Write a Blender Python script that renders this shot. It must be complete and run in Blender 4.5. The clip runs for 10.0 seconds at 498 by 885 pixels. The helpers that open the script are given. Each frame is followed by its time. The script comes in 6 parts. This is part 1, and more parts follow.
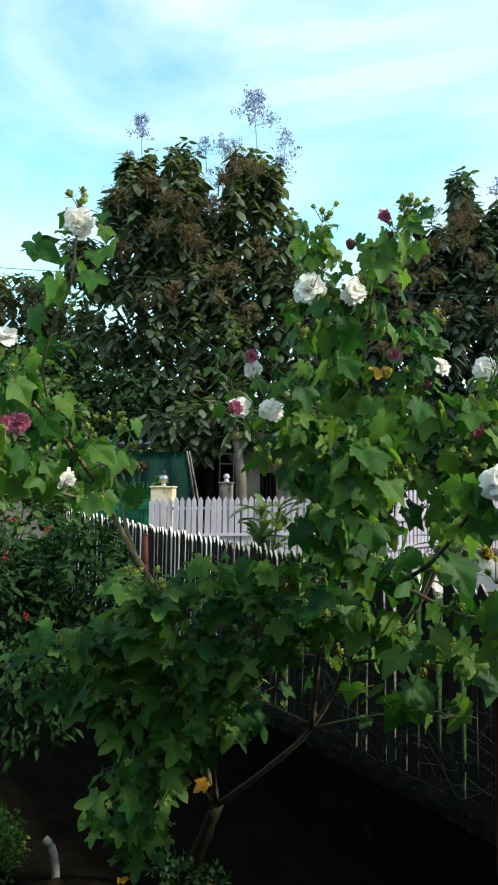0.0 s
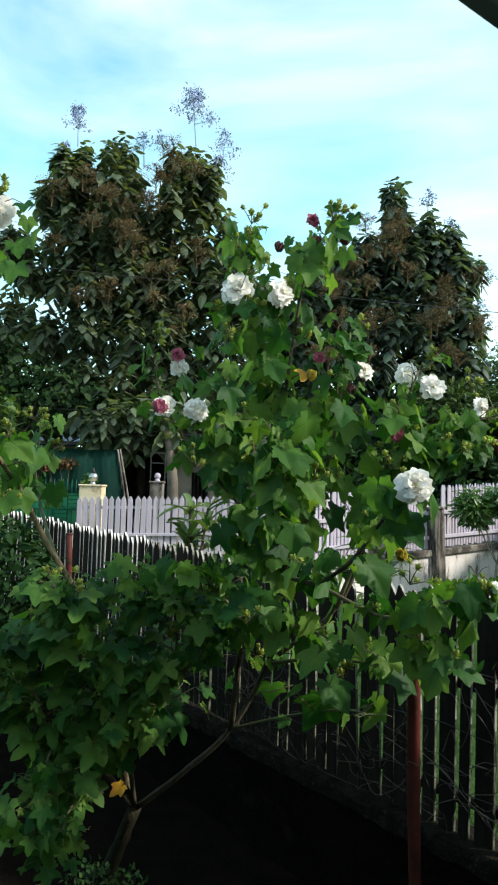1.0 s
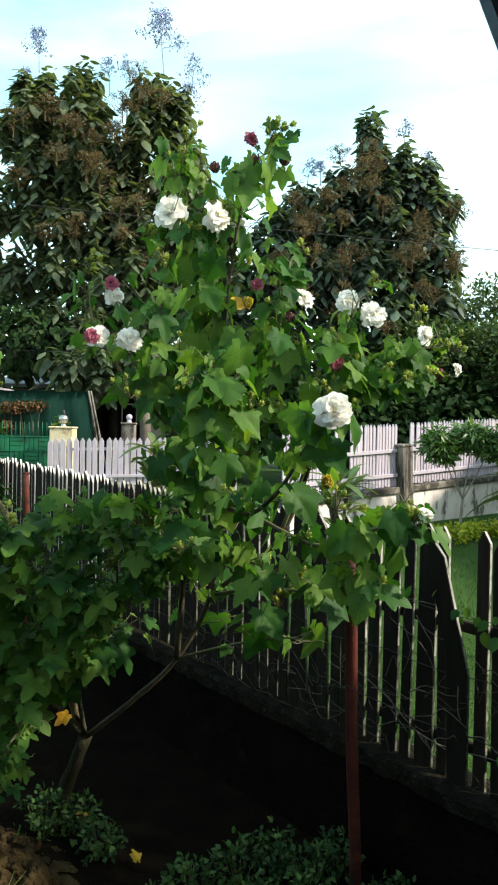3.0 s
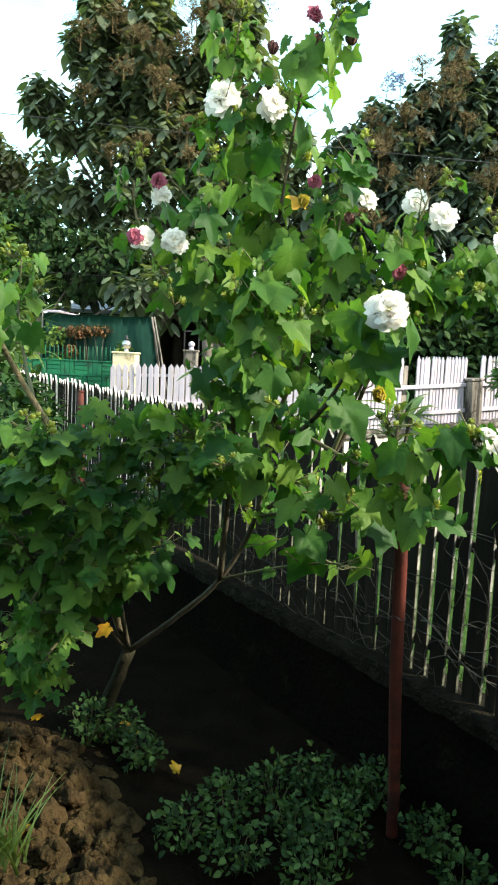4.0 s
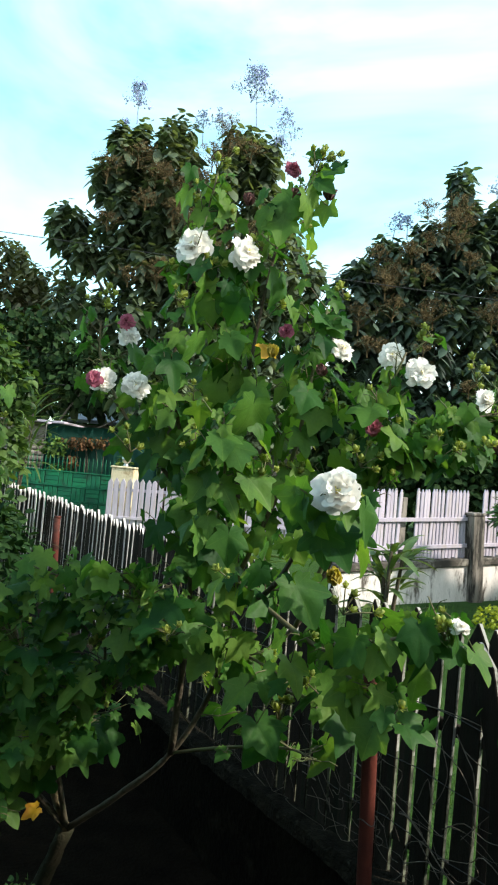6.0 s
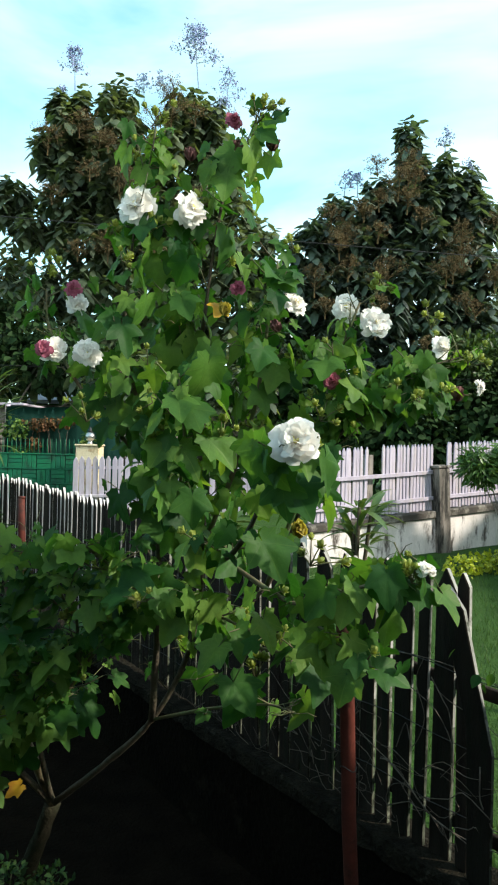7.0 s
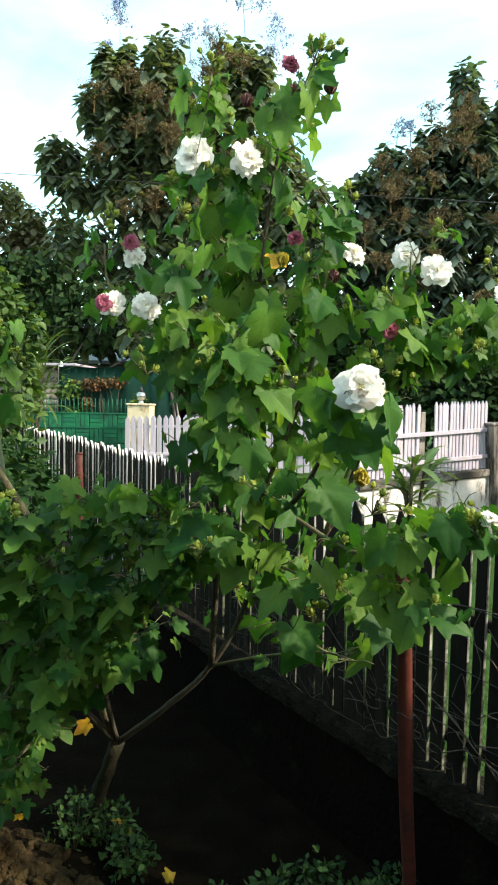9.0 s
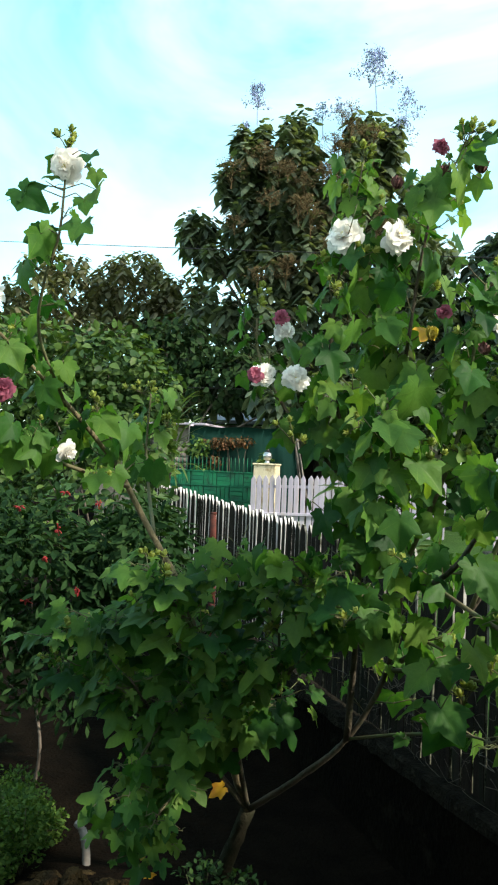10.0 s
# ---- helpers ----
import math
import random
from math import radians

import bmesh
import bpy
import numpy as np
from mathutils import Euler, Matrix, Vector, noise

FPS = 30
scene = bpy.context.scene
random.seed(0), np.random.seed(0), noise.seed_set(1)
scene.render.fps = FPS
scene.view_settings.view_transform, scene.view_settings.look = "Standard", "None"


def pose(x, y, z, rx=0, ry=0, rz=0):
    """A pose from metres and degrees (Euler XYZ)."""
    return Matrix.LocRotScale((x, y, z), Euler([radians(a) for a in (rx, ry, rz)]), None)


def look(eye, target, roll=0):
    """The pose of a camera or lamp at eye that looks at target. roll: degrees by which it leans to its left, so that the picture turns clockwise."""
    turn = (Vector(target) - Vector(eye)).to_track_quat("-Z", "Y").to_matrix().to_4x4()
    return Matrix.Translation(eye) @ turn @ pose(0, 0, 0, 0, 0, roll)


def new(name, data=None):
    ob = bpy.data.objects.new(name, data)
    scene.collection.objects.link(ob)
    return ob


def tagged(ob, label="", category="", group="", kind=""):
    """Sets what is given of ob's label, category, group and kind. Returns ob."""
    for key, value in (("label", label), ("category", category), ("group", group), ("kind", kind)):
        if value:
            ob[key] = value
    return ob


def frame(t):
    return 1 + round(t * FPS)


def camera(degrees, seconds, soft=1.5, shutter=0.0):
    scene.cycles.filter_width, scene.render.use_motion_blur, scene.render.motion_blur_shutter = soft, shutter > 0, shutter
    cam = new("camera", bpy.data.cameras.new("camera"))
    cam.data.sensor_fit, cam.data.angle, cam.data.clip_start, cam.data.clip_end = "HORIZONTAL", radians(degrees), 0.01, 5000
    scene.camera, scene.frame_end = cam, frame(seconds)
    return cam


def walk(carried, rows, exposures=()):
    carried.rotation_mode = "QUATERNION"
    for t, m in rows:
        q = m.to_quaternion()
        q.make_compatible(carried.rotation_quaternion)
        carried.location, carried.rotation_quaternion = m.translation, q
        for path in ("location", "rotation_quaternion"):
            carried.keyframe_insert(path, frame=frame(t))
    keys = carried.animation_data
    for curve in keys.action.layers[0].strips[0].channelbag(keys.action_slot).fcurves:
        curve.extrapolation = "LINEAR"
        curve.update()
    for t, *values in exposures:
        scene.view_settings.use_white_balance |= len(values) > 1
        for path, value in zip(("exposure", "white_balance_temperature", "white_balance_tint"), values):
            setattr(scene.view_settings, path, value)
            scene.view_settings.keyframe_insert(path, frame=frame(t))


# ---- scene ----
cam = camera(39.6, 10.0, soft=2.1)
PATH = [
    (0.0, (-0.531, -0.504, 2.302), (-0.678, 1.486, 2.429), 0.91),
    (0.3, (-0.506, -0.491, 2.305), (-0.531, 1.504, 2.438), 0.97),
    (0.5, (-0.494, -0.488, 2.306), (-0.480, 1.507, 2.450), 1.24),
    (0.7, (-0.488, -0.489, 2.306), (-0.457, 1.505, 2.455), 1.40),
    (1.0, (-0.487, -0.492, 2.303), (-0.445, 1.504, 2.435), 1.73),
    (1.2, (-0.487, -0.489, 2.297), (-0.438, 1.507, 2.421), 1.91),
    (1.5, (-0.483, -0.479, 2.282), (-0.406, 1.519, 2.348), 1.15),
    (1.7, (-0.470, -0.474, 2.273), (-0.330, 1.521, 2.300), 1.11),
    (2.0, (-0.431, -0.468, 2.266), (-0.171, 1.515, 2.281), 0.68),
    (2.3, (-0.385, -0.459, 2.266), (-0.086, 1.519, 2.274), 0.78),
    (2.5, (-0.358, -0.454, 2.266), (-0.094, 1.528, 2.299), 0.86),
    (2.7, (-0.335, -0.452, 2.266), (-0.159, 1.540, 2.298), 0.90),
    (3.0, (-0.287, -0.441, 2.258), (-0.190, 1.556, 2.226), 1.07),
    (3.2, (-0.244, -0.413, 2.243), (-0.216, 1.584, 2.137), 0.60),
    (4.3, (-0.197, -0.221, 2.152), (-0.312, 1.762, 1.922), 2.61),
    (4.5, (-0.174, -0.187, 2.148), (-0.325, 1.794, 1.917), 1.99),
    (4.7, (-0.135, -0.134, 2.162), (-0.335, 1.847, 1.975), 1.70),
    (5.0, (-0.058, -0.045, 2.220), (-0.194, 1.945, 2.074), 2.14),
    (5.2, (-0.021, -0.014, 2.267), (-0.161, 1.980, 2.193), 2.94),
    (6.3, (-0.054, -0.025, 2.345), (-0.180, 1.968, 2.447), 5.55),
    (6.5, (-0.051, -0.017, 2.339), (-0.175, 1.977, 2.413), 4.06),
    (6.8, (-0.037, 0.002, 2.321), (-0.133, 1.999, 2.379), 2.48),
    (7.0, (-0.024, 0.008, 2.310), (-0.054, 2.008, 2.322), 1.36),
    (7.2, (-0.011, 0.005, 2.304), (0.055, 2.004, 2.286), -0.36),
    (7.5, (0.000, 0.000, 2.300), (0.150, 1.994, 2.301), -1.86),
    (7.7, (-0.000, 0.000, 2.298), (0.153, 1.994, 2.284), -1.92),
    (8.0, (-0.002, -0.000, 2.296), (0.137, 1.994, 2.261), -1.43),
    (8.2, (-0.007, 0.001, 2.294), (0.101, 1.998, 2.253), -0.98),
    (8.5, (-0.020, 0.004, 2.290), (0.008, 2.003, 2.230), -0.42),
    (8.7, (-0.032, 0.002, 2.285), (-0.077, 2.000, 2.225), -0.03),
    (9.0, (-0.062, -0.005, 2.280), (-0.226, 1.986, 2.174), 1.07),
    (9.2, (-0.092, -0.008, 2.281), (-0.363, 1.971, 2.168), 1.83),
    (9.5, (-0.133, -0.018, 2.287), (-0.543, 1.938, 2.218), 2.02),
    (9.7, (-0.146, -0.036, 2.296), (-0.602, 1.911, 2.315), 2.08),
    (10.0, (-0.149, -0.076, 2.313), (-0.658, 1.857, 2.367), 2.45),
]
EXPOSURES = [(t, s, k, 9) for t, s, k in ((0.0, 0.88, 6350), (1.5, 0.93, 6450), (2.5, 1.16, 6900), (3.2, 1.40, 6950), (4.5, 2.0, 6950), (5.2, 1.7, 6900), (6.5, 1.07, 6450), (7.5, 1.14, 6750), (8.5, 1.32, 6950), (9.0, 1.54, 7000), (9.5, 1.38, 7050), (10.0, 1.24, 6700))]
walk(cam, [(t, look(eye, target, roll)) for t, eye, target, roll in PATH], EXPOSURES)

# world, sun
SUN_DIR = Vector((0.80, -0.19, 0.57)).normalized()
world = bpy.data.worlds.new("world")
scene.world = world
world.use_nodes = True
wt = world.node_tree
wt.nodes.clear()
w_out = wt.nodes.new("ShaderNodeOutputWorld")
w_bg = wt.nodes.new("ShaderNodeBackground")
w_sky = wt.nodes.new("ShaderNodeTexSky")
w_sky.sky_type = "NISHITA"
w_sky.sun_disc = False
w_sky.sun_elevation = math.asin(SUN_DIR.z)
w_sky.sun_rotation = math.atan2(SUN_DIR.x, SUN_DIR.y)
w_sky.air_density, w_sky.dust_density, w_sky.ozone_density = 1.0, 1.0, 1.5
w_co = wt.nodes.new("ShaderNodeTexCoord")
w_map = wt.nodes.new("ShaderNodeMapping")
w_map.inputs["Scale"].default_value = (0.9, 0.9, 2.0)
w_map.inputs["Rotation"].default_value = (0.25, 0.1, 0.4)
w_n = wt.nodes.new("ShaderNodeTexNoise")
w_n.inputs["Scale"].default_value, w_n.inputs["Detail"].default_value = 2.3, 6.0
w_n.inputs["Roughness"].default_value = 0.5
w_n.inputs["Distortion"].default_value = 0.7
w_ramp = wt.nodes.new("ShaderNodeValToRGB")
w_ramp.color_ramp.elements[0].position, w_ramp.color_ramp.elements[1].position = 0.20, 0.62
w_mix = wt.nodes.new("ShaderNodeMixRGB")
w_tint = wt.nodes.new("ShaderNodeMixRGB")
w_tint.blend_type = "MULTIPLY"
w_tint.inputs["Fac"].default_value = 1.0
w_tint.inputs["Color2"].default_value = (1.48, 2.14, 1.74, 1)
w_mix.inputs["Color2"].default_value = (6.2, 6.8, 6.9, 1)
w_bg.inputs["Strength"].default_value = 0.12
w_dot, w_grad = wt.nodes.new("ShaderNodeVectorMath"), wt.nodes.new("ShaderNodeMath")
w_dot.operation = "DOT_PRODUCT"
w_dot.inputs[1].default_value = (0.17, -0.12, -0.16)
w_grad.operation = "ADD"
wt.links.new(w_co.outputs["Generated"], w_dot.inputs[0])
wt.links.new(w_dot.outputs["Value"], w_grad.inputs[0])
wt.links.new(w_n.outputs["Fac"], w_grad.inputs[1])
for a, b in ((w_co.outputs["Generated"], w_map.inputs["Vector"]), (w_map.outputs["Vector"], w_n.inputs["Vector"]),
             (w_grad.outputs[0], w_ramp.inputs["Fac"]), (w_ramp.outputs["Color"], w_mix.inputs["Fac"]),
             (w_sky.outputs["Color"], w_tint.inputs["Color1"]), (w_tint.outputs["Color"], w_mix.inputs["Color1"]), (w_mix.outputs["Color"], w_bg.inputs["Color"]),
             (w_bg.outputs["Background"], w_out.inputs["Surface"])):
    wt.links.new(a, b)
sun = new("sun", bpy.data.lights.new("sun", "SUN"))
sun.data.energy, sun.data.angle, sun.data.color = 3.1, radians(3), (1.0, 0.93, 0.82)
sun.matrix_world = look(SUN_DIR * 40, (0, 0, 0))


# ---- materials ----
def mat(name, base, second=None, scale=6.0, fine=60.0, rough=0.7, bump=0.3, metal=0.0, per="object", spread=0.0, leaf=0.0, stain=None, stain_scale=1.2, stretch=(1, 1, 1), bump_dist=0.01, spec=0.35, veins=False, stain_at=0.5, hue=0.05):
    """A surface with colour change at two scales, bump, and a shift of tone from piece to piece."""
    m = bpy.data.materials.new(name)
    m.use_nodes = True
    nt = m.node_tree
    nt.nodes.clear()
    N, Lk = nt.nodes.new, nt.links.new
    out, bs = N("ShaderNodeOutputMaterial"), N("ShaderNodeBsdfPrincipled")
    bs.inputs["Roughness"].default_value, bs.inputs["Metallic"].default_value = rough, metal
    bs.inputs["Specular IOR Level"].default_value = spec
    mp = N("ShaderNodeMapping")
    geo = N("ShaderNodeNewGeometry")
    mp.inputs["Scale"].default_value = stretch
    Lk(geo.outputs["Position"], mp.inputs["Vector"])
    n1, n2 = N("ShaderNodeTexNoise"), N("ShaderNodeTexNoise")
    n1.inputs["Scale"].default_value, n2.inputs["Scale"].default_value = scale, fine
    n1.inputs["Detail"].default_value = n2.inputs["Detail"].default_value = 4.0
    Lk(mp.outputs["Vector"], n1.inputs["Vector"])
    Lk(mp.outputs["Vector"], n2.inputs["Vector"])
    c2 = second or tuple(c * 0.6 for c in base)
    r1 = N("ShaderNodeValToRGB")
    r1.color_ramp.elements[0].position, r1.color_ramp.elements[1].position = 0.35, 0.68
    r1.color_ramp.elements[0].color, r1.color_ramp.elements[1].color = (*base, 1), (*c2, 1)
    Lk(n1.outputs["Fac"], r1.inputs["Fac"])
    col = r1.outputs["Color"]
    if stain:
        n3, r3, mx = N("ShaderNodeTexNoise"), N("ShaderNodeValToRGB"), N("ShaderNodeMixRGB")
        n3.inputs["Scale"].default_value, n3.inputs["Detail"].default_value, n3.inputs["Roughness"].default_value = stain_scale, 8.0, 0.7
        Lk(mp.outputs["Vector"], n3.inputs["Vector"])
        r3.color_ramp.elements[0].position, r3.color_ramp.elements[1].position = stain_at, stain_at + 0.12
        Lk(n3.outputs["Fac"], r3.inputs["Fac"])
        mx.inputs["Color2"].default_value = (*stain, 1)
        Lk(r3.outputs["Color"], mx.inputs["Fac"])
        Lk(col, mx.inputs["Color1"])
        col = mx.outputs["Color"]
    if veins:
        tc, sx, at2, pp, lt, mv = N("ShaderNodeTexCoord"), N("ShaderNodeSeparateXYZ"), N("ShaderNodeMath"), N("ShaderNodeMath"), N("ShaderNodeMath"), N("ShaderNodeMixRGB")
        at2.operation, pp.operation, lt.operation = "ARCTAN2", "PINGPONG", "LESS_THAN"
        Lk(tc.outputs["Object"], sx.inputs["Vector"])
        Lk(sx.outputs["X"], at2.inputs[0])
        Lk(sx.outputs["Y"], at2.inputs[1])
        Lk(at2.outputs[0], pp.inputs[0])
        pp.inputs[1].default_value = 0.50
        Lk(pp.outputs[0], lt.inputs[0])
        lt.inputs[1].default_value = 0.022
        vm = N("ShaderNodeMath")
        vm.operation = "MULTIPLY"
        vm.inputs[1].default_value = 0.20
        Lk(lt.outputs[0], vm.inputs[0])
        Lk(vm.outputs[0], mv.inputs["Fac"])
        Lk(col, mv.inputs["Color1"])
        mv.inputs["Color2"].default_value = (0.16, 0.24, 0.06, 1)
        col = mv.outputs["Color"]
    hs = N("ShaderNodeHueSaturation")
    Lk(col, hs.inputs["Color"])
    ma = N("ShaderNodeMath")
    ma.operation = "MULTIPLY_ADD"
    ma.inputs[1].default_value, ma.inputs[2].default_value = 0.35, 0.82
    Lk(n2.outputs["Fac"], ma.inputs[0])
    val = ma.outputs[0]
    if spread:
        rnd = geo.outputs["Random Per Island"] if per == "island" else N("ShaderNodeObjectInfo").outputs["Random"]
        mb, mc = N("ShaderNodeMath"), N("ShaderNodeMath")
        mb.operation, mc.operation = "MULTIPLY_ADD", "MULTIPLY"
        mb.inputs[1].default_value, mb.inputs[2].default_value = 2 * spread, 1 - spread
        Lk(rnd, mb.inputs[0])
        Lk(mb.outputs[0], mc.inputs[0])
        Lk(val, mc.inputs[1])
        val = mc.outputs[0]
        mh = N("ShaderNodeMath")
        mh.operation = "MULTIPLY_ADD"
        mh.inputs[1].default_value, mh.inputs[2].default_value = -hue * min(1, spread * 2), 0.5 + 0.5 * hue * min(1, spread * 2)
        Lk(rnd, mh.inputs[0])
        Lk(mh.outputs[0], hs.inputs["Hue"])
    Lk(val, hs.inputs["Value"])
    Lk(hs.outputs["Color"], bs.inputs["Base Color"])
    bp = N("ShaderNodeBump")
    bp.inputs["Strength"].default_value, bp.inputs["Distance"].default_value = bump, bump_dist
    Lk(n2.outputs["Fac"], bp.inputs["Height"])
    Lk(bp.outputs["Normal"], bs.inputs["Normal"])
    if leaf:
        tr, mix = N("ShaderNodeBsdfTranslucent"), N("ShaderNodeMixShader")
        lc = N("ShaderNodeMixRGB")
        lc.blend_type = "MULTIPLY"
        lc.inputs["Fac"].default_value = 1.0
        lc.inputs["Color2"].default_value = (1.5, 1.5, 0.55, 1) if leaf < 0.9 else (1, 1, 1, 1)
        Lk(hs.outputs["Color"], lc.inputs["Color1"])
        Lk(lc.outputs["Color"], tr.inputs["Color"])
        mix.inputs["Fac"].default_value = leaf if leaf < 0.9 else 0.42
        Lk(bs.outputs["BSDF"], mix.inputs[1])
        Lk(tr.outputs["BSDF"], mix.inputs[2])
        Lk(mix.outputs["Shader"], out.inputs["Surface"])
    else:
        Lk(bs.outputs["BSDF"], out.inputs["Surface"])
    return m


# Soil coloured near black to carry the shade under shrub and fence.
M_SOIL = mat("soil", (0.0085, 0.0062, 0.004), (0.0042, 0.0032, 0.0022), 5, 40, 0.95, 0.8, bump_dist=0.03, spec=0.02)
M_CLOD = mat("clod", (0.058, 0.041, 0.018), (0.024, 0.017, 0.008), 7, 60, 0.95, 0.9, spread=0.25, bump_dist=0.03, spec=0.04, stain=(0.012, 0.009, 0.005), stain_scale=9, stain_at=0.49)
M_LAWN = mat("lawn", (0.036, 0.080, 0.016), (0.026, 0.058, 0.013), 3, 50, 0.9, 0.8, bump_dist=0.03, spec=0.1)
M_BLADE = mat("grass_blade", (0.048, 0.10, 0.02), (0.036, 0.08, 0.018), 4, 30, 0.6, 0.1, per="island", spread=0.3, leaf=0.3)
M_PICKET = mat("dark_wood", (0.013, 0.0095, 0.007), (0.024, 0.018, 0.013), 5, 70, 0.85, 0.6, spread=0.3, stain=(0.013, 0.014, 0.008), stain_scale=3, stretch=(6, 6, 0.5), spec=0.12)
# Pale edge colours hold the sunlight; the low one holds shade and moss.
M_EDGE = mat("sunlit_paint_remains", (0.34, 0.33, 0.30), (0.17, 0.165, 0.14), 6, 50, 0.8, 0.4, spread=0.25, stain=(0.04, 0.044, 0.024), stain_scale=12, stain_at=0.49)
M_EDGE_SUNLIT = mat("sunlit_board_edge", (0.58, 0.57, 0.55), (0.44, 0.43, 0.41), 6, 50, 0.8, 0.3, spread=0.12, stain=(0.25, 0.24, 0.21), stain_scale=9, stain_at=0.60)
M_EDGE_LOW = mat("shaded_mossy_paint", (0.145, 0.15, 0.11), (0.065, 0.076, 0.045), 9, 60, 0.9, 0.5, spread=0.35, stain=(0.018, 0.022, 0.011), stain_scale=16, stain_at=0.46)
# Concrete taken near black, so its colour holds the deep shade.
M_WALL_DARK = mat("shade_dark_concrete", (0.006, 0.0048, 0.0033), (0.0032, 0.0026, 0.002), 3, 30, 0.95, 0.9, stain=(0.011, 0.009, 0.006), stain_scale=5, spec=0.02, stain_at=0.56, bump_dist=0.03)
M_WHITE = mat("white_paint", (0.46, 0.408, 0.485), (0.38, 0.338, 0.41), 5, 40, 0.6, 0.2, spread=0.08, stain=(0.40, 0.35, 0.36), stain_scale=3.5, stretch=(3, 3, 0.5))
M_PLASTER = mat("stained_plaster", (0.72, 0.665, 0.635), (0.60, 0.55, 0.51), 3.5, 30, 0.85, 0.3, stain=(0.085, 0.070, 0.058), stain_scale=2.6, stretch=(2.3, 2.3, 0.8), stain_at=0.53)
M_LEDGE = mat("mouldy_ledge", (0.075, 0.064, 0.053), (0.035, 0.030, 0.025), 4, 40, 0.95, 0.6, stain=(0.22, 0.20, 0.17), stain_scale=6)
M_POST = mat("weathered_post", (0.26, 0.23, 0.20), (0.12, 0.104, 0.088), 3, 40, 0.9, 0.6, stain=(0.028, 0.025, 0.021), stain_scale=4, stretch=(2.5, 2.5, 0.5), stain_at=0.47)
M_GATEPOST = mat("yellowed_post", (0.70, 0.62, 0.44), (0.58, 0.48, 0.30), 3, 40, 0.85, 0.4, stain=(0.30, 0.20, 0.10), stain_scale=4)
M_PIPE = mat("rust_red_paint", (0.115, 0.028, 0.018), (0.07, 0.019, 0.014), 6, 60, 0.7, 0.3, stain=(0.035, 0.016, 0.012), stain_scale=4, spec=0.15)
M_GREEN = mat("green_gate_paint", (0.008, 0.155, 0.075), (0.006, 0.115, 0.058), 3, 40, 0.55, 0.3, spread=0.15, stain=(0.012, 0.07, 0.04), stain_scale=5)
M_TARP = mat("green_tarp", (0.008, 0.072, 0.050), (0.006, 0.056, 0.040), 0.8, 60, 0.7, 0.15, bump_dist=0.01)
M_HOUSE = mat("house_plaster", (0.24, 0.215, 0.18), (0.18, 0.16, 0.135), 2, 25, 0.9, 0.3, stain=(0.10, 0.088, 0.07), stain_scale=2)
M_INNER = mat("dark_interior", (0.06, 0.05, 0.045), (0.04, 0.035, 0.03), 2, 20, 0.9, 0.2, spec=0.05)
M_ROOF = mat("grey_roof", (0.07, 0.07, 0.075), (0.05, 0.05, 0.055), 2, 30, 0.7, 0.3)
M_ROOF_BLUE = mat("blue_grey_roof", (0.28, 0.30, 0.36), (0.22, 0.24, 0.30), 2, 30, 0.6, 0.3)
M_METAL = mat("steel", (0.55, 0.55, 0.55), (0.4, 0.4, 0.4), 8, 60, 0.3, 0.1, metal=0.9)
M_EAVE = mat("eave_board", (0.50, 0.58, 0.57), (0.40, 0.46, 0.47), 3, 30, 0.7, 0.3)
M_NAVY = mat("dark_blue_metal", (0.045, 0.058, 0.115), (0.030, 0.038, 0.080), 6, 40, 0.5, 0.3, stain=(0.03, 0.035, 0.04), stain_scale=14, stain_at=0.58)
M_LEAF = mat("hibiscus_leaf", (0.071, 0.160, 0.028), (0.041, 0.112, 0.026), 9, 90, 0.5, 0.15, spread=0.55, leaf=0.46, spec=0.14, veins=True, hue=0.07)
M_LEAF_J = mat("hibiscus_leaf_rest", (0.071, 0.160, 0.028), (0.041, 0.112, 0.026), 9, 90, 0.5, 0.15, per="island", spread=0.55, leaf=0.46, spec=0.14, hue=0.07)
M_LEAF_Y = mat("yellow_leaf", (0.58, 0.38, 0.02), (0.36, 0.17, 0.02), 20, 80, 0.5, 0.2, spread=0.15, leaf=0.95)
M_STEM = mat("stem_bark", (0.080, 0.062, 0.038), (0.042, 0.034, 0.022), 14, 80, 0.9, 0.8, stain=(0.034, 0.038, 0.018), stain_scale=12)
M_LIMB = mat("tan_bark", (0.200, 0.155, 0.080), (0.105, 0.085, 0.046), 14, 80, 0.9, 0.7, stain=(0.045, 0.045, 0.024), stain_scale=14, stain_at=0.52)
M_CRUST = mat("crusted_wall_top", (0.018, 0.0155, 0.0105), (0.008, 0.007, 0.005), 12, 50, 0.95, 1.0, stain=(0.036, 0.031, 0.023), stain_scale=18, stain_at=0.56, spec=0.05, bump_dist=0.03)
M_TRUNK = mat("mossy_trunk", (0.030, 0.026, 0.016), (0.016, 0.018, 0.009), 14, 70, 0.95, 0.9, stain=(0.045, 0.040, 0.028), stain_scale=14, stain_at=0.60, spec=0.1)
M_VINE = mat("dry_vine_bark", (0.13, 0.105, 0.08), (0.07, 0.056, 0.042), 20, 90, 0.9, 0.5)
M_TWIG = mat("green_twig", (0.09, 0.11, 0.04), (0.10, 0.075, 0.04), 12, 80, 0.7, 0.3)
M_PETAL = mat("white_petal", (0.92, 0.90, 0.86), (0.90, 0.86, 0.78), 14, 90, 0.6, 0.15, leaf=0.95, spec=0.15)
M_PETAL_P = mat("pink_petal", (0.44, 0.13, 0.19), (0.28, 0.075, 0.115), 14, 90, 0.6, 0.2, leaf=0.95, spec=0.15)
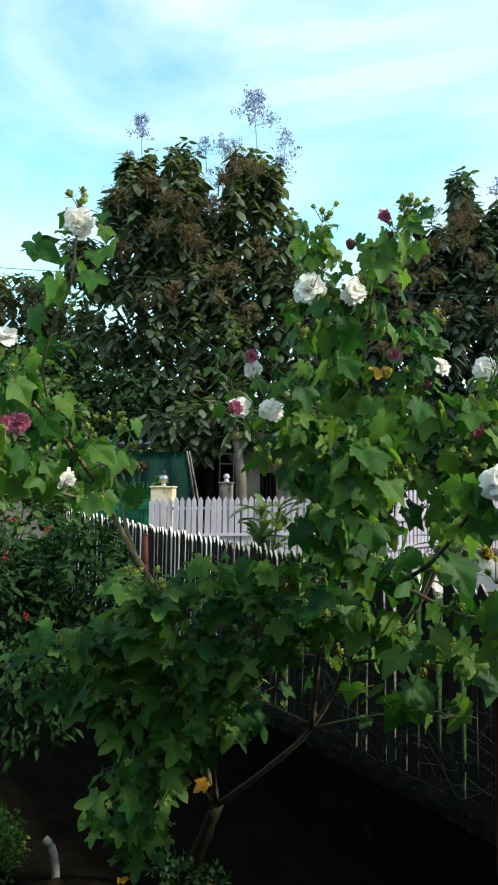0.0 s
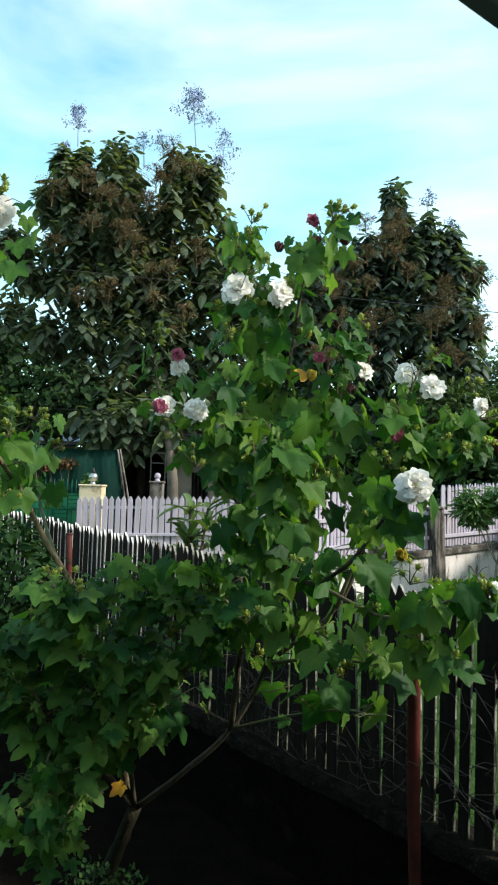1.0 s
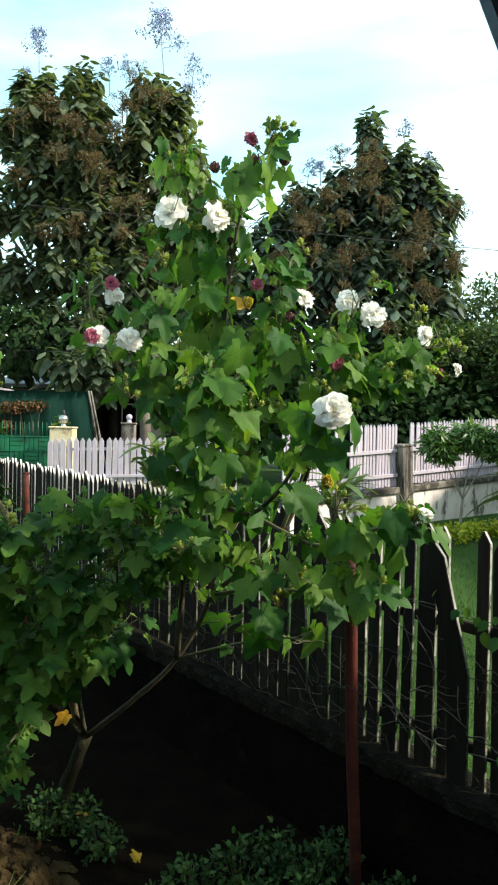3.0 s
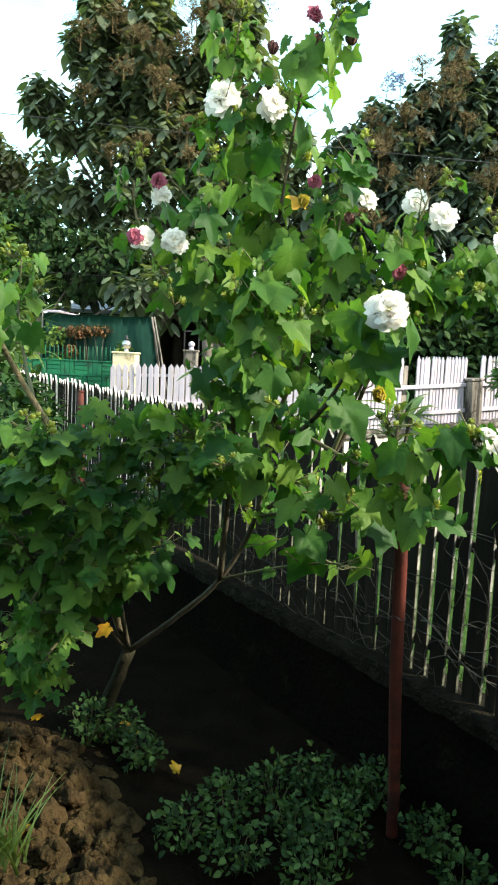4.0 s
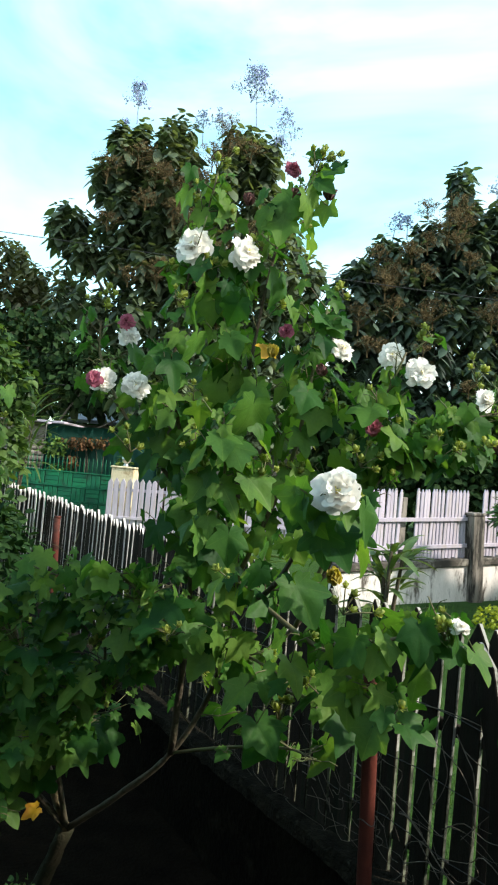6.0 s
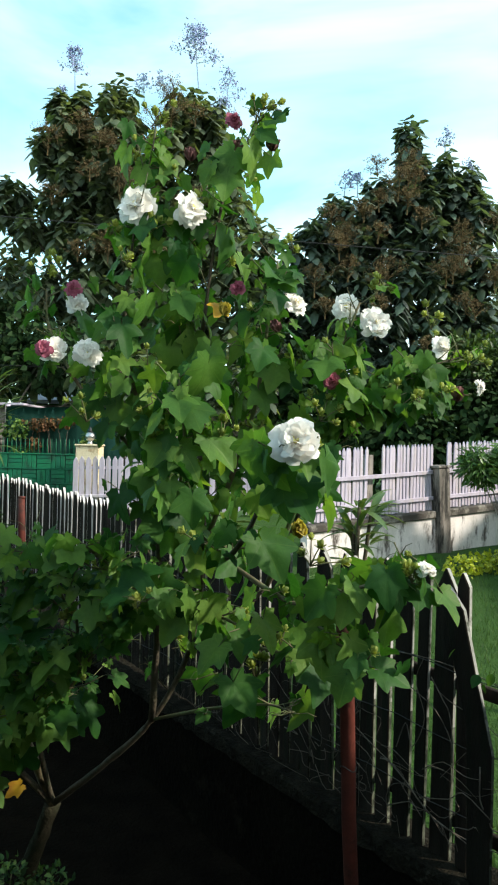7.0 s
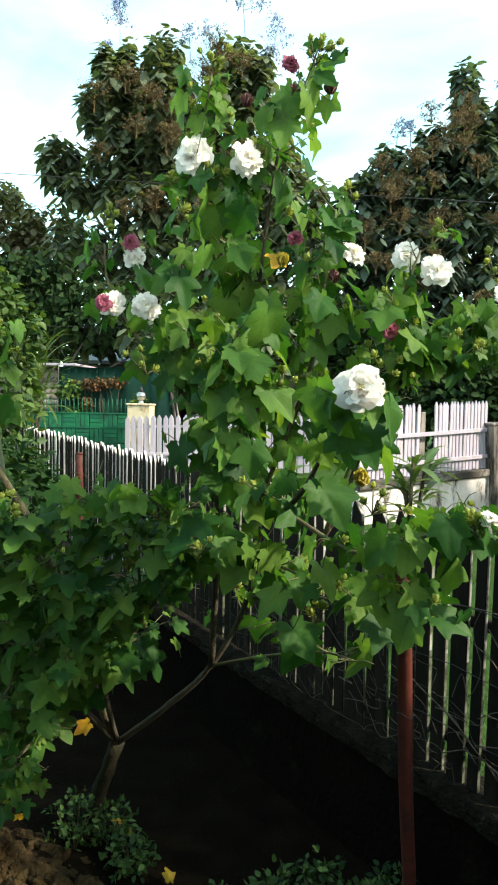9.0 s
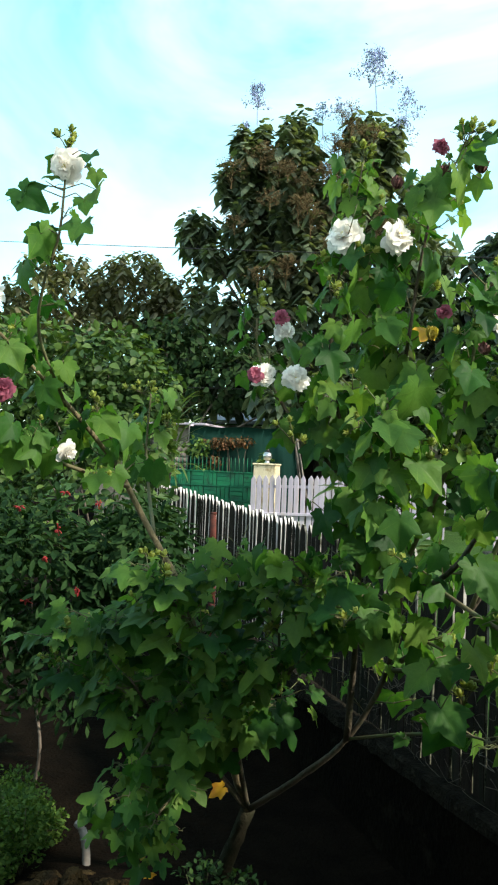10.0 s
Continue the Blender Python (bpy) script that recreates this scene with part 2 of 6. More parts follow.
M_WILT = mat("wilted_petal", (0.22, 0.10, 0.09), (0.13, 0.06, 0.06), 20, 90, 0.7, 0.3)
M_HEART = mat("flower_heart", (0.75, 0.62, 0.14), (0.70, 0.66, 0.40), 30, 90, 0.7, 0.2)
M_SPENT = mat("spent_petal", (0.48, 0.40, 0.10), (0.34, 0.27, 0.08), 20, 90, 0.85, 0.3, leaf=0.3, spec=0.1)
M_BUD = mat("bud", (0.25, 0.29, 0.055), (0.17, 0.22, 0.045), 20, 90, 0.6, 0.2, spread=0.3, leaf=0.3)
M_TEAK = mat("teak_leaf", (0.104, 0.138, 0.078), (0.074, 0.102, 0.062), 2, 30, 0.48, 0.2, per="island", spread=0.6, leaf=0.34, spec=0.4)
M_TEAK_DARK = mat("dark_teak_leaf", (0.072, 0.108, 0.080), (0.052, 0.080, 0.062), 2, 30, 0.50, 0.2, per="island", spread=0.6, leaf=0.32, spec=0.35)
M_SEED = mat("teak_seed", (0.165, 0.125, 0.060), (0.115, 0.084, 0.044), 3, 30, 0.85, 0.2, per="island", spread=0.35, spec=0.05)
M_PANICLE = mat("teak_blossom", (0.42, 0.48, 0.78), (0.34, 0.40, 0.68), 3, 30, 0.8, 0.1, per="island", spread=0.2, leaf=0.3)
M_PALE_BARK = mat("pale_bark", (0.24, 0.21, 0.17), (0.15, 0.13, 0.105), 8, 50, 0.85, 0.4)
M_BARK = mat("tree_bark", (0.15, 0.125, 0.10), (0.09, 0.075, 0.06), 4, 40, 0.9, 0.7)
M_OLIVE = mat("olive_leaf", (0.115, 0.132, 0.066), (0.110, 0.098, 0.056), 1.2, 30, 0.55, 0.2, per="island", spread=0.5, leaf=0.3, spec=0.25)
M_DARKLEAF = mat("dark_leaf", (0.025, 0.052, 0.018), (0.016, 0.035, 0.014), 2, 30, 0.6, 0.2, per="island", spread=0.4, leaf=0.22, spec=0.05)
M_SHRUB = mat("shrub_leaf", (0.060, 0.112, 0.028), (0.036, 0.074, 0.022), 1.2, 30, 0.5, 0.2, per="island", spread=0.55, leaf=0.28, spec=0.2)
M_MANGO = mat("mango_leaf", (0.060, 0.105, 0.030), (0.036, 0.072, 0.022), 2, 30, 0.5, 0.2, per="island", spread=0.45, leaf=0.25, spec=0.3)
M_MIDLEAF = mat("mid_leaf", (0.088, 0.155, 0.030), (0.058, 0.112, 0.026), 1.6, 30, 0.5, 0.2, per="island", spread=0.45, leaf=0.28, spec=0.2)
M_GLOSSY = mat("glossy_shrub_leaf", (0.070, 0.150, 0.030), (0.045, 0.105, 0.024), 4, 30, 0.4, 0.2, per="island", spread=0.4, leaf=0.28, spec=0.4)
M_LIMELEAF = mat("lime_leaf", (0.30, 0.34, 0.02), (0.22, 0.28, 0.02), 5, 30, 0.6, 0.2, per="island", spread=0.25, leaf=0.3)
M_SPEAR = mat("spear_leaf", (0.075, 0.13, 0.035), (0.11, 0.16, 0.045), 4, 40, 0.4, 0.2, spread=0.25, leaf=0.28)
M_BROAD = mat("broad_dark_leaf", (0.042, 0.078, 0.020), (0.056, 0.084, 0.026), 5, 40, 0.45, 0.2, spread=0.35, leaf=0.35)
M_HERB = mat("herb_leaf", (0.020, 0.052, 0.015), (0.013, 0.036, 0.011), 6, 40, 0.8, 0.2, per="island", spread=0.4, leaf=0.28, spec=0.12)
M_WEED = mat("weed_leaf", (0.048, 0.100, 0.028), (0.026, 0.062, 0.020), 4, 40, 0.7, 0.2, per="island", spread=0.65, leaf=0.3, spec=0.2)
M_WITHER = mat("withered_leaf", (0.13, 0.075, 0.035), (0.08, 0.048, 0.025), 5, 40, 0.8, 0.2, per="island", spread=0.4, leaf=0.2, spec=0.05)
M_RED = mat("red_blossom", (0.42, 0.045, 0.04), (0.30, 0.03, 0.035), 10, 40, 0.6, 0.1, leaf=0.95)
M_COVER = mat("ground_cover_leaf", (0.065, 0.125, 0.022), (0.042, 0.088, 0.017), 5, 40, 0.7, 0.2, per="island", spread=0.4, leaf=0.3, spec=0.15)
M_WIRE = mat("black_wire", (0.03, 0.03, 0.03), (0.02, 0.02, 0.02), 10, 50, 0.6, 0.1)
M_PVC = mat("dirty_white_plastic", (0.36, 0.33, 0.29), (0.20, 0.18, 0.155), 12, 60, 0.6, 0.2)


# ---- builders ----
def thing(name, loc, label, category, group="", kind=""):
    ob = new(name)
    ob.location = loc
    ob.empty_display_size = 0.1
    return tagged(ob, label, category, group, kind)


def under(ob, parent):
    ob.parent = parent
    if parent.type == "EMPTY":
        ob.matrix_parent_inverse = Matrix.Translation(parent.location).inverted()
    return ob


def part(name, bm, material, parent=None, label="", smooth=True):
    me = bpy.data.meshes.new(name)
    bm.to_mesh(me)
    bm.free()
    me.materials.append(material)
    if smooth:
        me.polygons.foreach_set("use_smooth", [True] * len(me.polygons))
    ob = new(name, me)
    if label:
        ob["label"] = label
    return under(ob, parent) if parent else ob


def raw(name, verts, faces, material, parent=None, smooth=False):
    me = bpy.data.meshes.new(name)
    me.from_pydata([tuple(v) for v in verts], [], faces)
    me.materials.append(material)
    if smooth:
        me.polygons.foreach_set("use_smooth", [True] * len(me.polygons))
    ob = new(name, me)
    return under(ob, parent) if parent else ob


def placed(name, me, m, parent, material=None):
    ob = new(name, me)
    ob.matrix_basis = m
    return under(ob, parent)


def box(bm, lo, hi, m=None, bevel=0.0):
    r = bmesh.ops.create_cube(bm, size=1.0)
    vs = r["verts"]
    lo, hi = Vector(lo), Vector(hi)
    for v in vs:
        v.co = Vector((lo[i] + (v.co[i] + 0.5) * (hi[i] - lo[i]) for i in range(3)))
    if bevel:
        es = list({e for v in vs for e in v.link_edges})
        r2 = bmesh.ops.bevel(bm, geom=es, offset=bevel, segments=1, affect="EDGES")
        vs = list({v for v in r2["verts"]} | {v for v in vs if v.is_valid})
    if m is not None:
        bmesh.ops.transform(bm, matrix=m, verts=vs)
    return vs


def tube(bm, pts, r0, r1, sides=6, wob=0.0, rng=random):
    """A tapered tube along a line of places."""
    pts = [Vector(p) for p in pts]
    n, rings = len(pts), []
    for i, p in enumerate(pts):
        d = (pts[min(i + 1, n - 1)] - pts[max(i - 1, 0)]).normalized()
        a = d.cross(Vector((0.31, 0.87, 0.12)) if abs(d.z) > 0.8 else Vector((0, 0, 1))).normalized()
        b = d.cross(a)
        r = r0 + (r1 - r0) * i / max(1, n - 1)
        rings.append([bm.verts.new(p + (a * math.cos(k * math.tau / sides) + b * math.sin(k * math.tau / sides)) * r * (1 + wob * rng.uniform(-1, 1))) for k in range(sides)])
    for u, v in zip(rings, rings[1:]):
        for k in range(sides):
            bm.faces.new((u[k], u[(k + 1) % sides], v[(k + 1) % sides], v[k]))
    bm.faces.new(rings[0][::-1])
    bm.faces.new(rings[-1])


def curve_pts(pts, steps=5):
    """Smooth places along a line through pts."""
    P = [Vector(p) for p in pts]
    P = [P[0] * 2 - P[1]] + P + [P[-1] * 2 - P[-2]]
    out = []
    for i in range(1, len(P) - 2):
        for k in range(steps):
            t = k / steps
            out.append(0.5 * (2 * P[i] + (P[i + 1] - P[i - 1]) * t + (2 * P[i - 1] - 5 * P[i] + 4 * P[i + 1] - P[i + 2]) * t * t + (3 * P[i] - P[i - 1] - 3 * P[i + 1] + P[i + 2]) * t ** 3))
    return out + [P[-2]]


def ball(bm, c, r, sub=1, squash=(1, 1, 1), rough=0.0, rng=random):
    vs = bmesh.ops.create_icosphere(bm, subdivisions=sub, radius=1.0)["verts"]
    for v in vs:
        k = 1 + rough * rng.uniform(-1, 1)
        v.co = Vector((c[i] + v.co[i] * r * squash[i] * k for i in range(3)))
    return vs


# ---- ground ----
FENCE_A, FENCE_B = 2.9, -0.74
ALONG = Vector((FENCE_B, 1, 0)).normalized()      # towards the far end
AWAY = Vector((0.804, 0.595, 0))                 # to the neighbour's side


def fence_side(x, y):
    return (x - FENCE_A - FENCE_B * y) * 0.804


def height(x, y):
    s = fence_side(x, y)
    soil = 0.03 * noise.noise((x * 1.1, y * 1.1, 0)) + 0.02 * noise.noise((x * 4, y * 4, 3))
    soil += 0.22 * math.exp(-((x + 1.75) ** 2 + (y - 2.9) ** 2) / 0.5)
    lawn = 0.55 + 0.05 * max(0.0, min(y, 12.5) - 2.5) + 0.012 * noise.noise((x * 2, y * 2, 7))
    k = min(1, max(0, (s - 0.02) / 0.10))
    return soil + (lawn - soil) * k


def ground():
    xs = [-400, -150, -60, -30, -18, -12, -9] + [-7 + 0.125 * i for i in range(97)] + [5.5, 6, 7, 9, 12, 18, 30, 60, 150, 400]
    ys = [-400, -150, -60, -30, -15, -8, -4, -2] + [-1 + 0.125 * i for i in range(113)] + [14, 16, 19, 24, 30, 45, 80, 150, 400]
    verts = [(x, y, height(x, y)) for y in ys for x in xs]
    n = len(xs)
    faces = [(j * n + i, j * n + i + 1, (j + 1) * n + i + 1, (j + 1) * n + i) for j in range(len(ys) - 1) for i in range(n - 1)]
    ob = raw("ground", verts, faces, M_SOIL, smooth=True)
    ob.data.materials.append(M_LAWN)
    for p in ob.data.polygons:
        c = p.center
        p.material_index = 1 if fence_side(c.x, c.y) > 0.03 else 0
    tagged(ob, "garden soil darkened for shade and a mown lawn behind the fence", "ground", kind="structure")


ground()


# ---- dark picket fence on its low wall ----
def picket_mesh(name, w, h, tip, th, material, edge=None, skew=0.0):
    """A pointed board, standing at its foot, width along x, thickness along y."""
    b = 0.004
    outline = [(-w / 2, 0), (w / 2, 0), (w / 2, h * 0.52), (w / 2, h - tip), (skew + 0.004, h), (skew - 0.004, h), (-w / 2, h - tip), (-w / 2, h * 0.46)]
    inner = [(x * (1 - 2 * b / w), z + (b if z < 0.01 else -b if z > h - tip - 0.01 else 0)) for x, z in outline]
    verts, faces, n = [], [], len(outline)
    for pts, y in ((inner, -th / 2), (outline, -th / 2 + b), (outline, th / 2 - b), (inner, th / 2)):
        verts += [(x, y, z) for x, z in pts]
    for r in range(3):
        for i in range(n):
            j = (i + 1) % n
            faces.append((r * n + i, r * n + j, (r + 1) * n + j, (r + 1) * n + i))
    faces += [tuple(range(n))[::-1], tuple(range(3 * n, 4 * n))]
    me = bpy.data.meshes.new(name)
    me.from_pydata(verts, [], faces)
    me.materials.append(material)
    # edges take the sunlit colour; M_EDGE boards go shaded and mossy lower down
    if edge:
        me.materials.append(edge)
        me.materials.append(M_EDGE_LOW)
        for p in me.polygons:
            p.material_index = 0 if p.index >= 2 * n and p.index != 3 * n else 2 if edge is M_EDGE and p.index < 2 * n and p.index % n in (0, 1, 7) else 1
    me.update()
    return me


def fence_at(y, off=0.0):
    return Vector((FENCE_A + FENCE_B * y, y, 0)) + AWAY * off


FENCE_TURN = Matrix.Rotation(math.atan2(ALONG.y, ALONG.x), 4, "Z")
WALL_TOP = 0.64


def dark_fence():
    rng = random.Random(5)
    wall = thing("low_wall", fence_at(4.0), "low concrete wall under the picket fence, coloured near black for shade", "wall", kind="structure")
    y0, y1 = 0.9, 9.6
    bm = bmesh.new()
    steps = 170
    rows = []
    for i in range(steps + 1):
        p = fence_at(y0 + (y1 - y0) * i / steps)
        j = [rng.uniform(-0.009, 0.009) for _ in range(6)]
        prof = [(-0.10, -0.25), (-0.10, WALL_TOP - 0.09 + j[0]), (-0.12 + j[1], WALL_TOP - 0.085 + j[0]), (-0.12 + j[2], WALL_TOP - 0.02 + j[3]), (-0.11, WALL_TOP + j[4] * 0.5), (0.12, WALL_TOP + j[5] * 0.5), (0.12, -0.25)]
        rows.append([bm.verts.new(p + AWAY * a + Vector((0, 0, z))) for a, z in prof])
    for u, v in zip(rows, rows[1:]):
        for k in range(len(u) - 1):
            bm.faces.new((u[k], u[k + 1], v[k + 1], v[k]))
    bm.faces.new(rows[0])
    bm.faces.new(rows[-1][::-1])
    bmesh.ops.recalc_face_normals(bm, faces=bm.faces)
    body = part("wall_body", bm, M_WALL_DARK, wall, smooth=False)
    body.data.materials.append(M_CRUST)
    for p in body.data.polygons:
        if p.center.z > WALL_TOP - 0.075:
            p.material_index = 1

    fence = thing("picket_fence", fence_at(4.0) + Vector((0, 0, WALL_TOP)), "dark weathered picket fence, edge paint coloured pale for sunlight", "fence")
    for z in (0.80, 1.36):
        bm = bmesh.new()
        m = Matrix.Translation(fence_at(y0, 0.028) + Vector((0, 0, z))) @ FENCE_TURN
        box(bm, (0, -0.014, -0.026), ((y1 - y0) * 1.244, 0.014, 0.026), m, 0.004)
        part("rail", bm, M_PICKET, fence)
    for k in range(3):
        bm = bmesh.new()
        pts = [fence_at(y0 + (y1 - y0) * i / 60, -0.016) + Vector((0, 0, 0.86 + 0.28 * k + 0.012 * math.sin(i * 1.7 + k))) for i in range(61)]
        tube(bm, pts, 0.0022, 0.0022, 4)
        part("wire", bm, M_WIRE, fence)
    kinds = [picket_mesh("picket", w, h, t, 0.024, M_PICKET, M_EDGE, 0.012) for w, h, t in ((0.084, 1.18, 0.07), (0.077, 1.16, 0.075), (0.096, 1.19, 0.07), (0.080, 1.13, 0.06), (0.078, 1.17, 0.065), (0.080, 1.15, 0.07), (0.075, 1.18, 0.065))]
    slim = [picket_mesh("picket", w, 1.17, 0.06, 0.024, M_PICKET, M_EDGE_SUNLIT, 0.006) for w in (0.054, 0.056, 0.053)]
    slim_mid = [picket_mesh("picket", w, 1.17, 0.06, 0.024, M_PICKET, M_EDGE, 0.008) for w in (0.056, 0.058)]
    # wide and narrow boards by turns: place along the fence, width
    near = [(2.396, 0.100), (2.4745, 0.068), (2.549, 0.104), (2.640, 0.063), (2.802, 0.058), (2.892, 0.105), (2.981, 0.060), (3.060, 0.090), (3.150, 0.074)]
    ys, y = [], y0
    while y < y1:
        if y < 2.35 or y > 3.2:
            ys.append(y)
            y += (0.070 + rng.uniform(-0.002, 0.002) if y > 4.7 else (0.086 if y > 3.1 else 0.098) + rng.uniform(-0.010, 0.010)) / 1.244
        else:
            y = 3.23
    ys = [y for y in ys if not 2.33 < y < 2.5]
    for y in ys:
        far = y > 4.7
        me = rng.choice(slim if y > 5.5 else slim_mid if far else kinds[4:] if y > 3.1 else kinds[:4])
        lean = rng.gauss(0, 0.003 if far else 0.012)
        rise = 0.028 * max(0, y - 4.0)
        m = Matrix.Translation(fence_at(y, rng.uniform(-0.004, 0.004)) + Vector((0, 0, WALL_TOP - 0.003 + rise))) @ FENCE_TURN @ pose(0, 0, 0, rng.gauss(0, 0.4 if far else 0.8), math.degrees(lean), rng.gauss(0, 0.8 if far else 3)) @ Matrix.Diagonal((1, 1, 1 + rng.uniform(-0.02, 0.02), 1))
        placed("picket", me, m, fence)
    for y, w in near:
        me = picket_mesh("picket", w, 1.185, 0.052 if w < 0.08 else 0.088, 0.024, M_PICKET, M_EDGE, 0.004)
        m = Matrix.Translation(fence_at(y, rng.uniform(-0.003, 0.003)) + Vector((0, 0, WALL_TOP - 0.003))) @ FENCE_TURN @ pose(0, 0, 0, rng.gauss(0, 0.5), rng.gauss(0, 0.35), rng.gauss(0, 1.5))
        placed("picket", me, m, fence)
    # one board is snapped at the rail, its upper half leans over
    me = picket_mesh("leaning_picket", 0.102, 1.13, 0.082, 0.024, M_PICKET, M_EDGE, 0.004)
    for v in me.vertices:
        v.co.x += 0.25 * max(0, v.co.z - 0.53)
        v.co.y += 0.03 + 0.03 * max(0, v.co.z - 0.53)
    me.update()
    placed("leaning_picket", me, Matrix.Translation(fence_at(2.718, -0.004) + Vector((0, 0, WALL_TOP - 0.003))) @ FENCE_TURN, fence)["label"] = "snapped board leaning over"


dark_fence()


def pipe_post(name, foot, top, r, label):
    ob = thing(name, foot, label, "post")
    bm = bmesh.new()
    foot, top = Vector(foot), Vector(top)
    pts = [foot.lerp(top, i / 8) + Vector((0.004 * math.sin(i * 1.3), 0.004 * math.cos(i * 1.1), 0)) for i in range(9)]
    tube(bm, [foot - Vector((0, 0, 0.1))] + pts, r, r, 16)
    part("pipe", bm, M_PIPE, ob)
    bm = bmesh.new()
    tube(bm, [top - Vector((0, 0, 0.004)), top + Vector((0, 0, 0.012))], r * 1.07, r * 1.02, 16)
    part("cap", bm, M_PIPE, ob)
    bm = bmesh.new()
    c = foot.lerp(top, 0.62)
    tube(bm, [c + Vector((math.cos(a) * r * 1.08, math.sin(a) * r * 1.08, 0.01 * math.sin(a * 2))) for a in [i * math.tau / 12 for i in range(13)]], 0.002, 0.002, 4)
    part("tie_wire", bm, M_WIRE, ob)


pipe_post("pipe_post", (0.417, 2.784, 0.0), (0.275, 2.413, 1.85), 0.0275, "leaning rust-red painted steel pipe post before the fence")
pipe_post("pipe_post", (-1.78, 5.25, 0.0), (-1.80, 5.18, 1.885), 0.0275, "short rust-red painted steel post beside the far pickets")


# ---- white fences ----
def white_fence(name, p0, p1, z0, z1, h, step, width, tip, rails, label, rng, gaps=()):
    p0, p1 = Vector((*p0, 0)), Vector((*p1, 0))
    ob = thing(name, (p0.x, p0.y, z0), label, "fence")
    length = (p1 - p0).length
    u = (p1 - p0) / length
    turn = Matrix.Rotation(math.atan2(u.y, u.x), 4, "Z")
    slope = math.atan2(z1 - z0, length)
    kinds = [picket_mesh("picket", width * k, h, tip, 0.02, M_WHITE) for k in (1.0, 0.95, 1.04)]
    d = 0.0
    while d <= length:
        if not any(a < d < b for a, b in gaps):
            m = Matrix.Translation(p0 + u * d + Vector((0, 0, z0 + (z1 - z0) * d / length + rng.uniform(-0.012, 0.012)))) @ turn @ pose(0, 0, 0, rng.gauss(0, 0.6), rng.gauss(0, 0.6), rng.gauss(0, 1.5))
            placed("picket", rng.choice(kinds), m, ob)
        d += step * rng.uniform(0.96, 1.04)
    for z in rails:
        bm = bmesh.new()
        m = Matrix.Translation(p0 + Vector((0, 0, z0 + z))) @ turn @ Matrix.Rotation(-slope, 4, "Y")
        a = 0.011 if z > 0.7 else -0.045
        box(bm, (-0.02, a, -0.026), (length + 0.02, a + 0.03, 0.026), m, 0.004)
        part("rail", bm, M_WHITE, ob, smooth=False)
    return ob


RF0, RF1 = Vector((0.62, 8.56, 0)), Vector((6.2, 12.07, 0))   # line of the fence on the plastered wall
RU = (RF1 - RF0).normalized()
RN = Vector((RU.y, -RU.x, 0))                               # towards the lawn


def right_boundary():
    rng = random.Random(11)
    length = (RF1 - RF0).length
    post_d = 2.24
    white_fence("white_fence", RF0[:2], (RF0 + RU * (post_d - 0.16))[:2], 1.38, 1.38 + 0.056 * (post_d - 0.16), 0.92, 0.063, 0.050, 0.05, (0.16, 0.52), "white painted picket fence with missing boards on a stained plaster wall", rng, gaps=((0.90, 1.13),))
    q = RF0 + RU * 1.0 - RN * 0.10
    stub = thing("timber_post", (q.x, q.y, 1.40), "weathered brown timber post behind missing white boards", "post")
    bm = bmesh.new()
    box(bm, (-0.06, -0.05, -0.05), (0.06, 0.05, 0.84), Matrix.Translation((q.x, q.y, 1.40)) @ Matrix.Rotation(math.atan2(RU.y, RU.x), 4, "Z"), 0.008)
    part("shaft", bm, M_POST, stub, smooth=False)
    q0 = RF0 + RU * (post_d + 0.16)
    white_fence("white_fence", q0[:2], RF1[:2], 1.38 + 0.056 * (post_d + 0.16), 1.38 + 0.056 * length, 0.92, 0.063, 0.050, 0.05, (0.16, 0.52), "white painted picket fence standing on a stained plaster wall", rng)
    turn = Matrix.Rotation(math.atan2(RU.y, RU.x), 4, "Z") @ Matrix.Rotation(-math.atan(0.056), 4, "Y")
    wall = thing("plaster_wall", RF0 + Vector((0, 0, 0.8)), "white plastered wall streaked with black mould below the pickets", "wall", kind="structure")
    bm = bmesh.new()
    m = Matrix.Translation(RF0 + Vector((0, 0, 1.37))) @ turn
    box(bm, (-0.1, -0.07, -0.85), (length, 0.07, -0.10), m, 0.006)
    part("wall_body", bm, M_PLASTER, wall, smooth=False)
    bm = bmesh.new()
    box(bm, (-0.1, -0.11, -0.10), (length, 0.11, 0.0), m, 0.012)
    part("ledge", bm, M_LEDGE, wall, "black-moulded concrete ledge", smooth=False)
    p = RF0 + RU * post_d + RN * 0.03
    post = thing("concrete_post", (p.x, p.y, 0.85), "weathered grey concrete post with black stains", "post")
    bm = bmesh.new()
    box(bm, (-0.115, -0.12, -0.1), (0.115, 0.12, 1.23), Matrix.Translation((p.x, p.y, 0.85)) @ turn, 0.015)
    part("shaft", bm, M_POST, post, smooth=False)
    bm = bmesh.new()
    box(bm, (-0.13, -0.135, 1.23), (0.13, 0.135, 1.265), Matrix.Translation((p.x, p.y, 0.85)) @ turn, 0.008)
    part("cap", bm, M_POST, post, smooth=False)


right_boundary()

rng0 = random.Random(3)
white_fence("white_fence", (-3.28, 12.28), (0.1, 12.45), 1.00, 1.10, 1.06, 0.115, 0.092, 0.07, (0.36, 0.86), "white painted fence of broad pointed pickets by the gate", rng0)


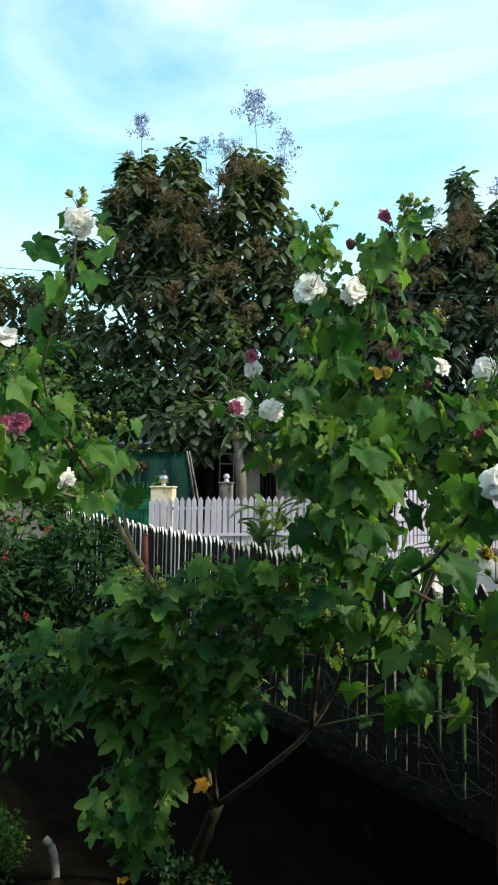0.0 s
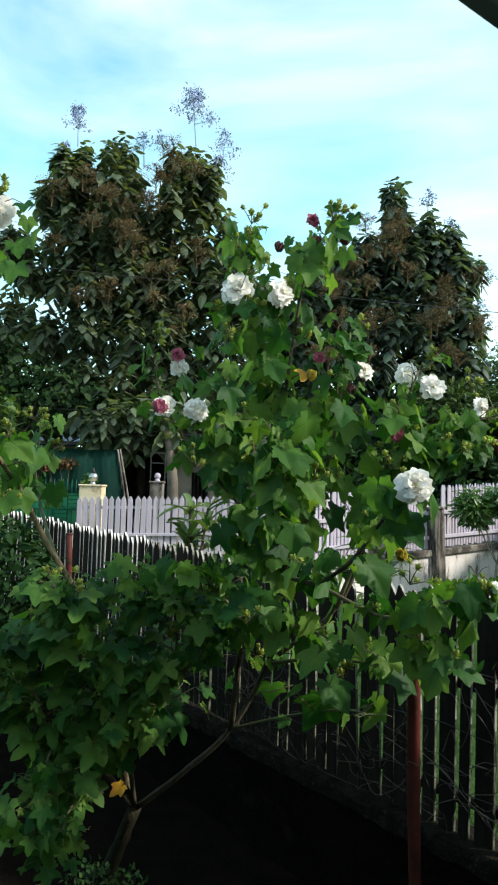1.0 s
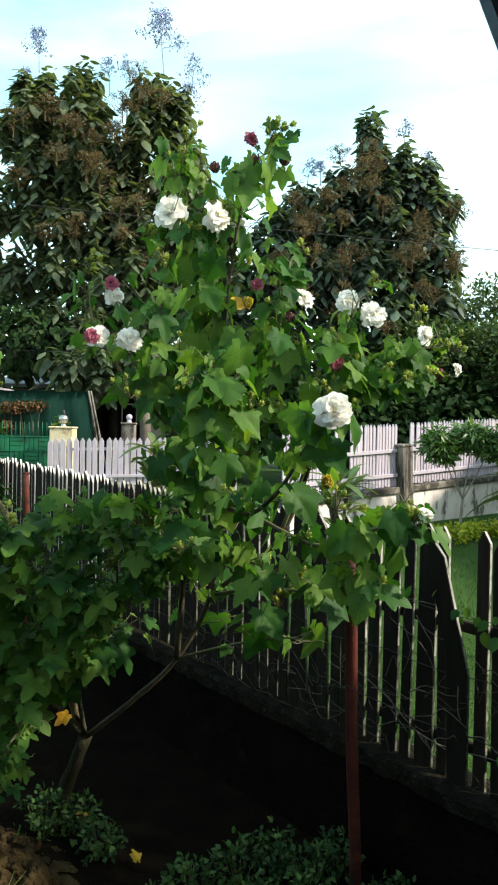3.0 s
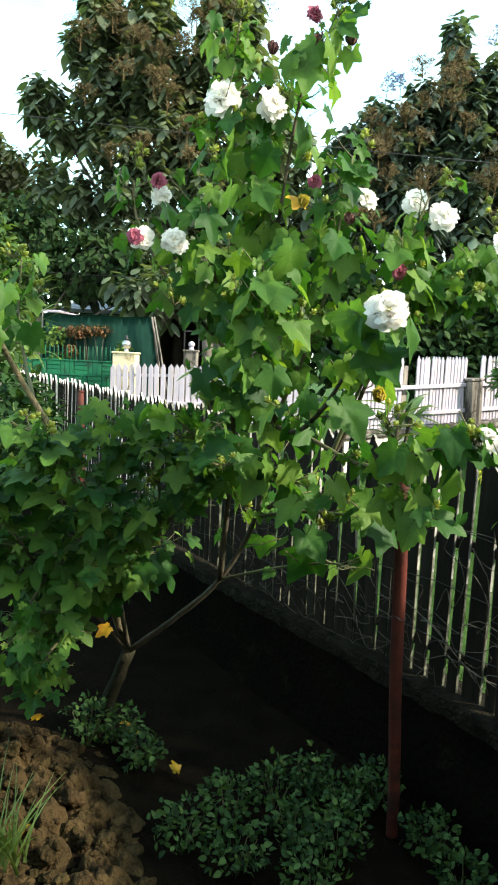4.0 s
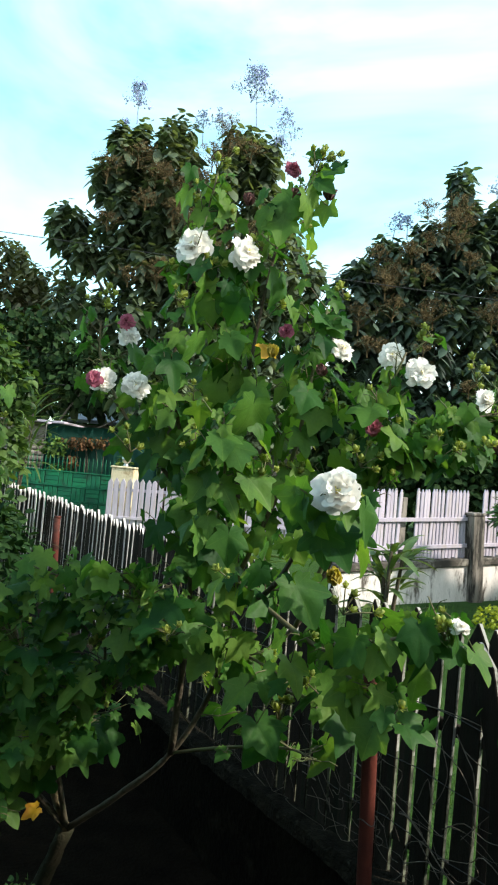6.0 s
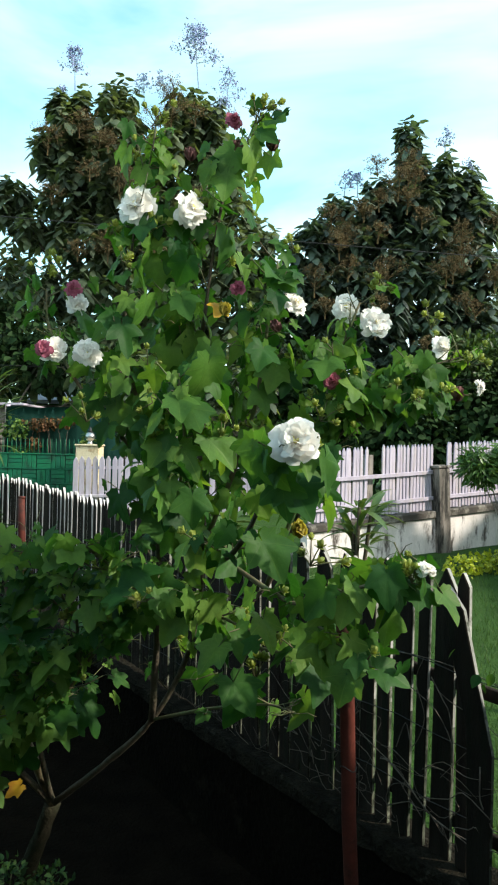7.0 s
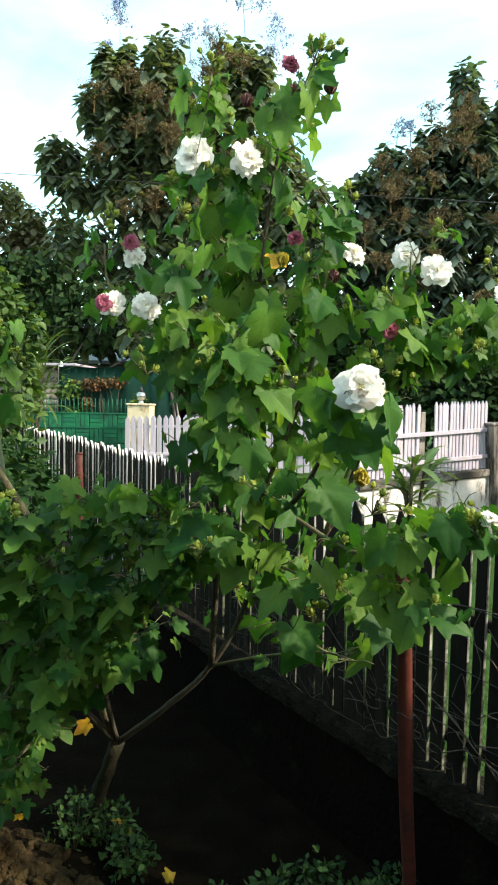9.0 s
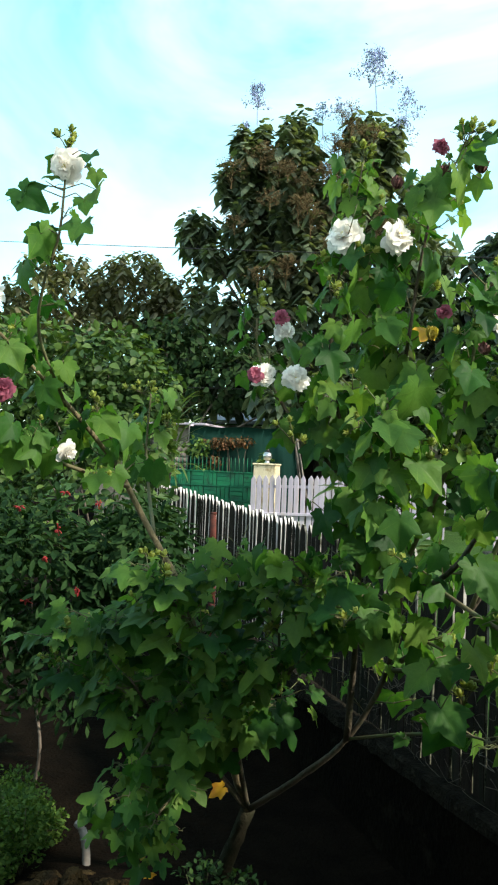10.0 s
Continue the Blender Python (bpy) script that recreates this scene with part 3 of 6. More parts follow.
def gate_post(loc, w, h, material, label, lamp_kind):
    x, y, z = loc
    ob = thing("gate_post", loc, label, "post")
    bm = bmesh.new()
    box(bm, (-w / 2, -w / 2, -0.1), (w / 2, w / 2, h), Matrix.Translation(loc), 0.012)
    part("shaft", bm, material, ob, smooth=False)
    bm = bmesh.new()
    box(bm, (-w / 2 - 0.02, -w / 2 - 0.02, h), (w / 2 + 0.02, w / 2 + 0.02, h + 0.035), Matrix.Translation(loc), 0.01)
    part("cap", bm, material, ob, smooth=False)
    lamp = thing("post_lamp", (x, y, z + h + 0.035), "small round lamp of glass and steel on a gate post", "lamp")
    bm = bmesh.new()
    tube(bm, [(x, y, z + h + 0.03), (x, y, z + h + 0.06), (x, y, z + h + 0.10)], 0.06, 0.035, 12)
    part("base", bm, M_METAL if lamp_kind else M_WHITE, lamp)
    bm = bmesh.new()
    ball(bm, (x, y, z + h + (0.175 if lamp_kind else 0.14)), 0.088 if lamp_kind else 0.062, 3)
    part("globe", bm, M_METAL if lamp_kind else M_WHITE, lamp)
    if lamp_kind:
        bm = bmesh.new()
        tube(bm, [(x, y, z + h + 0.25), (x, y, z + h + 0.30), (x, y, z + h + 0.35)], 0.045, 0.012, 10)
        part("finial", bm, M_WIRE, lamp)


gate_post((-3.145, 12.72, 0.95), 0.42, 1.30, M_GATEPOST, "yellowed white gate post with rust stains", True)
gate_post((-1.98, 13.2, 0.95), 0.26, 1.40, M_POST, "grey concrete gate post with a white lamp", False)


def lamp_frame():
    """A small upright iron frame round the lamp on the grey gate post."""
    x, y, z = -1.98, 13.2, 2.385
    ob = thing("lamp_frame", (x, y, z), "thin rusty iron frame on the grey gate post", "frame")
    for dx in (-0.14, 0.14):
        bm = bmesh.new()
        box(bm, (dx - 0.01, -0.01, 0), (dx + 0.01, 0.01, 0.56), Matrix.Translation((x, y, z)))
        part("upright", bm, M_WIRE, ob, smooth=False)
    for h in (0.36, 0.56):
        bm = bmesh.new()
        box(bm, (-0.15, -0.012, h - 0.01), (0.15, 0.012, h + 0.01), Matrix.Translation((x, y, z)))
        part("crossbar", bm, M_WIRE, ob, smooth=False)


lamp_frame()


def green_gate():
    ob = thing("green_gate", (-4.2, 13.1, 1.0), "bright green metal gate with woven panels and spikes", "gate")
    x0, x1, y = -5.62, -3.42, 13.1
    for z in (1.02, 1.24, 1.52, 1.80, 2.08):
        bm = bmesh.new()
        box(bm, (x0, y - 0.025, z - 0.012), (x1, y + 0.02, z + 0.012), None, 0.004)
        part("rail", bm, M_GREEN, ob, smooth=False)
    n = 8
    w = (x1 - x0) / n
    for r, za in enumerate((1.253, 1.533, 1.813)):
        for i in range(n):
            for k in range(3):
                bm = bmesh.new()
                if (i + r) % 2:
                    box(bm, (x0 + i * w + 0.006, y - 0.014, za + k * 0.086), (x0 + (i + 1) * w - 0.006, y + 0.012, za + k * 0.086 + 0.078), None, 0.005)
                else:
                    a = x0 + i * w + 0.006 + k * (w - 0.012) / 3
                    box(bm, (a, y - 0.014, za), (a + (w - 0.012) / 3 - 0.008, y + 0.012, za + 0.25), None, 0.005)
                part("slat", bm, M_GREEN, ob, smooth=False)
    bm = bmesh.new()
    box(bm, (x0, y + 0.014, 1.0), (x1, y + 0.018, 2.08))
    part("backing_sheet", bm, M_TARP, ob, smooth=False)
    for i in range(26):
        x = x0 + 0.04 + i * (x1 - x0 - 0.08) / 25
        bm = bmesh.new()
        tube(bm, [(x, y, 2.09), (x, y, 2.28), (x, y, 2.30), (x, y, 2.37)], 0.012, 0.004, 6)
        part("spike", bm, M_GREEN, ob)


green_gate()


def tarp():
    ob = thing("tarp_screen", (-4.0, 13.7, 1.0), "dark green shade cloth stretched on poles", "screen")
    bm = bmesh.new()
    nx, nz = 30, 10
    grid = [[bm.verts.new((-5.08 + (2.53 - 0.34 * j / nz) * i / nx, 13.7 + 0.016 * math.sin(i * 0.9) + 0.012 * math.sin(i * 2.3 + j), 1.0 + (2.0 + 0.01 * math.sin(i * 0.5)) * j / nz)) for i in range(nx + 1)] for j in range(nz + 1)]
    for j in range(nz):
        for i in range(nx):
            bm.faces.new((grid[j][i], grid[j][i + 1], grid[j + 1][i + 1], grid[j + 1][i]))
    bmesh.ops.solidify(bm, geom=bm.faces[:], thickness=0.006)
    part("cloth", bm, M_TARP, ob)
    for a, b in (((-5.10, 13.75, 1.0), (-5.10, 13.75, 3.02)), ((-2.50, 13.76, 1.0), (-2.88, 13.76, 3.02)), ((-2.40, 13.7, 1.0), (-2.82, 13.7, 3.02))):
        bm = bmesh.new()
        tube(bm, [a, b], 0.02, 0.018, 8)
        part("pole", bm, M_POST, ob)


tarp()


def arch_house():
    ob = thing("house", (-1.5, 15.2, 1.0), "low beige plastered house with a dark arched porch", "house")
    y0, y1, zb, zt = 15.0, 15.22, 0.9, 3.42
    x0, x1 = -3.05, 0.1
    cx, hw, spring, foot = -2.46, 0.50, 2.55, 0.9
    wx0, wx1, wz0, wz1 = -1.42, -1.05, 1.9, 2.62
    bm = bmesh.new()
    n = 16
    arch = [(cx + hw * math.cos(math.pi * (1 - i / n)), spring + 0.60 * math.sin(math.pi * i / n)) for i in range(n + 1)]
    for y, flip in ((y0, False), (y1, True)):
        def face(pts):
            f = bm.faces.new([bm.verts.new((x, y, z)) for x, z in (pts[::-1] if flip else pts)])
        face([(x0, zb), (cx - hw, zb), (cx - hw, spring), (x0, spring)])
        face([(x0, spring), (cx - hw, spring), (cx - hw, zt), (x0, zt)])
        for (a, za), (b, zb2) in zip(arch, arch[1:]):
            face([(a, za), (b, zb2), (b, zt), (a, zt)])
        face([(cx + hw, zb), (wx0, zb), (wx0, zt), (cx + hw, zt)])
        face([(wx0, zb), (wx1, zb), (wx1, wz0), (wx0, wz0)])
        face([(wx0, wz1), (wx1, wz1), (wx1, zt), (wx0, zt)])
        face([(wx1, zb), (x1, zb), (x1, zt), (wx1, zt)])
    rim = [(cx - hw, zb)] + arch + [(cx + hw, zb)]
    for (a, za), (b, zb2) in zip(rim, rim[1:]):
        bm.faces.new([bm.verts.new(v) for v in ((a, y0, za), (a, y1, za), (b, y1, zb2), (b, y0, zb2))])
    win = [(wx0, wz0), (wx1, wz0), (wx1, wz1), (wx0, wz1), (wx0, wz0)]
    for (a, za), (b, zb2) in zip(win, win[1:]):
        bm.faces.new([bm.verts.new(v) for v in ((a, y0, za), (a, y1, za), (b, y1, zb2), (b, y0, zb2))])
    bm.faces.new([bm.verts.new(v) for v in ((x0, y0, zb), (x0, y1, zb), (x0, y1, zt), (x0, y0, zt))])
    part("wall", bm, M_HOUSE, ob, smooth=False)
    bm = bmesh.new()
    for i in range(n):
        (a, za), (b, zb2) = arch[i], arch[i + 1]
        k = 1.16
        o1, o2 = (cx + (a - cx) * k, spring + (za - spring) * k), (cx + (b - cx) * k, spring + (zb2 - spring) * k)
        q = [(a, y0 - 0.03, za), (b, y0 - 0.03, zb2), (o2[0], y0 - 0.03, o2[1]), (o1[0], y0 - 0.03, o1[1])]
        q2 = [(x, y0 + 0.01, z) for x, _, z in q]
        A, B = [bm.verts.new(v) for v in q], [bm.verts.new(v) for v in q2]
        bm.faces.new(A)
        for e in range(4):
            bm.faces.new((A[e], B[e], B[(e + 1) % 4], A[(e + 1) % 4]))
    part("arch_trim", bm, M_HOUSE, ob, smooth=False)
    bm = bmesh.new()
    box(bm, (x0, 17.4, zb), (x1, 17.5, zt))
    box(bm, (x0 - 0.1, y1 + 0.001, zb), (x0, 17.5, zt))
    box(bm, (x1, y1 + 0.001, zb), (x1 + 0.1, 17.5, zt))
    part("inner_wall", bm, M_INNER, ob, smooth=False)
    bm = bmesh.new()
    vs = box(bm, (x0 - 0.4, 14.45, 3.40), (x1 + 0.3, 17.8, 3.44), None, 0.008)
    for v in vs:
        v.co.z += max(0, v.co.y - 14.45) * 0.12
    part("roof", bm, M_ROOF, ob, "grey sheet-metal roof", smooth=False)
    bm = bmesh.new()
    for k in range(4):
        x = wx0 + 0.05 + k * 0.09
        box(bm, (x, 15.08, wz0), (x + 0.015, 15.095, wz1))
    part("window_bars", bm, M_WIRE, ob, smooth=False)


arch_house()


def shed():
    ob = thing("shed", (-6.6, 14.6, 1.0), "small shed with grey shutter and blue-grey sheet roof", "shed")
    bm = bmesh.new()
    box(bm, (-7.6, 14.5, 0.9), (-5.05, 16.4, 3.0), None, 0.01)
    part("wall", bm, M_HOUSE, ob, smooth=False)
    for k in range(9):
        bm = bmesh.new()
        box(bm, (-6.5, 14.46, 1.75 + 0.12 * k), (-5.3, 14.495, 1.75 + 0.12 * k + 0.1), None, 0.008)
        part("slat", bm, M_POST, ob)
    bm = bmesh.new()
    box(bm, (-7.8, 14.2, 3.05), (-4.9, 16.6, 3.10), None, 0.008)
    part("roof", bm, M_WHITE, ob, "pale sheet roof edge", smooth=False)
    bm = bmesh.new()
    tube(bm, [(-5.12, 13.9, 1.0), (-5.12, 13.9, 3.05)], 0.05, 0.05, 10)
    part("pole", bm, M_WHITE, ob, "white painted pole")
    far = thing("far_house", (-4.6, 19.0, 1.0), "house with a blue-grey metal roof behind the screen", "house")
    bm = bmesh.new()
    box(bm, (-7.0, 18.5, 0.9), (-3.4, 22.0, 3.3))
    part("wall", bm, M_HOUSE, far, smooth=False)
    bm = bmesh.new()
    vs = box(bm, (-6.2, 18.2, 3.32), (-4.0, 22.2, 3.42), None, 0.01)
    for v in vs:
        v.co.z += max(0, v.co.y - 18.2) * 0.22
    part("roof", bm, M_ROOF_BLUE, far, smooth=False)


shed()


# ---- own house behind the camera, with the eave that shows overhead ----
def side_wall():
    # unseen wall added on the left to hold skylight off soil and fence
    ob = thing("sky_block_wall", (-5.5, 0.5, 0), "unseen plain wall added to cut the skylight", "wall", kind="structure")
    bm = bmesh.new()
    m = Matrix.Translation((-3.9, -1.6, 0)) @ FENCE_TURN
    box(bm, (-1.5, -0.1, -0.2), (4.2, 0.1, 3.0), m, 0.01)
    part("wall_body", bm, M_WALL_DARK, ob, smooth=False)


side_wall()


def lawn_shade_block():
    # block out of view on the right, added to shade lawn and plaster wall
    ob = thing("lawn_shade_block", (8.7, 7, 0.8), "unseen plain block added to shade the lawn", "house", kind="structure")
    bm = bmesh.new()
    box(bm, (6.95, 2.0, 0.5), (10.4, 11.6, 3.8), None, 0.02)
    part("wall", bm, M_HOUSE, ob, smooth=False)
    bm = bmesh.new()
    box(bm, (6.75, 1.8, 3.8), (10.6, 11.8, 3.9), None, 0.02)
    part("roof", bm, M_ROOF, ob, smooth=False)


lawn_shade_block()


def own_house():
    """Local x runs along the roof edge to its right-hand corner, local y towards the garden."""
    corner = Vector((0.012, 0.42, 0))
    turn = Matrix.Translation(corner) @ Matrix.Rotation(math.atan2(0.605, 0.796), 4, "Z")
    ob = thing("porch_house", corner, "own house with its porch roof over the garden edge", "house", kind="structure")
    bm = bmesh.new()
    box(bm, (-7, -2.35, -0.1), (2.0, -2.15, 3.30), turn)
    part("wall", bm, M_HOUSE, ob, smooth=False)
    bm = bmesh.new()
    box(bm, (-4.5, -2.15, -0.1), (0.6, 0.12, 0.78), turn, 0.01)
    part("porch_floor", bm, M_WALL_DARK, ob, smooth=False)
    bm = bmesh.new()
    slope = turn @ Matrix.Translation((0, 0, 2.837)) @ Matrix.Rotation(-0.031, 4, "Y") @ Matrix.Translation((0, 0, -2.839))
    box(bm, (-6, -2.15, 2.862), (0.0, -0.03, 2.90), slope, 0.006)
    part("roof", bm, M_ROOF, ob, "grey sheet porch roof", smooth=False)
    bm = bmesh.new()
    box(bm, (-6, -0.03, 2.839), (0.10, 0.0, 2.95), slope, 0.005)
    part("fascia", bm, M_EAVE, ob, "grey painted fascia board", smooth=False)
    # the metal piece over the corner: a curled upper end, then a straight slanting edge
    bm = bmesh.new()
    prof = [(-0.030, 2.80), (-0.049, 2.772), (-0.047, 2.757), (-0.036, 2.752), (-0.024, 2.744), (-0.014, 2.732), (0.007, 2.672), (0.034, 2.592), (0.16, 2.592), (0.24, 2.74), (0.24, 3.0), (0.02, 3.0)]
    A = [bm.verts.new((x, 0.300 - 0.10 * max(0, 2.74 - z), z)) for x, z in prof]
    B = [bm.verts.new((x + 0.004, 0.288 - 0.10 * max(0, 2.74 - z), z + 0.004)) for x, z in prof]
    bm.faces.new(A)
    bm.faces.new(B[::-1])
    for i in range(len(prof)):
        j = (i + 1) % len(prof)
        bm.faces.new((A[i], B[i], B[j], A[j]))
    part("flashing", bm, M_NAVY, ob, "dark navy metal flashing", smooth=False)
    bm = bmesh.new()
    tube(bm, [(0.022, 0.286, 2.79), (0.030, 0.283, 2.75), (0.038, 0.278, 2.705)], 0.010, 0.007, 8)
    part("strap", bm, M_ROOF_BLUE, ob, "grey metal strap", smooth=True)
    bm = bmesh.new()
    ball(bm, (0.020, 0.276, 2.785), 0.0035, 2)
    part("bolt", bm, M_METAL, ob, "small steel bolt")
    bm = bmesh.new()
    box(bm, (-0.16, -0.25, 0.78), (-0.06, -0.15, 2.862), Matrix.Translation(corner + Vector((0.55, -0.9, 0))) @ Matrix.Rotation(0.65, 4, "Z"), 0.006)
    part("porch_post", bm, M_EAVE, ob, smooth=False)


own_house()


# ---- foliage builders ----
def leaf_outline(kind, rng):
    """Half outlines of a blade from base to tip: (along, half width)."""
    if kind == "oval":
        return [(0.0, 0.0), (0.18, 0.24), (0.45, 0.32), (0.75, 0.2), (1.0, 0.0)]
    if kind == "long":
        return [(0.0, 0.0), (0.22, 0.15), (0.5, 0.2), (0.78, 0.13), (1.0, 0.0)]
    if kind == "spear":
        return [(0.0, 0.03), (0.25, 0.10), (0.55, 0.11), (0.8, 0.07), (1.0, 0.0)]
    return [(0.0, 0.0), (0.3, 0.2), (0.7, 0.2), (1.0, 0.0)]


def cloud_mesh(name, blobs, count, size, kind, material, parent, seed, droop=0.5, shell=0.55, gap=0.25, gap_scale=0.8):
    """A crown: many small blades inside uneven, gappy clumps. blobs: (centre, radii, weight)."""
    rng = np.random.default_rng(seed)
    out = np.array(leaf_outline(kind, rng))
    k = len(out)
    W = np.array([b[2] for b in blobs], float)
    W /= W.sum()
    verts, faces = [], []
    made = tries = 0
    while made < count and tries < count * 6:
        tries += 1
        c, r, _ = blobs[rng.choice(len(blobs), p=W)]
        d = rng.normal(size=3)
        d /= np.linalg.norm(d)
        rad = rng.uniform(shell, 1.0) ** 0.6 * (1 + 0.30 * noise.noise(Vector(d * 2.1) + Vector(c)))
        p = np.array(c) + d * np.array(r) * rad
        if noise.noise(Vector(p) / gap_scale + Vector((seed, 0, 0))) < -1 + 2 * gap * 0.72:
            continue
        ln = size * rng.uniform(0.65, 1.25)
        ax = d * np.array([1, 1, 0.4]) + rng.normal(size=3) * 0.55 + np.array([0, 0, -droop])
        ax /= np.linalg.norm(ax)
        up = d + rng.normal(size=3) * 0.5 + np.array([0, 0, 0.6])
        side = np.cross(ax, up)
        side /= np.linalg.norm(side) + 1e-9
        nrm = np.cross(side, ax)
        b = len(verts)
        bend = rng.uniform(0.05, 0.28)
        for s, w in out:
            mid = p + ax * s * ln - nrm * bend * s * s * ln
            verts.append(mid)
            if 0 < s < 1:
                verts.append(mid + side * w * ln + nrm * w * ln * 0.25)
                verts.append(mid - side * w * ln + nrm * w * ln * 0.25)
        # base, then triples, then tip
        n_mid = k - 2
        idx = [b] + [b + 1 + 3 * i for i in range(n_mid)] + [b + 1 + 3 * n_mid]
        faces.append((idx[0], idx[1] + 1, idx[1]))
        faces.append((idx[0], idx[1], idx[1] + 2))
        for i in range(1, n_mid):
            u, v = idx[i], idx[i + 1]
            faces.append((u, u + 1, v + 1, v))
            faces.append((u, v, v + 2, u + 2))
        u, v = idx[n_mid], idx[n_mid + 1]
        faces.append((u, u + 1, v))
        faces.append((u, v, u + 2))
        made += 1
    return raw(name, verts, faces, material, parent, smooth=True)


def limbs(parent, foot, ends, r, material=None, seed=1, fork=0.4):
    """A tapered trunk with limbs to the places in ends."""
    rng = random.Random(seed)
    foot = Vector(foot)
    mean = sum((Vector(e) for e in ends), Vector()) / len(ends)
    top = foot.lerp(Vector((foot.x * 0.5 + mean.x * 0.5, foot.y * 0.5 + mean.y * 0.5, mean.z)), fork)
    bm = bmesh.new()
    mid = foot.lerp(top, 0.5) + Vector((rng.uniform(-0.1, 0.1), rng.uniform(-0.1, 0.1), 0))
    tube(bm, curve_pts([foot - Vector((0, 0, 0.1)), mid, top], 4), r, r * 0.62, 9, 0.08, rng)
    part("trunk", bm, material or M_BARK, parent)
    for e in ends:
        e = Vector(e)
        k = top.lerp(e, 0.45) + Vector((rng.uniform(-1, 1), rng.uniform(-1, 1), rng.uniform(-0.3, 0.6))) * (e - top).length * 0.10
        bm = bmesh.new()
        tube(bm, curve_pts([top - Vector((0, 0, r)), k, e], 5), r * 0.5, r * 0.10, 6, 0.06, rng)
        part("limb", bm, material or M_BARK, parent)


def panicle(parent, foot, h, seed, name="panicle", material=None, spread=0.55, grain=0.030, side=34, specks=24, low=0.30, lift=0.6):
    """An airy spray: a stalk with side stalks and many specks."""
    rng = random.Random(seed)
    verts, faces = [], []

    def speck(p, s):
        b = len(verts)
        for _ in range(4):
            verts.append(p + Vector((rng.uniform(-1, 1), rng.uniform(-1, 1), rng.uniform(-1, 1))) * s)
        faces.extend([(b, b + 1, b + 2), (b, b + 2, b + 3), (b, b + 3, b + 1), (b + 1, b + 3, b + 2)])

    def stalk(p, q, w):
        b = len(verts)
        s = Vector((w, 0, 0))
        t = Vector((0, w, 0))
        verts.extend([p - s, p + s, q, p - t, p + t])
        faces.extend([(b, b + 1, b + 2), (b + 3, b + 4, b + 2)])

    foot = Vector(foot)
    tip = foot + Vector((rng.uniform(-0.1, 0.1), rng.uniform(-0.1, 0.1), 1)) * h
    stalk(foot, tip, 0.018)
    for i in range(side):
        t = rng.uniform(low, 1.0) ** 0.8
        a = rng.uniform(0, math.tau)
        ln = h * spread * (1.25 - t) * rng.uniform(0.6, 1.2)
        p = foot.lerp(tip, t)
        q = p + Vector((math.cos(a), math.sin(a), lift)) * ln
        stalk(p, q, 0.008)
        for _ in range(specks):
            speck(p.lerp(q, rng.uniform(0.55, 1.05)) + Vector((rng.gauss(0, 1), rng.gauss(0, 1), rng.gauss(0, 1))) * h * 0.045, grain)
    return raw(name, verts, faces, material or M_PANICLE, parent)


def tree(name, foot, blobs, count, size, kind, leafmat, r, label, seed, droop=0.5, gap=0.25, shell=0.5, ends=None, gap_scale=0.8, category="tree"):
    ob = thing(name, foot, label, category)
    limbs(ob, foot, ends or [b[0] for b in blobs], r, seed=seed)
    cloud_mesh("crown", blobs, count, size, kind, leafmat, ob, seed, droop, shell, gap, gap_scale)
    return ob


def creeper():
    """A withered creeper over the shade cloth, with a few green sprigs."""
    ob = thing("dry_creeper", (-4.3, 13.66, 0.98), "withered brown creeper hanging before the green cloth", "plant")
    rng = random.Random(34)
    for k in range(7):
        bm = bmesh.new()
        x = -4.75 + 0.16 * k
        tube(bm, curve_pts([(x, 13.66, 0.98), (x + rng.uniform(-0.1, 0.1), 13.6, 2.3), (x + rng.uniform(-0.2, 0.2), 13.6, 2.75)], 4), 0.008, 0.004, 5)
        part("stem", bm, M_VINE, ob)
    cloud_mesh("withered_foliage", [((-4.35, 13.58, 2.66), (0.42, 0.06, 0.14), 1.2), ((-3.9, 13.58, 2.7), (0.3, 0.05, 0.12), 0.7), ((-4.5, 13.58, 2.3), (0.25, 0.05, 0.2), 0.4)], 420, 0.075, "oval", M_WITHER, ob, 35, 0.8, 0.1, 0.2, 0.15)["kind"] = "stuff"
    cloud_mesh("green_foliage", [((-4.85, 13.5, 2.55), (0.3, 0.1, 0.22), 1.0), ((-4.75, 13.5, 2.05), (0.2, 0.1, 0.14), 0.6), ((-3.35, 13.55, 2.35), (0.14, 0.08, 0.16), 0.4)], 260, 0.10, "oval", M_MIDLEAF, ob, 36, 0.5, 0.2, 0.25, 0.2)["kind"] = "stuff"


creeper()


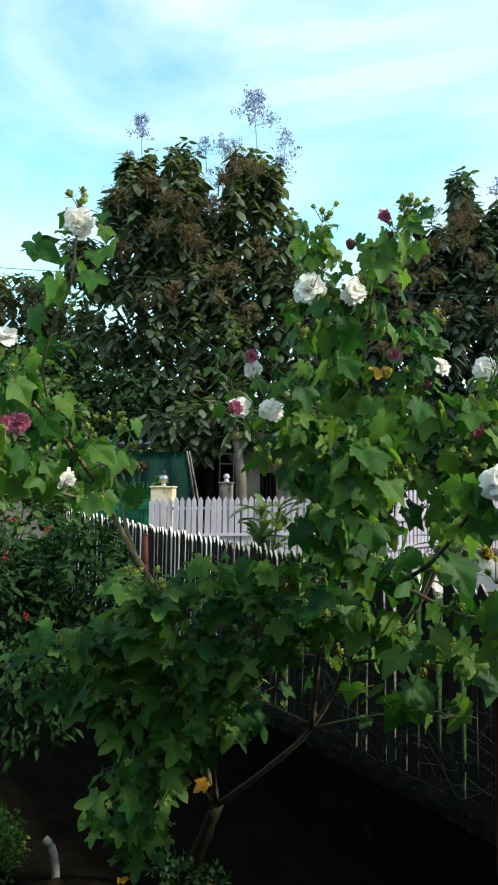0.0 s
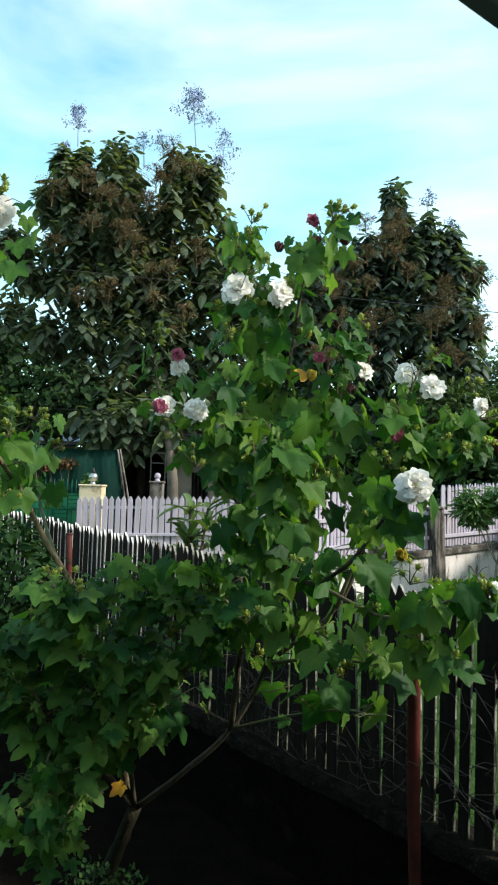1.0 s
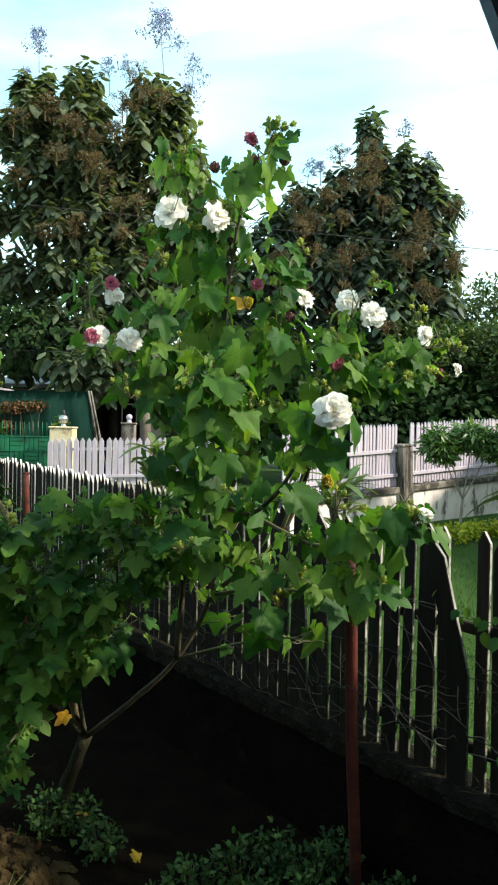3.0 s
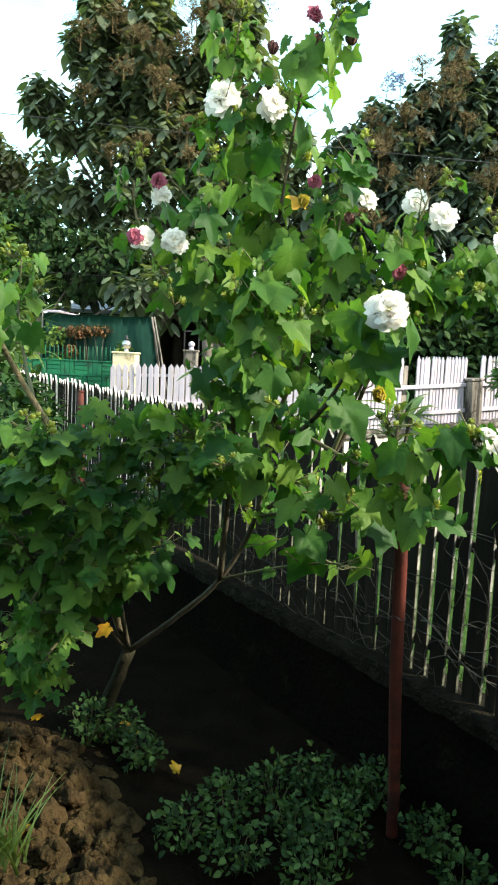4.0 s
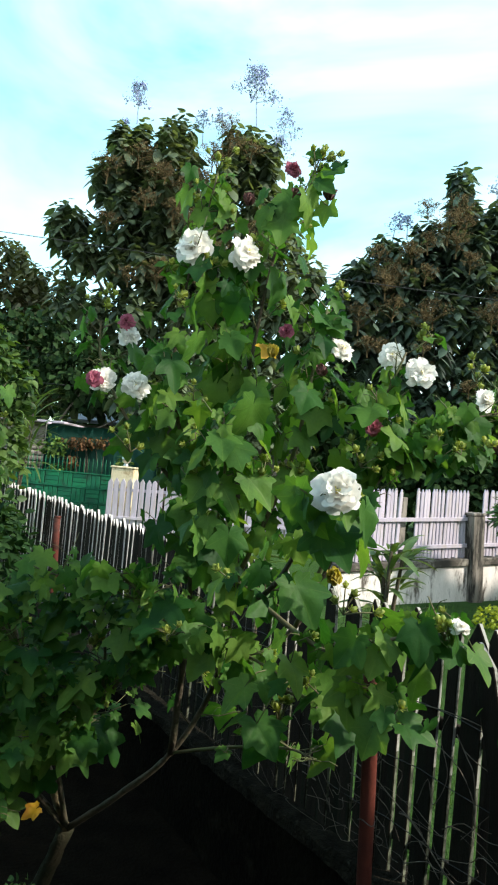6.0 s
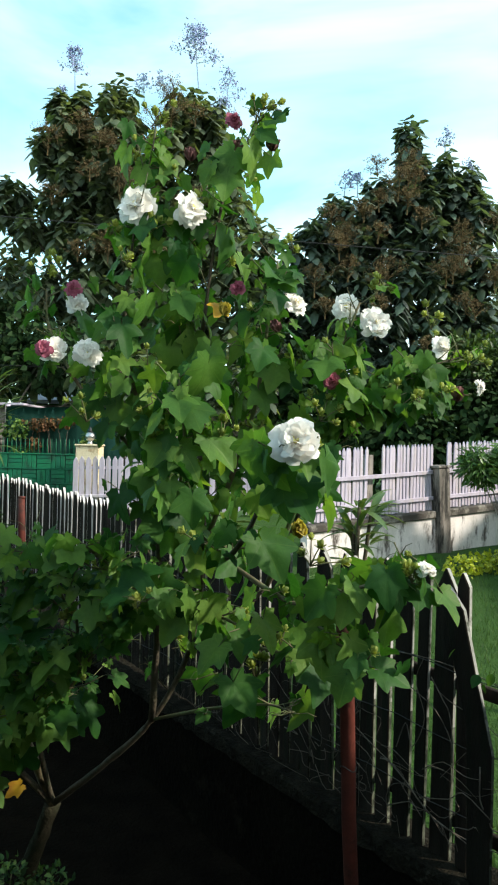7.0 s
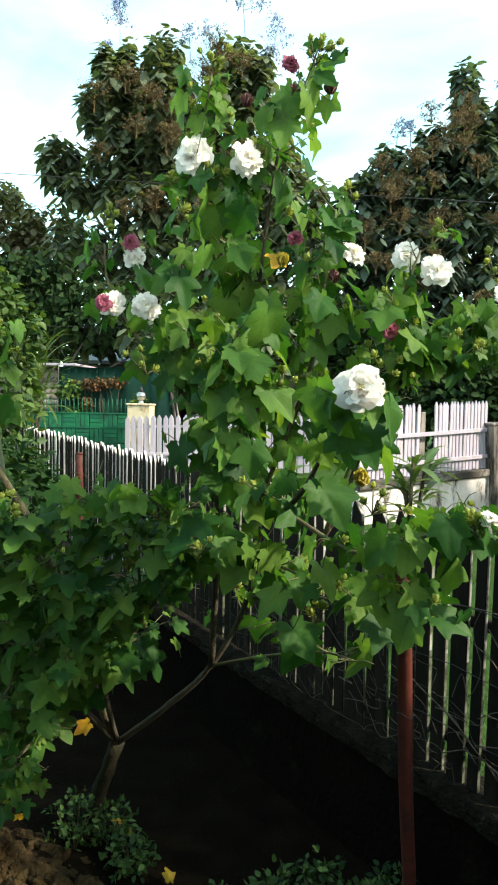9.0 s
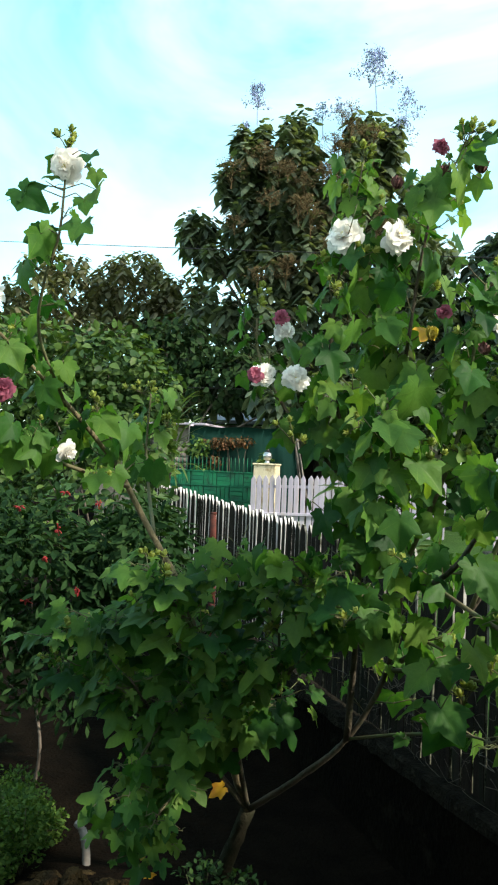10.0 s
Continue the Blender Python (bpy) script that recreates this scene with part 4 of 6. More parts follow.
# ---- large trees behind ----
def whorl_crown(name, blobs, tips, size, material, parent, seed, shell=0.35, gap=0.3, gap_scale=0.8, width=0.27, droop=0.75):
    """A crown of upright twig ends, each with a whorl of large hanging blades."""
    rng = np.random.default_rng(seed)
    W = np.array([b[2] for b in blobs], float)
    W /= W.sum()
    prof = ((0.0, 0.0), (0.14, 0.55), (0.42, 1.0), (0.72, 0.72), (1.0, 0.0))
    verts, faces = [], []
    made = tries = 0
    while made < tips and tries < tips * 6:
        tries += 1
        c, r, _ = blobs[rng.choice(len(blobs), p=W)]
        d = rng.normal(size=3)
        d /= np.linalg.norm(d)
        rad = rng.uniform(shell, 1.0) ** 0.6 * (1 + 0.28 * noise.noise(Vector(d * 2.3) + Vector(c)))
        tip = np.array(c) + d * np.array(r) * rad
        if noise.noise(Vector(tip) / gap_scale + Vector((seed, 0, 0))) < -1 + 2 * gap * 0.72:
            continue
        made += 1
        a0, n = rng.uniform(0, 6.28), rng.integers(5, 10)
        for k in range(n):
            a = a0 + k * 2.4 + rng.normal() * 0.3
            p = tip - np.array([0, 0, 1.0]) * size * 0.16 * k * rng.uniform(0.6, 1.2)
            ln = size * rng.uniform(0.65, 1.25) * (0.7 + 0.06 * k)
            ax = np.array([math.cos(a), math.sin(a), 0.55 - 0.16 * k - droop * rng.uniform(0.2, 1.0)])
            ax /= np.linalg.norm(ax)
            side = np.array([-math.sin(a), math.cos(a), 0.0]) + rng.normal(size=3) * 0.25
            side -= ax * (side @ ax)
            side /= np.linalg.norm(side)
            nrm = np.cross(side, ax)
            bend, b = rng.uniform(0.15, 0.5), len(verts)
            for s, w in prof:
                mid = p + ax * s * ln + np.array([0, 0, -1.0]) * bend * s * s * ln
                verts.append(mid)
                if 0 < s < 1:
                    verts.append(mid + (side + nrm * 0.25) * w * width * ln)
                    verts.append(mid + (-side + nrm * 0.25) * w * width * ln)
            faces += [(b, b + 2, b + 1), (b, b + 1, b + 3), (b + 1, b + 2, b + 5, b + 4), (b + 1, b + 4, b + 6, b + 3), (b + 4, b + 5, b + 8, b + 7), (b + 4, b + 7, b + 9, b + 6), (b + 7, b + 8, b + 10), (b + 7, b + 10, b + 9)]
    return raw(name, verts, faces, material, parent, smooth=True)


def teak(foot, blobs, tips, sprays, browns, label, seed, leafmat, r=0.16):
    ob = thing("teak_tree", foot, label, "tree")
    limbs(ob, foot, [(b[0][0], b[0][1], b[0][2] - 0.3 * b[1][2]) for b in blobs], r, seed=seed)
    whorl_crown("crown", blobs, tips, 0.34, leafmat, ob, seed, gap=0.30, gap_scale=0.7)
    for i, (p, h, spread, low, specks) in enumerate(sprays):
        panicle(ob, p, h, seed * 50 + i, spread=spread, low=low, specks=max(4, specks // 3), grain=0.036, side=34, lift=0.3)
    rng = random.Random(seed)
    for i, (p, s) in enumerate(browns):
        for k in range(2):
            q = Vector(p) + Vector((rng.gauss(0, s * 0.9), -abs(rng.gauss(0, 0.3)), rng.gauss(0, s * 0.7)))
            panicle(ob, q, 0.55 * rng.uniform(0.7, 1.3), seed * 90 + i * 7 + k, "seed_spray", M_SEED, 0.75, 0.017, 28, 22, 0.05)
    return ob


teak((-2.75, 17.3, 1.0), [
    ((-4.85, 17.0, 10.15), (0.62, 0.8, 1.05), 1.0), ((-3.72, 17.0, 10.3), (0.58, 0.8, 1.1), 1.0), ((-4.3, 17.0, 9.5), (0.8, 0.8, 0.8), 0.9), ((-5.38, 17.0, 9.75), (0.48, 0.6, 0.5), 0.45), ((-2.0, 17.0, 10.3), (0.55, 0.8, 0.9), 0.9), ((-1.4, 17.0, 10.3), (0.36, 0.5, 0.75), 0.4),
    ] + [
    ((-3.5, 17.0, 8.8), (1.25, 1.1, 0.9), 1.6), ((-2.2, 17.0, 9.1), (0.9, 0.9, 0.9), 1.0), ((-1.2, 16.9, 8.7), (0.75, 0.8, 0.9), 0.7), ((-6.35, 17.1, 8.55), (0.55, 0.6, 0.42), 0.45), ((-4.9, 17.0, 8.5), (0.8, 0.9, 0.6), 0.8),
    ((-5.7, 17.0, 7.75), (0.7, 0.6, 0.35), 0.45), ((-3.7, 16.9, 7.5), (1.6, 1.1, 0.9), 1.9), ((-1.9, 16.9, 7.6), (1.3, 1.0, 0.9), 1.4), ((-0.5, 17.0, 7.4), (0.8, 0.9, 0.9), 0.8), ((-3.0, 16.8, 6.2), (2.0, 1.2, 0.9), 1.9), ((-0.6, 16.9, 6.1), (1.2, 1.0, 0.9), 1.0),
    ] + [
    ((-5.7, 17.2, 6.3), (1.2, 1.0, 0.7), 0.8), ((-3.4, 16.6, 4.8), (1.9, 1.1, 0.9), 1.6), ((-1.3, 16.6, 4.8), (1.5, 1.0, 0.9), 1.2), ((-5.3, 17.0, 4.7), (1.4, 0.9, 0.9), 0.9), ((-2.5, 14.5, 3.85), (1.5, 0.5, 0.5), 0.8), ((-0.6, 14.5, 3.7), (1.0, 0.5, 0.5), 0.5)],
    2250,
    [((-4.79, 17, 11.0), 1.1, 0.36, 0.30, 36), ((-1.72, 17, 11.0), 1.55, 0.44, 0.36, 72), ((-1.05, 17, 10.6), 0.95, 0.5, 0.2, 22), ((-1.15, 17, 9.8), 1.0, 0.55, 0.2, 24), ((-3.05, 17, 10.5), 0.95, 0.4, 0.35, 9), ((-2.55, 17, 10.6), 0.85, 0.45, 0.3, 9), ((-5.1, 17.2, 10.6), 0.6, 0.4, 0.3, 14)],
    [((-3.0, 16.0, 9.0), 0.35), ((-3.6, 16.0, 8.6), 0.5), ((-2.6, 16.0, 8.8), 0.5), ((-2.9, 15.9, 7.8), 0.6), ((-4.4, 16.0, 8.0), 0.5), ((-3.4, 15.9, 7.0), 0.6), ((-1.9, 16.0, 7.4), 0.5), ((-2.2, 16.1, 9.3), 0.35), ((-1.5, 15.9, 6.3), 0.6), ((-4.4, 15.9, 6.9), 0.5), ((-4.8, 16.1, 9.3), 0.3), ((-1.6, 16.1, 9.6), 0.25), ((-2.8, 15.9, 6.3), 0.5)],
    "tall teak tree with brown seed sprays and pale blossom spikes", 21, M_TEAK)

teak((3.6, 17.2, 1.0), [
    ((3.52, 17.0, 9.65), (0.36, 0.5, 0.92), 0.6), ((4.4, 17.0, 9.0), (0.5, 0.6, 0.72), 0.6), ((5.0, 17.0, 8.85), (0.42, 0.5, 0.5), 0.35), ((3.8, 17.0, 8.6), (0.8, 0.8, 0.7), 0.9), ((5.1, 17.0, 8.25), (0.62, 0.7, 0.6), 0.7), ((2.75, 17.0, 8.4), (0.6, 0.7, 0.75), 0.7), ((1.85, 17.0, 7.9), (0.75, 0.8, 0.7), 0.8), ((1.15, 17.0, 7.3), (0.65, 0.7, 0.7), 0.6),
    ] + [
    ((4.3, 17.0, 7.5), (1.1, 1.0, 0.8), 1.2), ((2.9, 17.0, 7.2), (1.2, 1.1, 0.8), 1.2), ((5.2, 17.0, 6.9), (0.6, 0.8, 0.7), 0.7), ((1.6, 16.9, 6.3), (1.2, 1.0, 0.8), 1.1), ((3.5, 16.8, 6.2), (1.7, 1.2, 0.9), 1.7), ((5.0, 17.0, 5.8), (0.9, 1.0, 0.8), 0.9),
    ((3.6, 16.6, 5.0), (1.9, 1.1, 1.0), 1.6), ((5.0, 17.0, 4.4), (1.3, 1.0, 1.0), 1.0), ((2.2, 16.7, 4.2), (1.5, 1.0, 1.0), 1.1), ((3.8, 16.5, 3.4), (2.2, 0.9, 0.9), 1.4), ((0.7, 16.9, 5.6), (1.1, 0.9, 1.2), 1.1), ((0.6, 16.8, 4.2), (1.2, 0.8, 0.9), 0.9)],
    2050,
    [((1.9, 17, 8.35), 0.75, 0.5, 0.3, 9), ((2.25, 17, 8.5), 0.6, 0.5, 0.3, 7), ((4.35, 17, 9.5), 0.7, 0.4, 0.3, 5), ((4.95, 17, 8.75), 0.7, 0.45, 0.3, 6), ((5.8, 17, 6.6), 0.75, 0.45, 0.2, 14)],
    [((2.3, 15.9, 7.3), 0.5), ((3.0, 15.8, 8.0), 0.4), ((3.6, 15.9, 7.0), 0.5), ((4.6, 15.9, 6.7), 0.5), ((2.8, 15.9, 6.4), 0.5), ((3.8, 15.8, 6.0), 0.6), ((5.0, 16.0, 6.2), 0.4), ((2.0, 15.9, 5.8), 0.5), ((1.4, 15.9, 7.0), 0.4), ((3.3, 15.9, 8.5), 0.3), ((1.2, 15.9, 6.3), 0.5), ((2.6, 15.8, 5.4), 0.6), ((3.4, 15.8, 5.2), 0.6), ((4.4, 15.9, 5.5), 0.5), ((1.6, 15.9, 5.0), 0.5), ((2.5, 15.9, 7.0), 0.4), ((4.1, 15.9, 6.4), 0.4)],
    "tall dark teak tree with rusty seed sprays behind the white fence", 22, M_TEAK_DARK)

tree("mango_tree", (8.6, 18.5, 1.0), [((7.2, 18.0, 5.0), (1.8, 1.6, 1.5), 1.2), ((9.4, 18.2, 4.6), (2.2, 1.8, 1.5), 1.4), ((8.2, 17.6, 3.2), (2.8, 1.5, 1.6), 1.8), ((11.6, 18.4, 3.8), (2.0, 1.6, 1.6), 0.9), ((7.2, 15.9, 4.2), (2.2, 1.2, 0.9), 1.4), ((4.8, 16.0, 4.2), (1.5, 1.0, 0.8), 0.9), ((9.8, 16.2, 3.9), (1.8, 1.2, 1.0), 1.0)],
     50000, 0.16, "long", M_MANGO, 0.18, "dense dark green broadleaf tree behind the fence", 31, droop=0.1, gap=0.0, shell=0.3)
far_tree = thing("garden_tree", (-10.4, 19, 1.0), "broad olive-brown tree far behind the garden", "tree")
FAR_BLOBS = [((-11.2, 18.5, 7.0), (1.9, 1.5, 1.5), 1.3), ((-8.7, 18.6, 7.2), (1.3, 1.4, 1.3), 1.1), ((-9.8, 18, 5.2), (3.0, 1.6, 1.6), 2.0), ((-7.2, 18.4, 6.4), (1.2, 1.2, 1.2), 0.9), ((-13.4, 18.8, 5.8), (1.8, 1.5, 2.0), 1.0), ((-7.4, 18.2, 4.8), (1.4, 1.2, 1.2), 0.9)]
limbs(far_tree, (-10.4, 19, 1.0), [b[0] for b in FAR_BLOBS], 0.18, seed=32)
whorl_crown("crown", FAR_BLOBS, 1700, 0.27, M_OLIVE, far_tree, 32, gap=0.30)
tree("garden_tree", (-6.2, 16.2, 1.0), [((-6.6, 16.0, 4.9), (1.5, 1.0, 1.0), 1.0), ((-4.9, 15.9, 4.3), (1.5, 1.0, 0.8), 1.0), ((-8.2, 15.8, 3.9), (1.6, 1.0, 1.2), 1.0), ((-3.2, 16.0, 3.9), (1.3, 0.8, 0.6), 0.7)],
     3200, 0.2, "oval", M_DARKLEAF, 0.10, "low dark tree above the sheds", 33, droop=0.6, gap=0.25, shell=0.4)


def thicket():
    ob = thing("dark_thicket", (3.0, 14.8, 1.0), "dark undergrowth in the shade of the trees", "bushes", kind="stuff")
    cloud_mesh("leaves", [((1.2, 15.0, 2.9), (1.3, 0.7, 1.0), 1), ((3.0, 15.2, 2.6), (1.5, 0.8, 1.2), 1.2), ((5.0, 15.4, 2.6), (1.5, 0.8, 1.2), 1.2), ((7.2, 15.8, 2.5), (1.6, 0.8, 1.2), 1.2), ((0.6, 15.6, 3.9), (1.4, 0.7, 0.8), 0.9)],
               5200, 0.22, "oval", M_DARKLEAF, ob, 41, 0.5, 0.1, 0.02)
    belt = thing("tree_belt", (0, 23, 1.0), "dark belt of trees in the distance", "trees", kind="stuff")
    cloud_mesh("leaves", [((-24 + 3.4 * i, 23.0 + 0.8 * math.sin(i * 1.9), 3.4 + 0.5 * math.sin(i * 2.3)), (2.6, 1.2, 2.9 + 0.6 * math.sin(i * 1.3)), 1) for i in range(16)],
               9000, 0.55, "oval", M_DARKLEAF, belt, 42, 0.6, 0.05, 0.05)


thicket()


# ---- bushes in the middle distance ----
def bush(name, foot, blobs, count, size, kind, leafmat, label, seed, r=0.03, droop=0.3, gap=0.2, shell=0.45, category="bush"):
    return tree(name, foot, blobs, count, size, kind, leafmat, r, label, seed, droop, gap, shell, category=category, gap_scale=0.35)


bush("tall_shrub", (-4.0, 7.9, 0.0), [((-4.5, 7.9, 2.9), (0.9, 0.6, 0.9), 1.3), ((-3.72, 8.2, 2.5), (0.42, 0.5, 0.6), 0.7), ((-5.4, 7.8, 2.8), (0.9, 0.6, 1.1), 1.1), ((-4.3, 7.6, 1.7), (1.3, 0.6, 1.0), 1.4), ((-5.6, 7.4, 1.6), (1.0, 0.6, 1.2), 1.2), ((-6.8, 7.6, 2.4), (1.1, 0.7, 1.5), 1.2), ((-3.62, 8.2, 3.2), (0.36, 0.5, 0.4), 0.5), ((-4.2, 8.0, 3.5), (0.7, 0.5, 0.5), 0.8), ((-5.4, 7.9, 3.7), (0.8, 0.5, 0.5), 0.7)],
     7000, 0.125, "oval", M_SHRUB, "tall leafy green shrub beside the far fence", 51, gap=0.42)
fire_bush = bush("flowering_bush", (-2.75, 4.3, 0.05), [((-2.85, 4.3, 1.45), (0.65, 0.45, 0.62), 1.4), ((-3.6, 4.5, 1.5), (0.7, 0.5, 0.7), 1.1), ((-2.45, 4.3, 0.95), (0.5, 0.4, 0.5), 0.5), ((-3.3, 4.2, 0.9), (0.7, 0.5, 0.6), 0.5), ((-2.15, 4.5, 1.65), (0.42, 0.4, 0.42), 0.9)],
                 5600, 0.095, "long", M_HERB, "dense dark green bush dotted with red blossoms", 52, r=0.014, gap=0.36)


def red_blossoms():
    rng = random.Random(8)
    for x, z in ((-2.42, 2.06), (-2.18, 2.0), (-2.46, 1.82), (-2.54, 1.64), (-2.66, 1.34), (-2.75, 1.95), (-2.9, 1.6), (-2.3, 1.45)):
        p = Vector((x, 3.95, z))
        bm = bmesh.new()
        for k in range(9):
            d = Vector((rng.gauss(0, 1), rng.gauss(-0.4, 0.7), rng.gauss(-0.5, 0.8))).normalized()
            e = p + d * rng.uniform(0.022, 0.05)
            tube(bm, [p, p.lerp(e, 0.6) + Vector((0, 0, 0.004)), e], 0.003, rng.uniform(0.003, 0.007), 5)
        part("blossom", bm, M_RED, fire_bush, "red tubular blossom")


red_blossoms()
bush("clipped_shrub", (4.25, 8.6, 0.85), [((4.17, 8.6, 2.13), (0.68, 0.6, 0.56), 1.5), ((4.7, 8.7, 2.2), (0.6, 0.5, 0.66), 1.0), ((4.1, 8.45, 1.8), (0.5, 0.4, 0.3), 0.6)],
     9000, 0.088, "oval", M_GLOSSY, "rounded glossy green shrub on the lawn", 53, gap=0.03, shell=0.5)


def lawn_tree():
    ob = thing("small_tree", (3.09, 8.87, 0.788), "small tree with pale forked stems and two leafy clumps", "tree")
    f = Vector((3.11, 8.87, 1.387))
    bm = bmesh.new()
    tube(bm, curve_pts([(3.077, 8.87, 0.725), (3.085, 8.87, 1.05), f], 4), 0.022, 0.017, 8, 0.05)
    part("trunk", bm, M_PALE_BARK, ob)
    for e in ((2.80, 8.84, 2.02), (2.90, 8.90, 2.10), (3.22, 8.86, 2.15), (3.48, 8.92, 2.06)):
        e = Vector(e)
        bm = bmesh.new()
        tube(bm, curve_pts([f, f.lerp(e, 0.5) + Vector((0, 0, -0.03)), e], 4), 0.012, 0.006, 6)
        part("limb", bm, M_PALE_BARK, ob)
    cloud_mesh("crown", [((2.74, 8.84, 2.16), (0.22, 0.2, 0.24), 1.1), ((2.88, 8.86, 2.06), (0.14, 0.14, 0.18), 0.5), ((3.20, 8.87, 2.26), (0.24, 0.22, 0.2), 1.1), ((3.48, 8.9, 2.14), (0.22, 0.2, 0.2), 1.0)],
               2600, 0.125, "spear", M_GLOSSY, ob, 54, 0.35, 0.2, 0.06, 0.2)


lawn_tree()


def lime_hedge():
    ob = thing("lime_hedge", (3.1, 8.6, 0.85), "low clipped yellow-green hedge along the plaster wall", "hedge")
    cloud_mesh("leaves", [((2.38 + 0.23 * i, 8.22 + 0.14 * i + 0.06 * math.sin(i * 2), 0.95 + 0.006 * i), (0.2, 0.2, 0.13), 1) for i in range(8)], 1500, 0.055, "oval", M_LIMELEAF, ob, 55, 0.0, 0.4, 0.05)


lime_hedge()


def spear_plant(foot, n, ln, seed, label, material=None, rise=0.9, width=1.0, name="spear_plant"):
    """Long arching blades from short stems."""
    rng = random.Random(seed)
    ob = thing(name, foot, label, "plant")
    foot = Vector(foot)
    bm = bmesh.new()
    tops = []
    for i in range(max(2, n // 9)):
        t = foot + Vector((rng.uniform(-0.3, 0.3) * ln, rng.uniform(-0.25, 0.25) * ln, rise * rng.uniform(0.5, 1.0)))
        tops.append(t)
        tube(bm, curve_pts([foot - Vector((0, 0, 0.05)), foot.lerp(t, 0.5) + Vector((rng.uniform(-0.05, 0.05), 0, 0)), t], 3), 0.022, 0.014, 6)
    part("stem", bm, M_STEM, ob)
    for i in range(n):
        t = tops[i % len(tops)] + Vector((0, 0, rng.uniform(-0.25, 0.02)))
        a, el, L = rng.uniform(0, math.tau), rng.uniform(0.1, 1.1), ln * rng.uniform(0.7, 1.15)
        d = Vector((math.cos(a) * math.cos(el), math.sin(a) * math.cos(el), math.sin(el)))
        s = d.cross(Vector((0, 0, 1))).normalized()
        verts, faces = [], []
        for k in range(6):
            u = k / 5
            w = L * 0.085 * width * math.sin(math.pi * min(1, u * 0.88 + 0.1)) ** 0.8
            p = t + d * u * L - Vector((0, 0, 1)) * L * 0.38 * u * u
            verts += [p + s * w + Vector((0, 0, w * 0.3)), p, p - s * w + Vector((0, 0, w * 0.3))]
        for k in range(5):
            b = 3 * k
            faces += [(b, b + 1, b + 4, b + 3), (b + 1, b + 2, b + 5, b + 4)]
        raw("blade", verts, faces, material or M_SPEAR, ob, smooth=True)
    return ob


spear_plant((0.80, 5.6, 0.68), 54, 0.40, 61, "tall plant with long pointed leaves behind the fence", rise=1.35)
spear_plant((-0.85, 6.9, 0.75), 60, 0.42, 62, "pale green plant with long broad leaves behind the fence", rise=1.35, width=1.5)
spear_plant((-0.25, 6.3, 0.70), 36, 0.38, 63, "pale green plant with long broad leaves behind the fence", rise=0.95, width=1.4)
spear_plant((-4.9, 12.0, 0.9), 70, 1.15, 65, "feathery pale green plume of thin blades by the shed", M_SPEAR, rise=2.5, width=0.22, name="plume_grass")


def frangipani():
    """A thick stem with a whorl of large pointed leaves."""
    ob = thing("frangipani", (2.12, 4.35, 0.64), "frangipani with large dark pointed leaves behind the fence", "plant")
    top = Vector((2.06, 4.32, 1.62))
    bm = bmesh.new()
    tube(bm, curve_pts([(2.12, 4.35, 0.58), (2.13, 4.35, 1.1), top], 4), 0.032, 0.024, 8, 0.05)
    part("stem", bm, M_STEM, ob)
    tips = [(1.64, 4.3, 2.0), (1.53, 4.25, 1.80), (1.44, 4.35, 1.64), (1.95, 4.15, 2.10), (2.25, 4.1, 2.12), (2.5, 4.4, 2.02), (2.6, 4.25, 1.78), (1.72, 3.95, 1.60), (2.3, 3.88, 1.66), (1.8, 4.6, 1.98), (2.3, 4.75, 1.95), (2.12, 4.4, 2.2)]
    for i, t in enumerate(tips):
        t = Vector(t)
        d = t - top
        L = d.length
        s = d.cross(Vector((0, 0.35, 1))).normalized()
        n = s.cross(d).normalized()
        verts, faces = [], []
        for k in range(8):
            u = k / 7
            w = L * 0.115 * math.sin(math.pi * min(1.0, 0.06 + 0.94 * u ** 0.85)) ** 0.85
            p = top + d * u + n * L * 0.30 * math.sin(math.pi * u)
            verts += [p + s * w + n * w * 0.35, p, p - s * w + n * w * 0.35]
        for k in range(7):
            b = 3 * k
            faces += [(b, b + 1, b + 4, b + 3), (b + 1, b + 2, b + 5, b + 4)]
        raw("leaf", verts, faces, M_BROAD, ob, smooth=True)


frangipani()


# ---- lawn grass ----
def lawn_grass():
    rng = np.random.default_rng(9)
    verts, faces = [], []
    made = 0
    while made < 16000:
        x, y = rng.uniform(0.6, 4.4), rng.uniform(2.6, 9.2)
        if fence_side(x, y) < 0.2:
            continue
        z = height(x, y)
        a, h, w = rng.uniform(0, 6.28), rng.uniform(0.03, 0.075), 0.004
        b = len(verts)
        dx, dy = math.cos(a), math.sin(a)
        lx, ly = rng.normal(0, 0.02), rng.normal(0, 0.02)
        verts += [(x - dx * w, y - dy * w, z - 0.01), (x + dx * w, y + dy * w, z - 0.01), (x + lx, y + ly, z + h)]
        faces.append((b, b + 1, b + 2))
        made += 1
    ob = raw("lawn_grass", verts, faces, M_BLADE)
    tagged(ob, "short mown green grass of the lawn", "grass", kind="stuff")


lawn_grass()


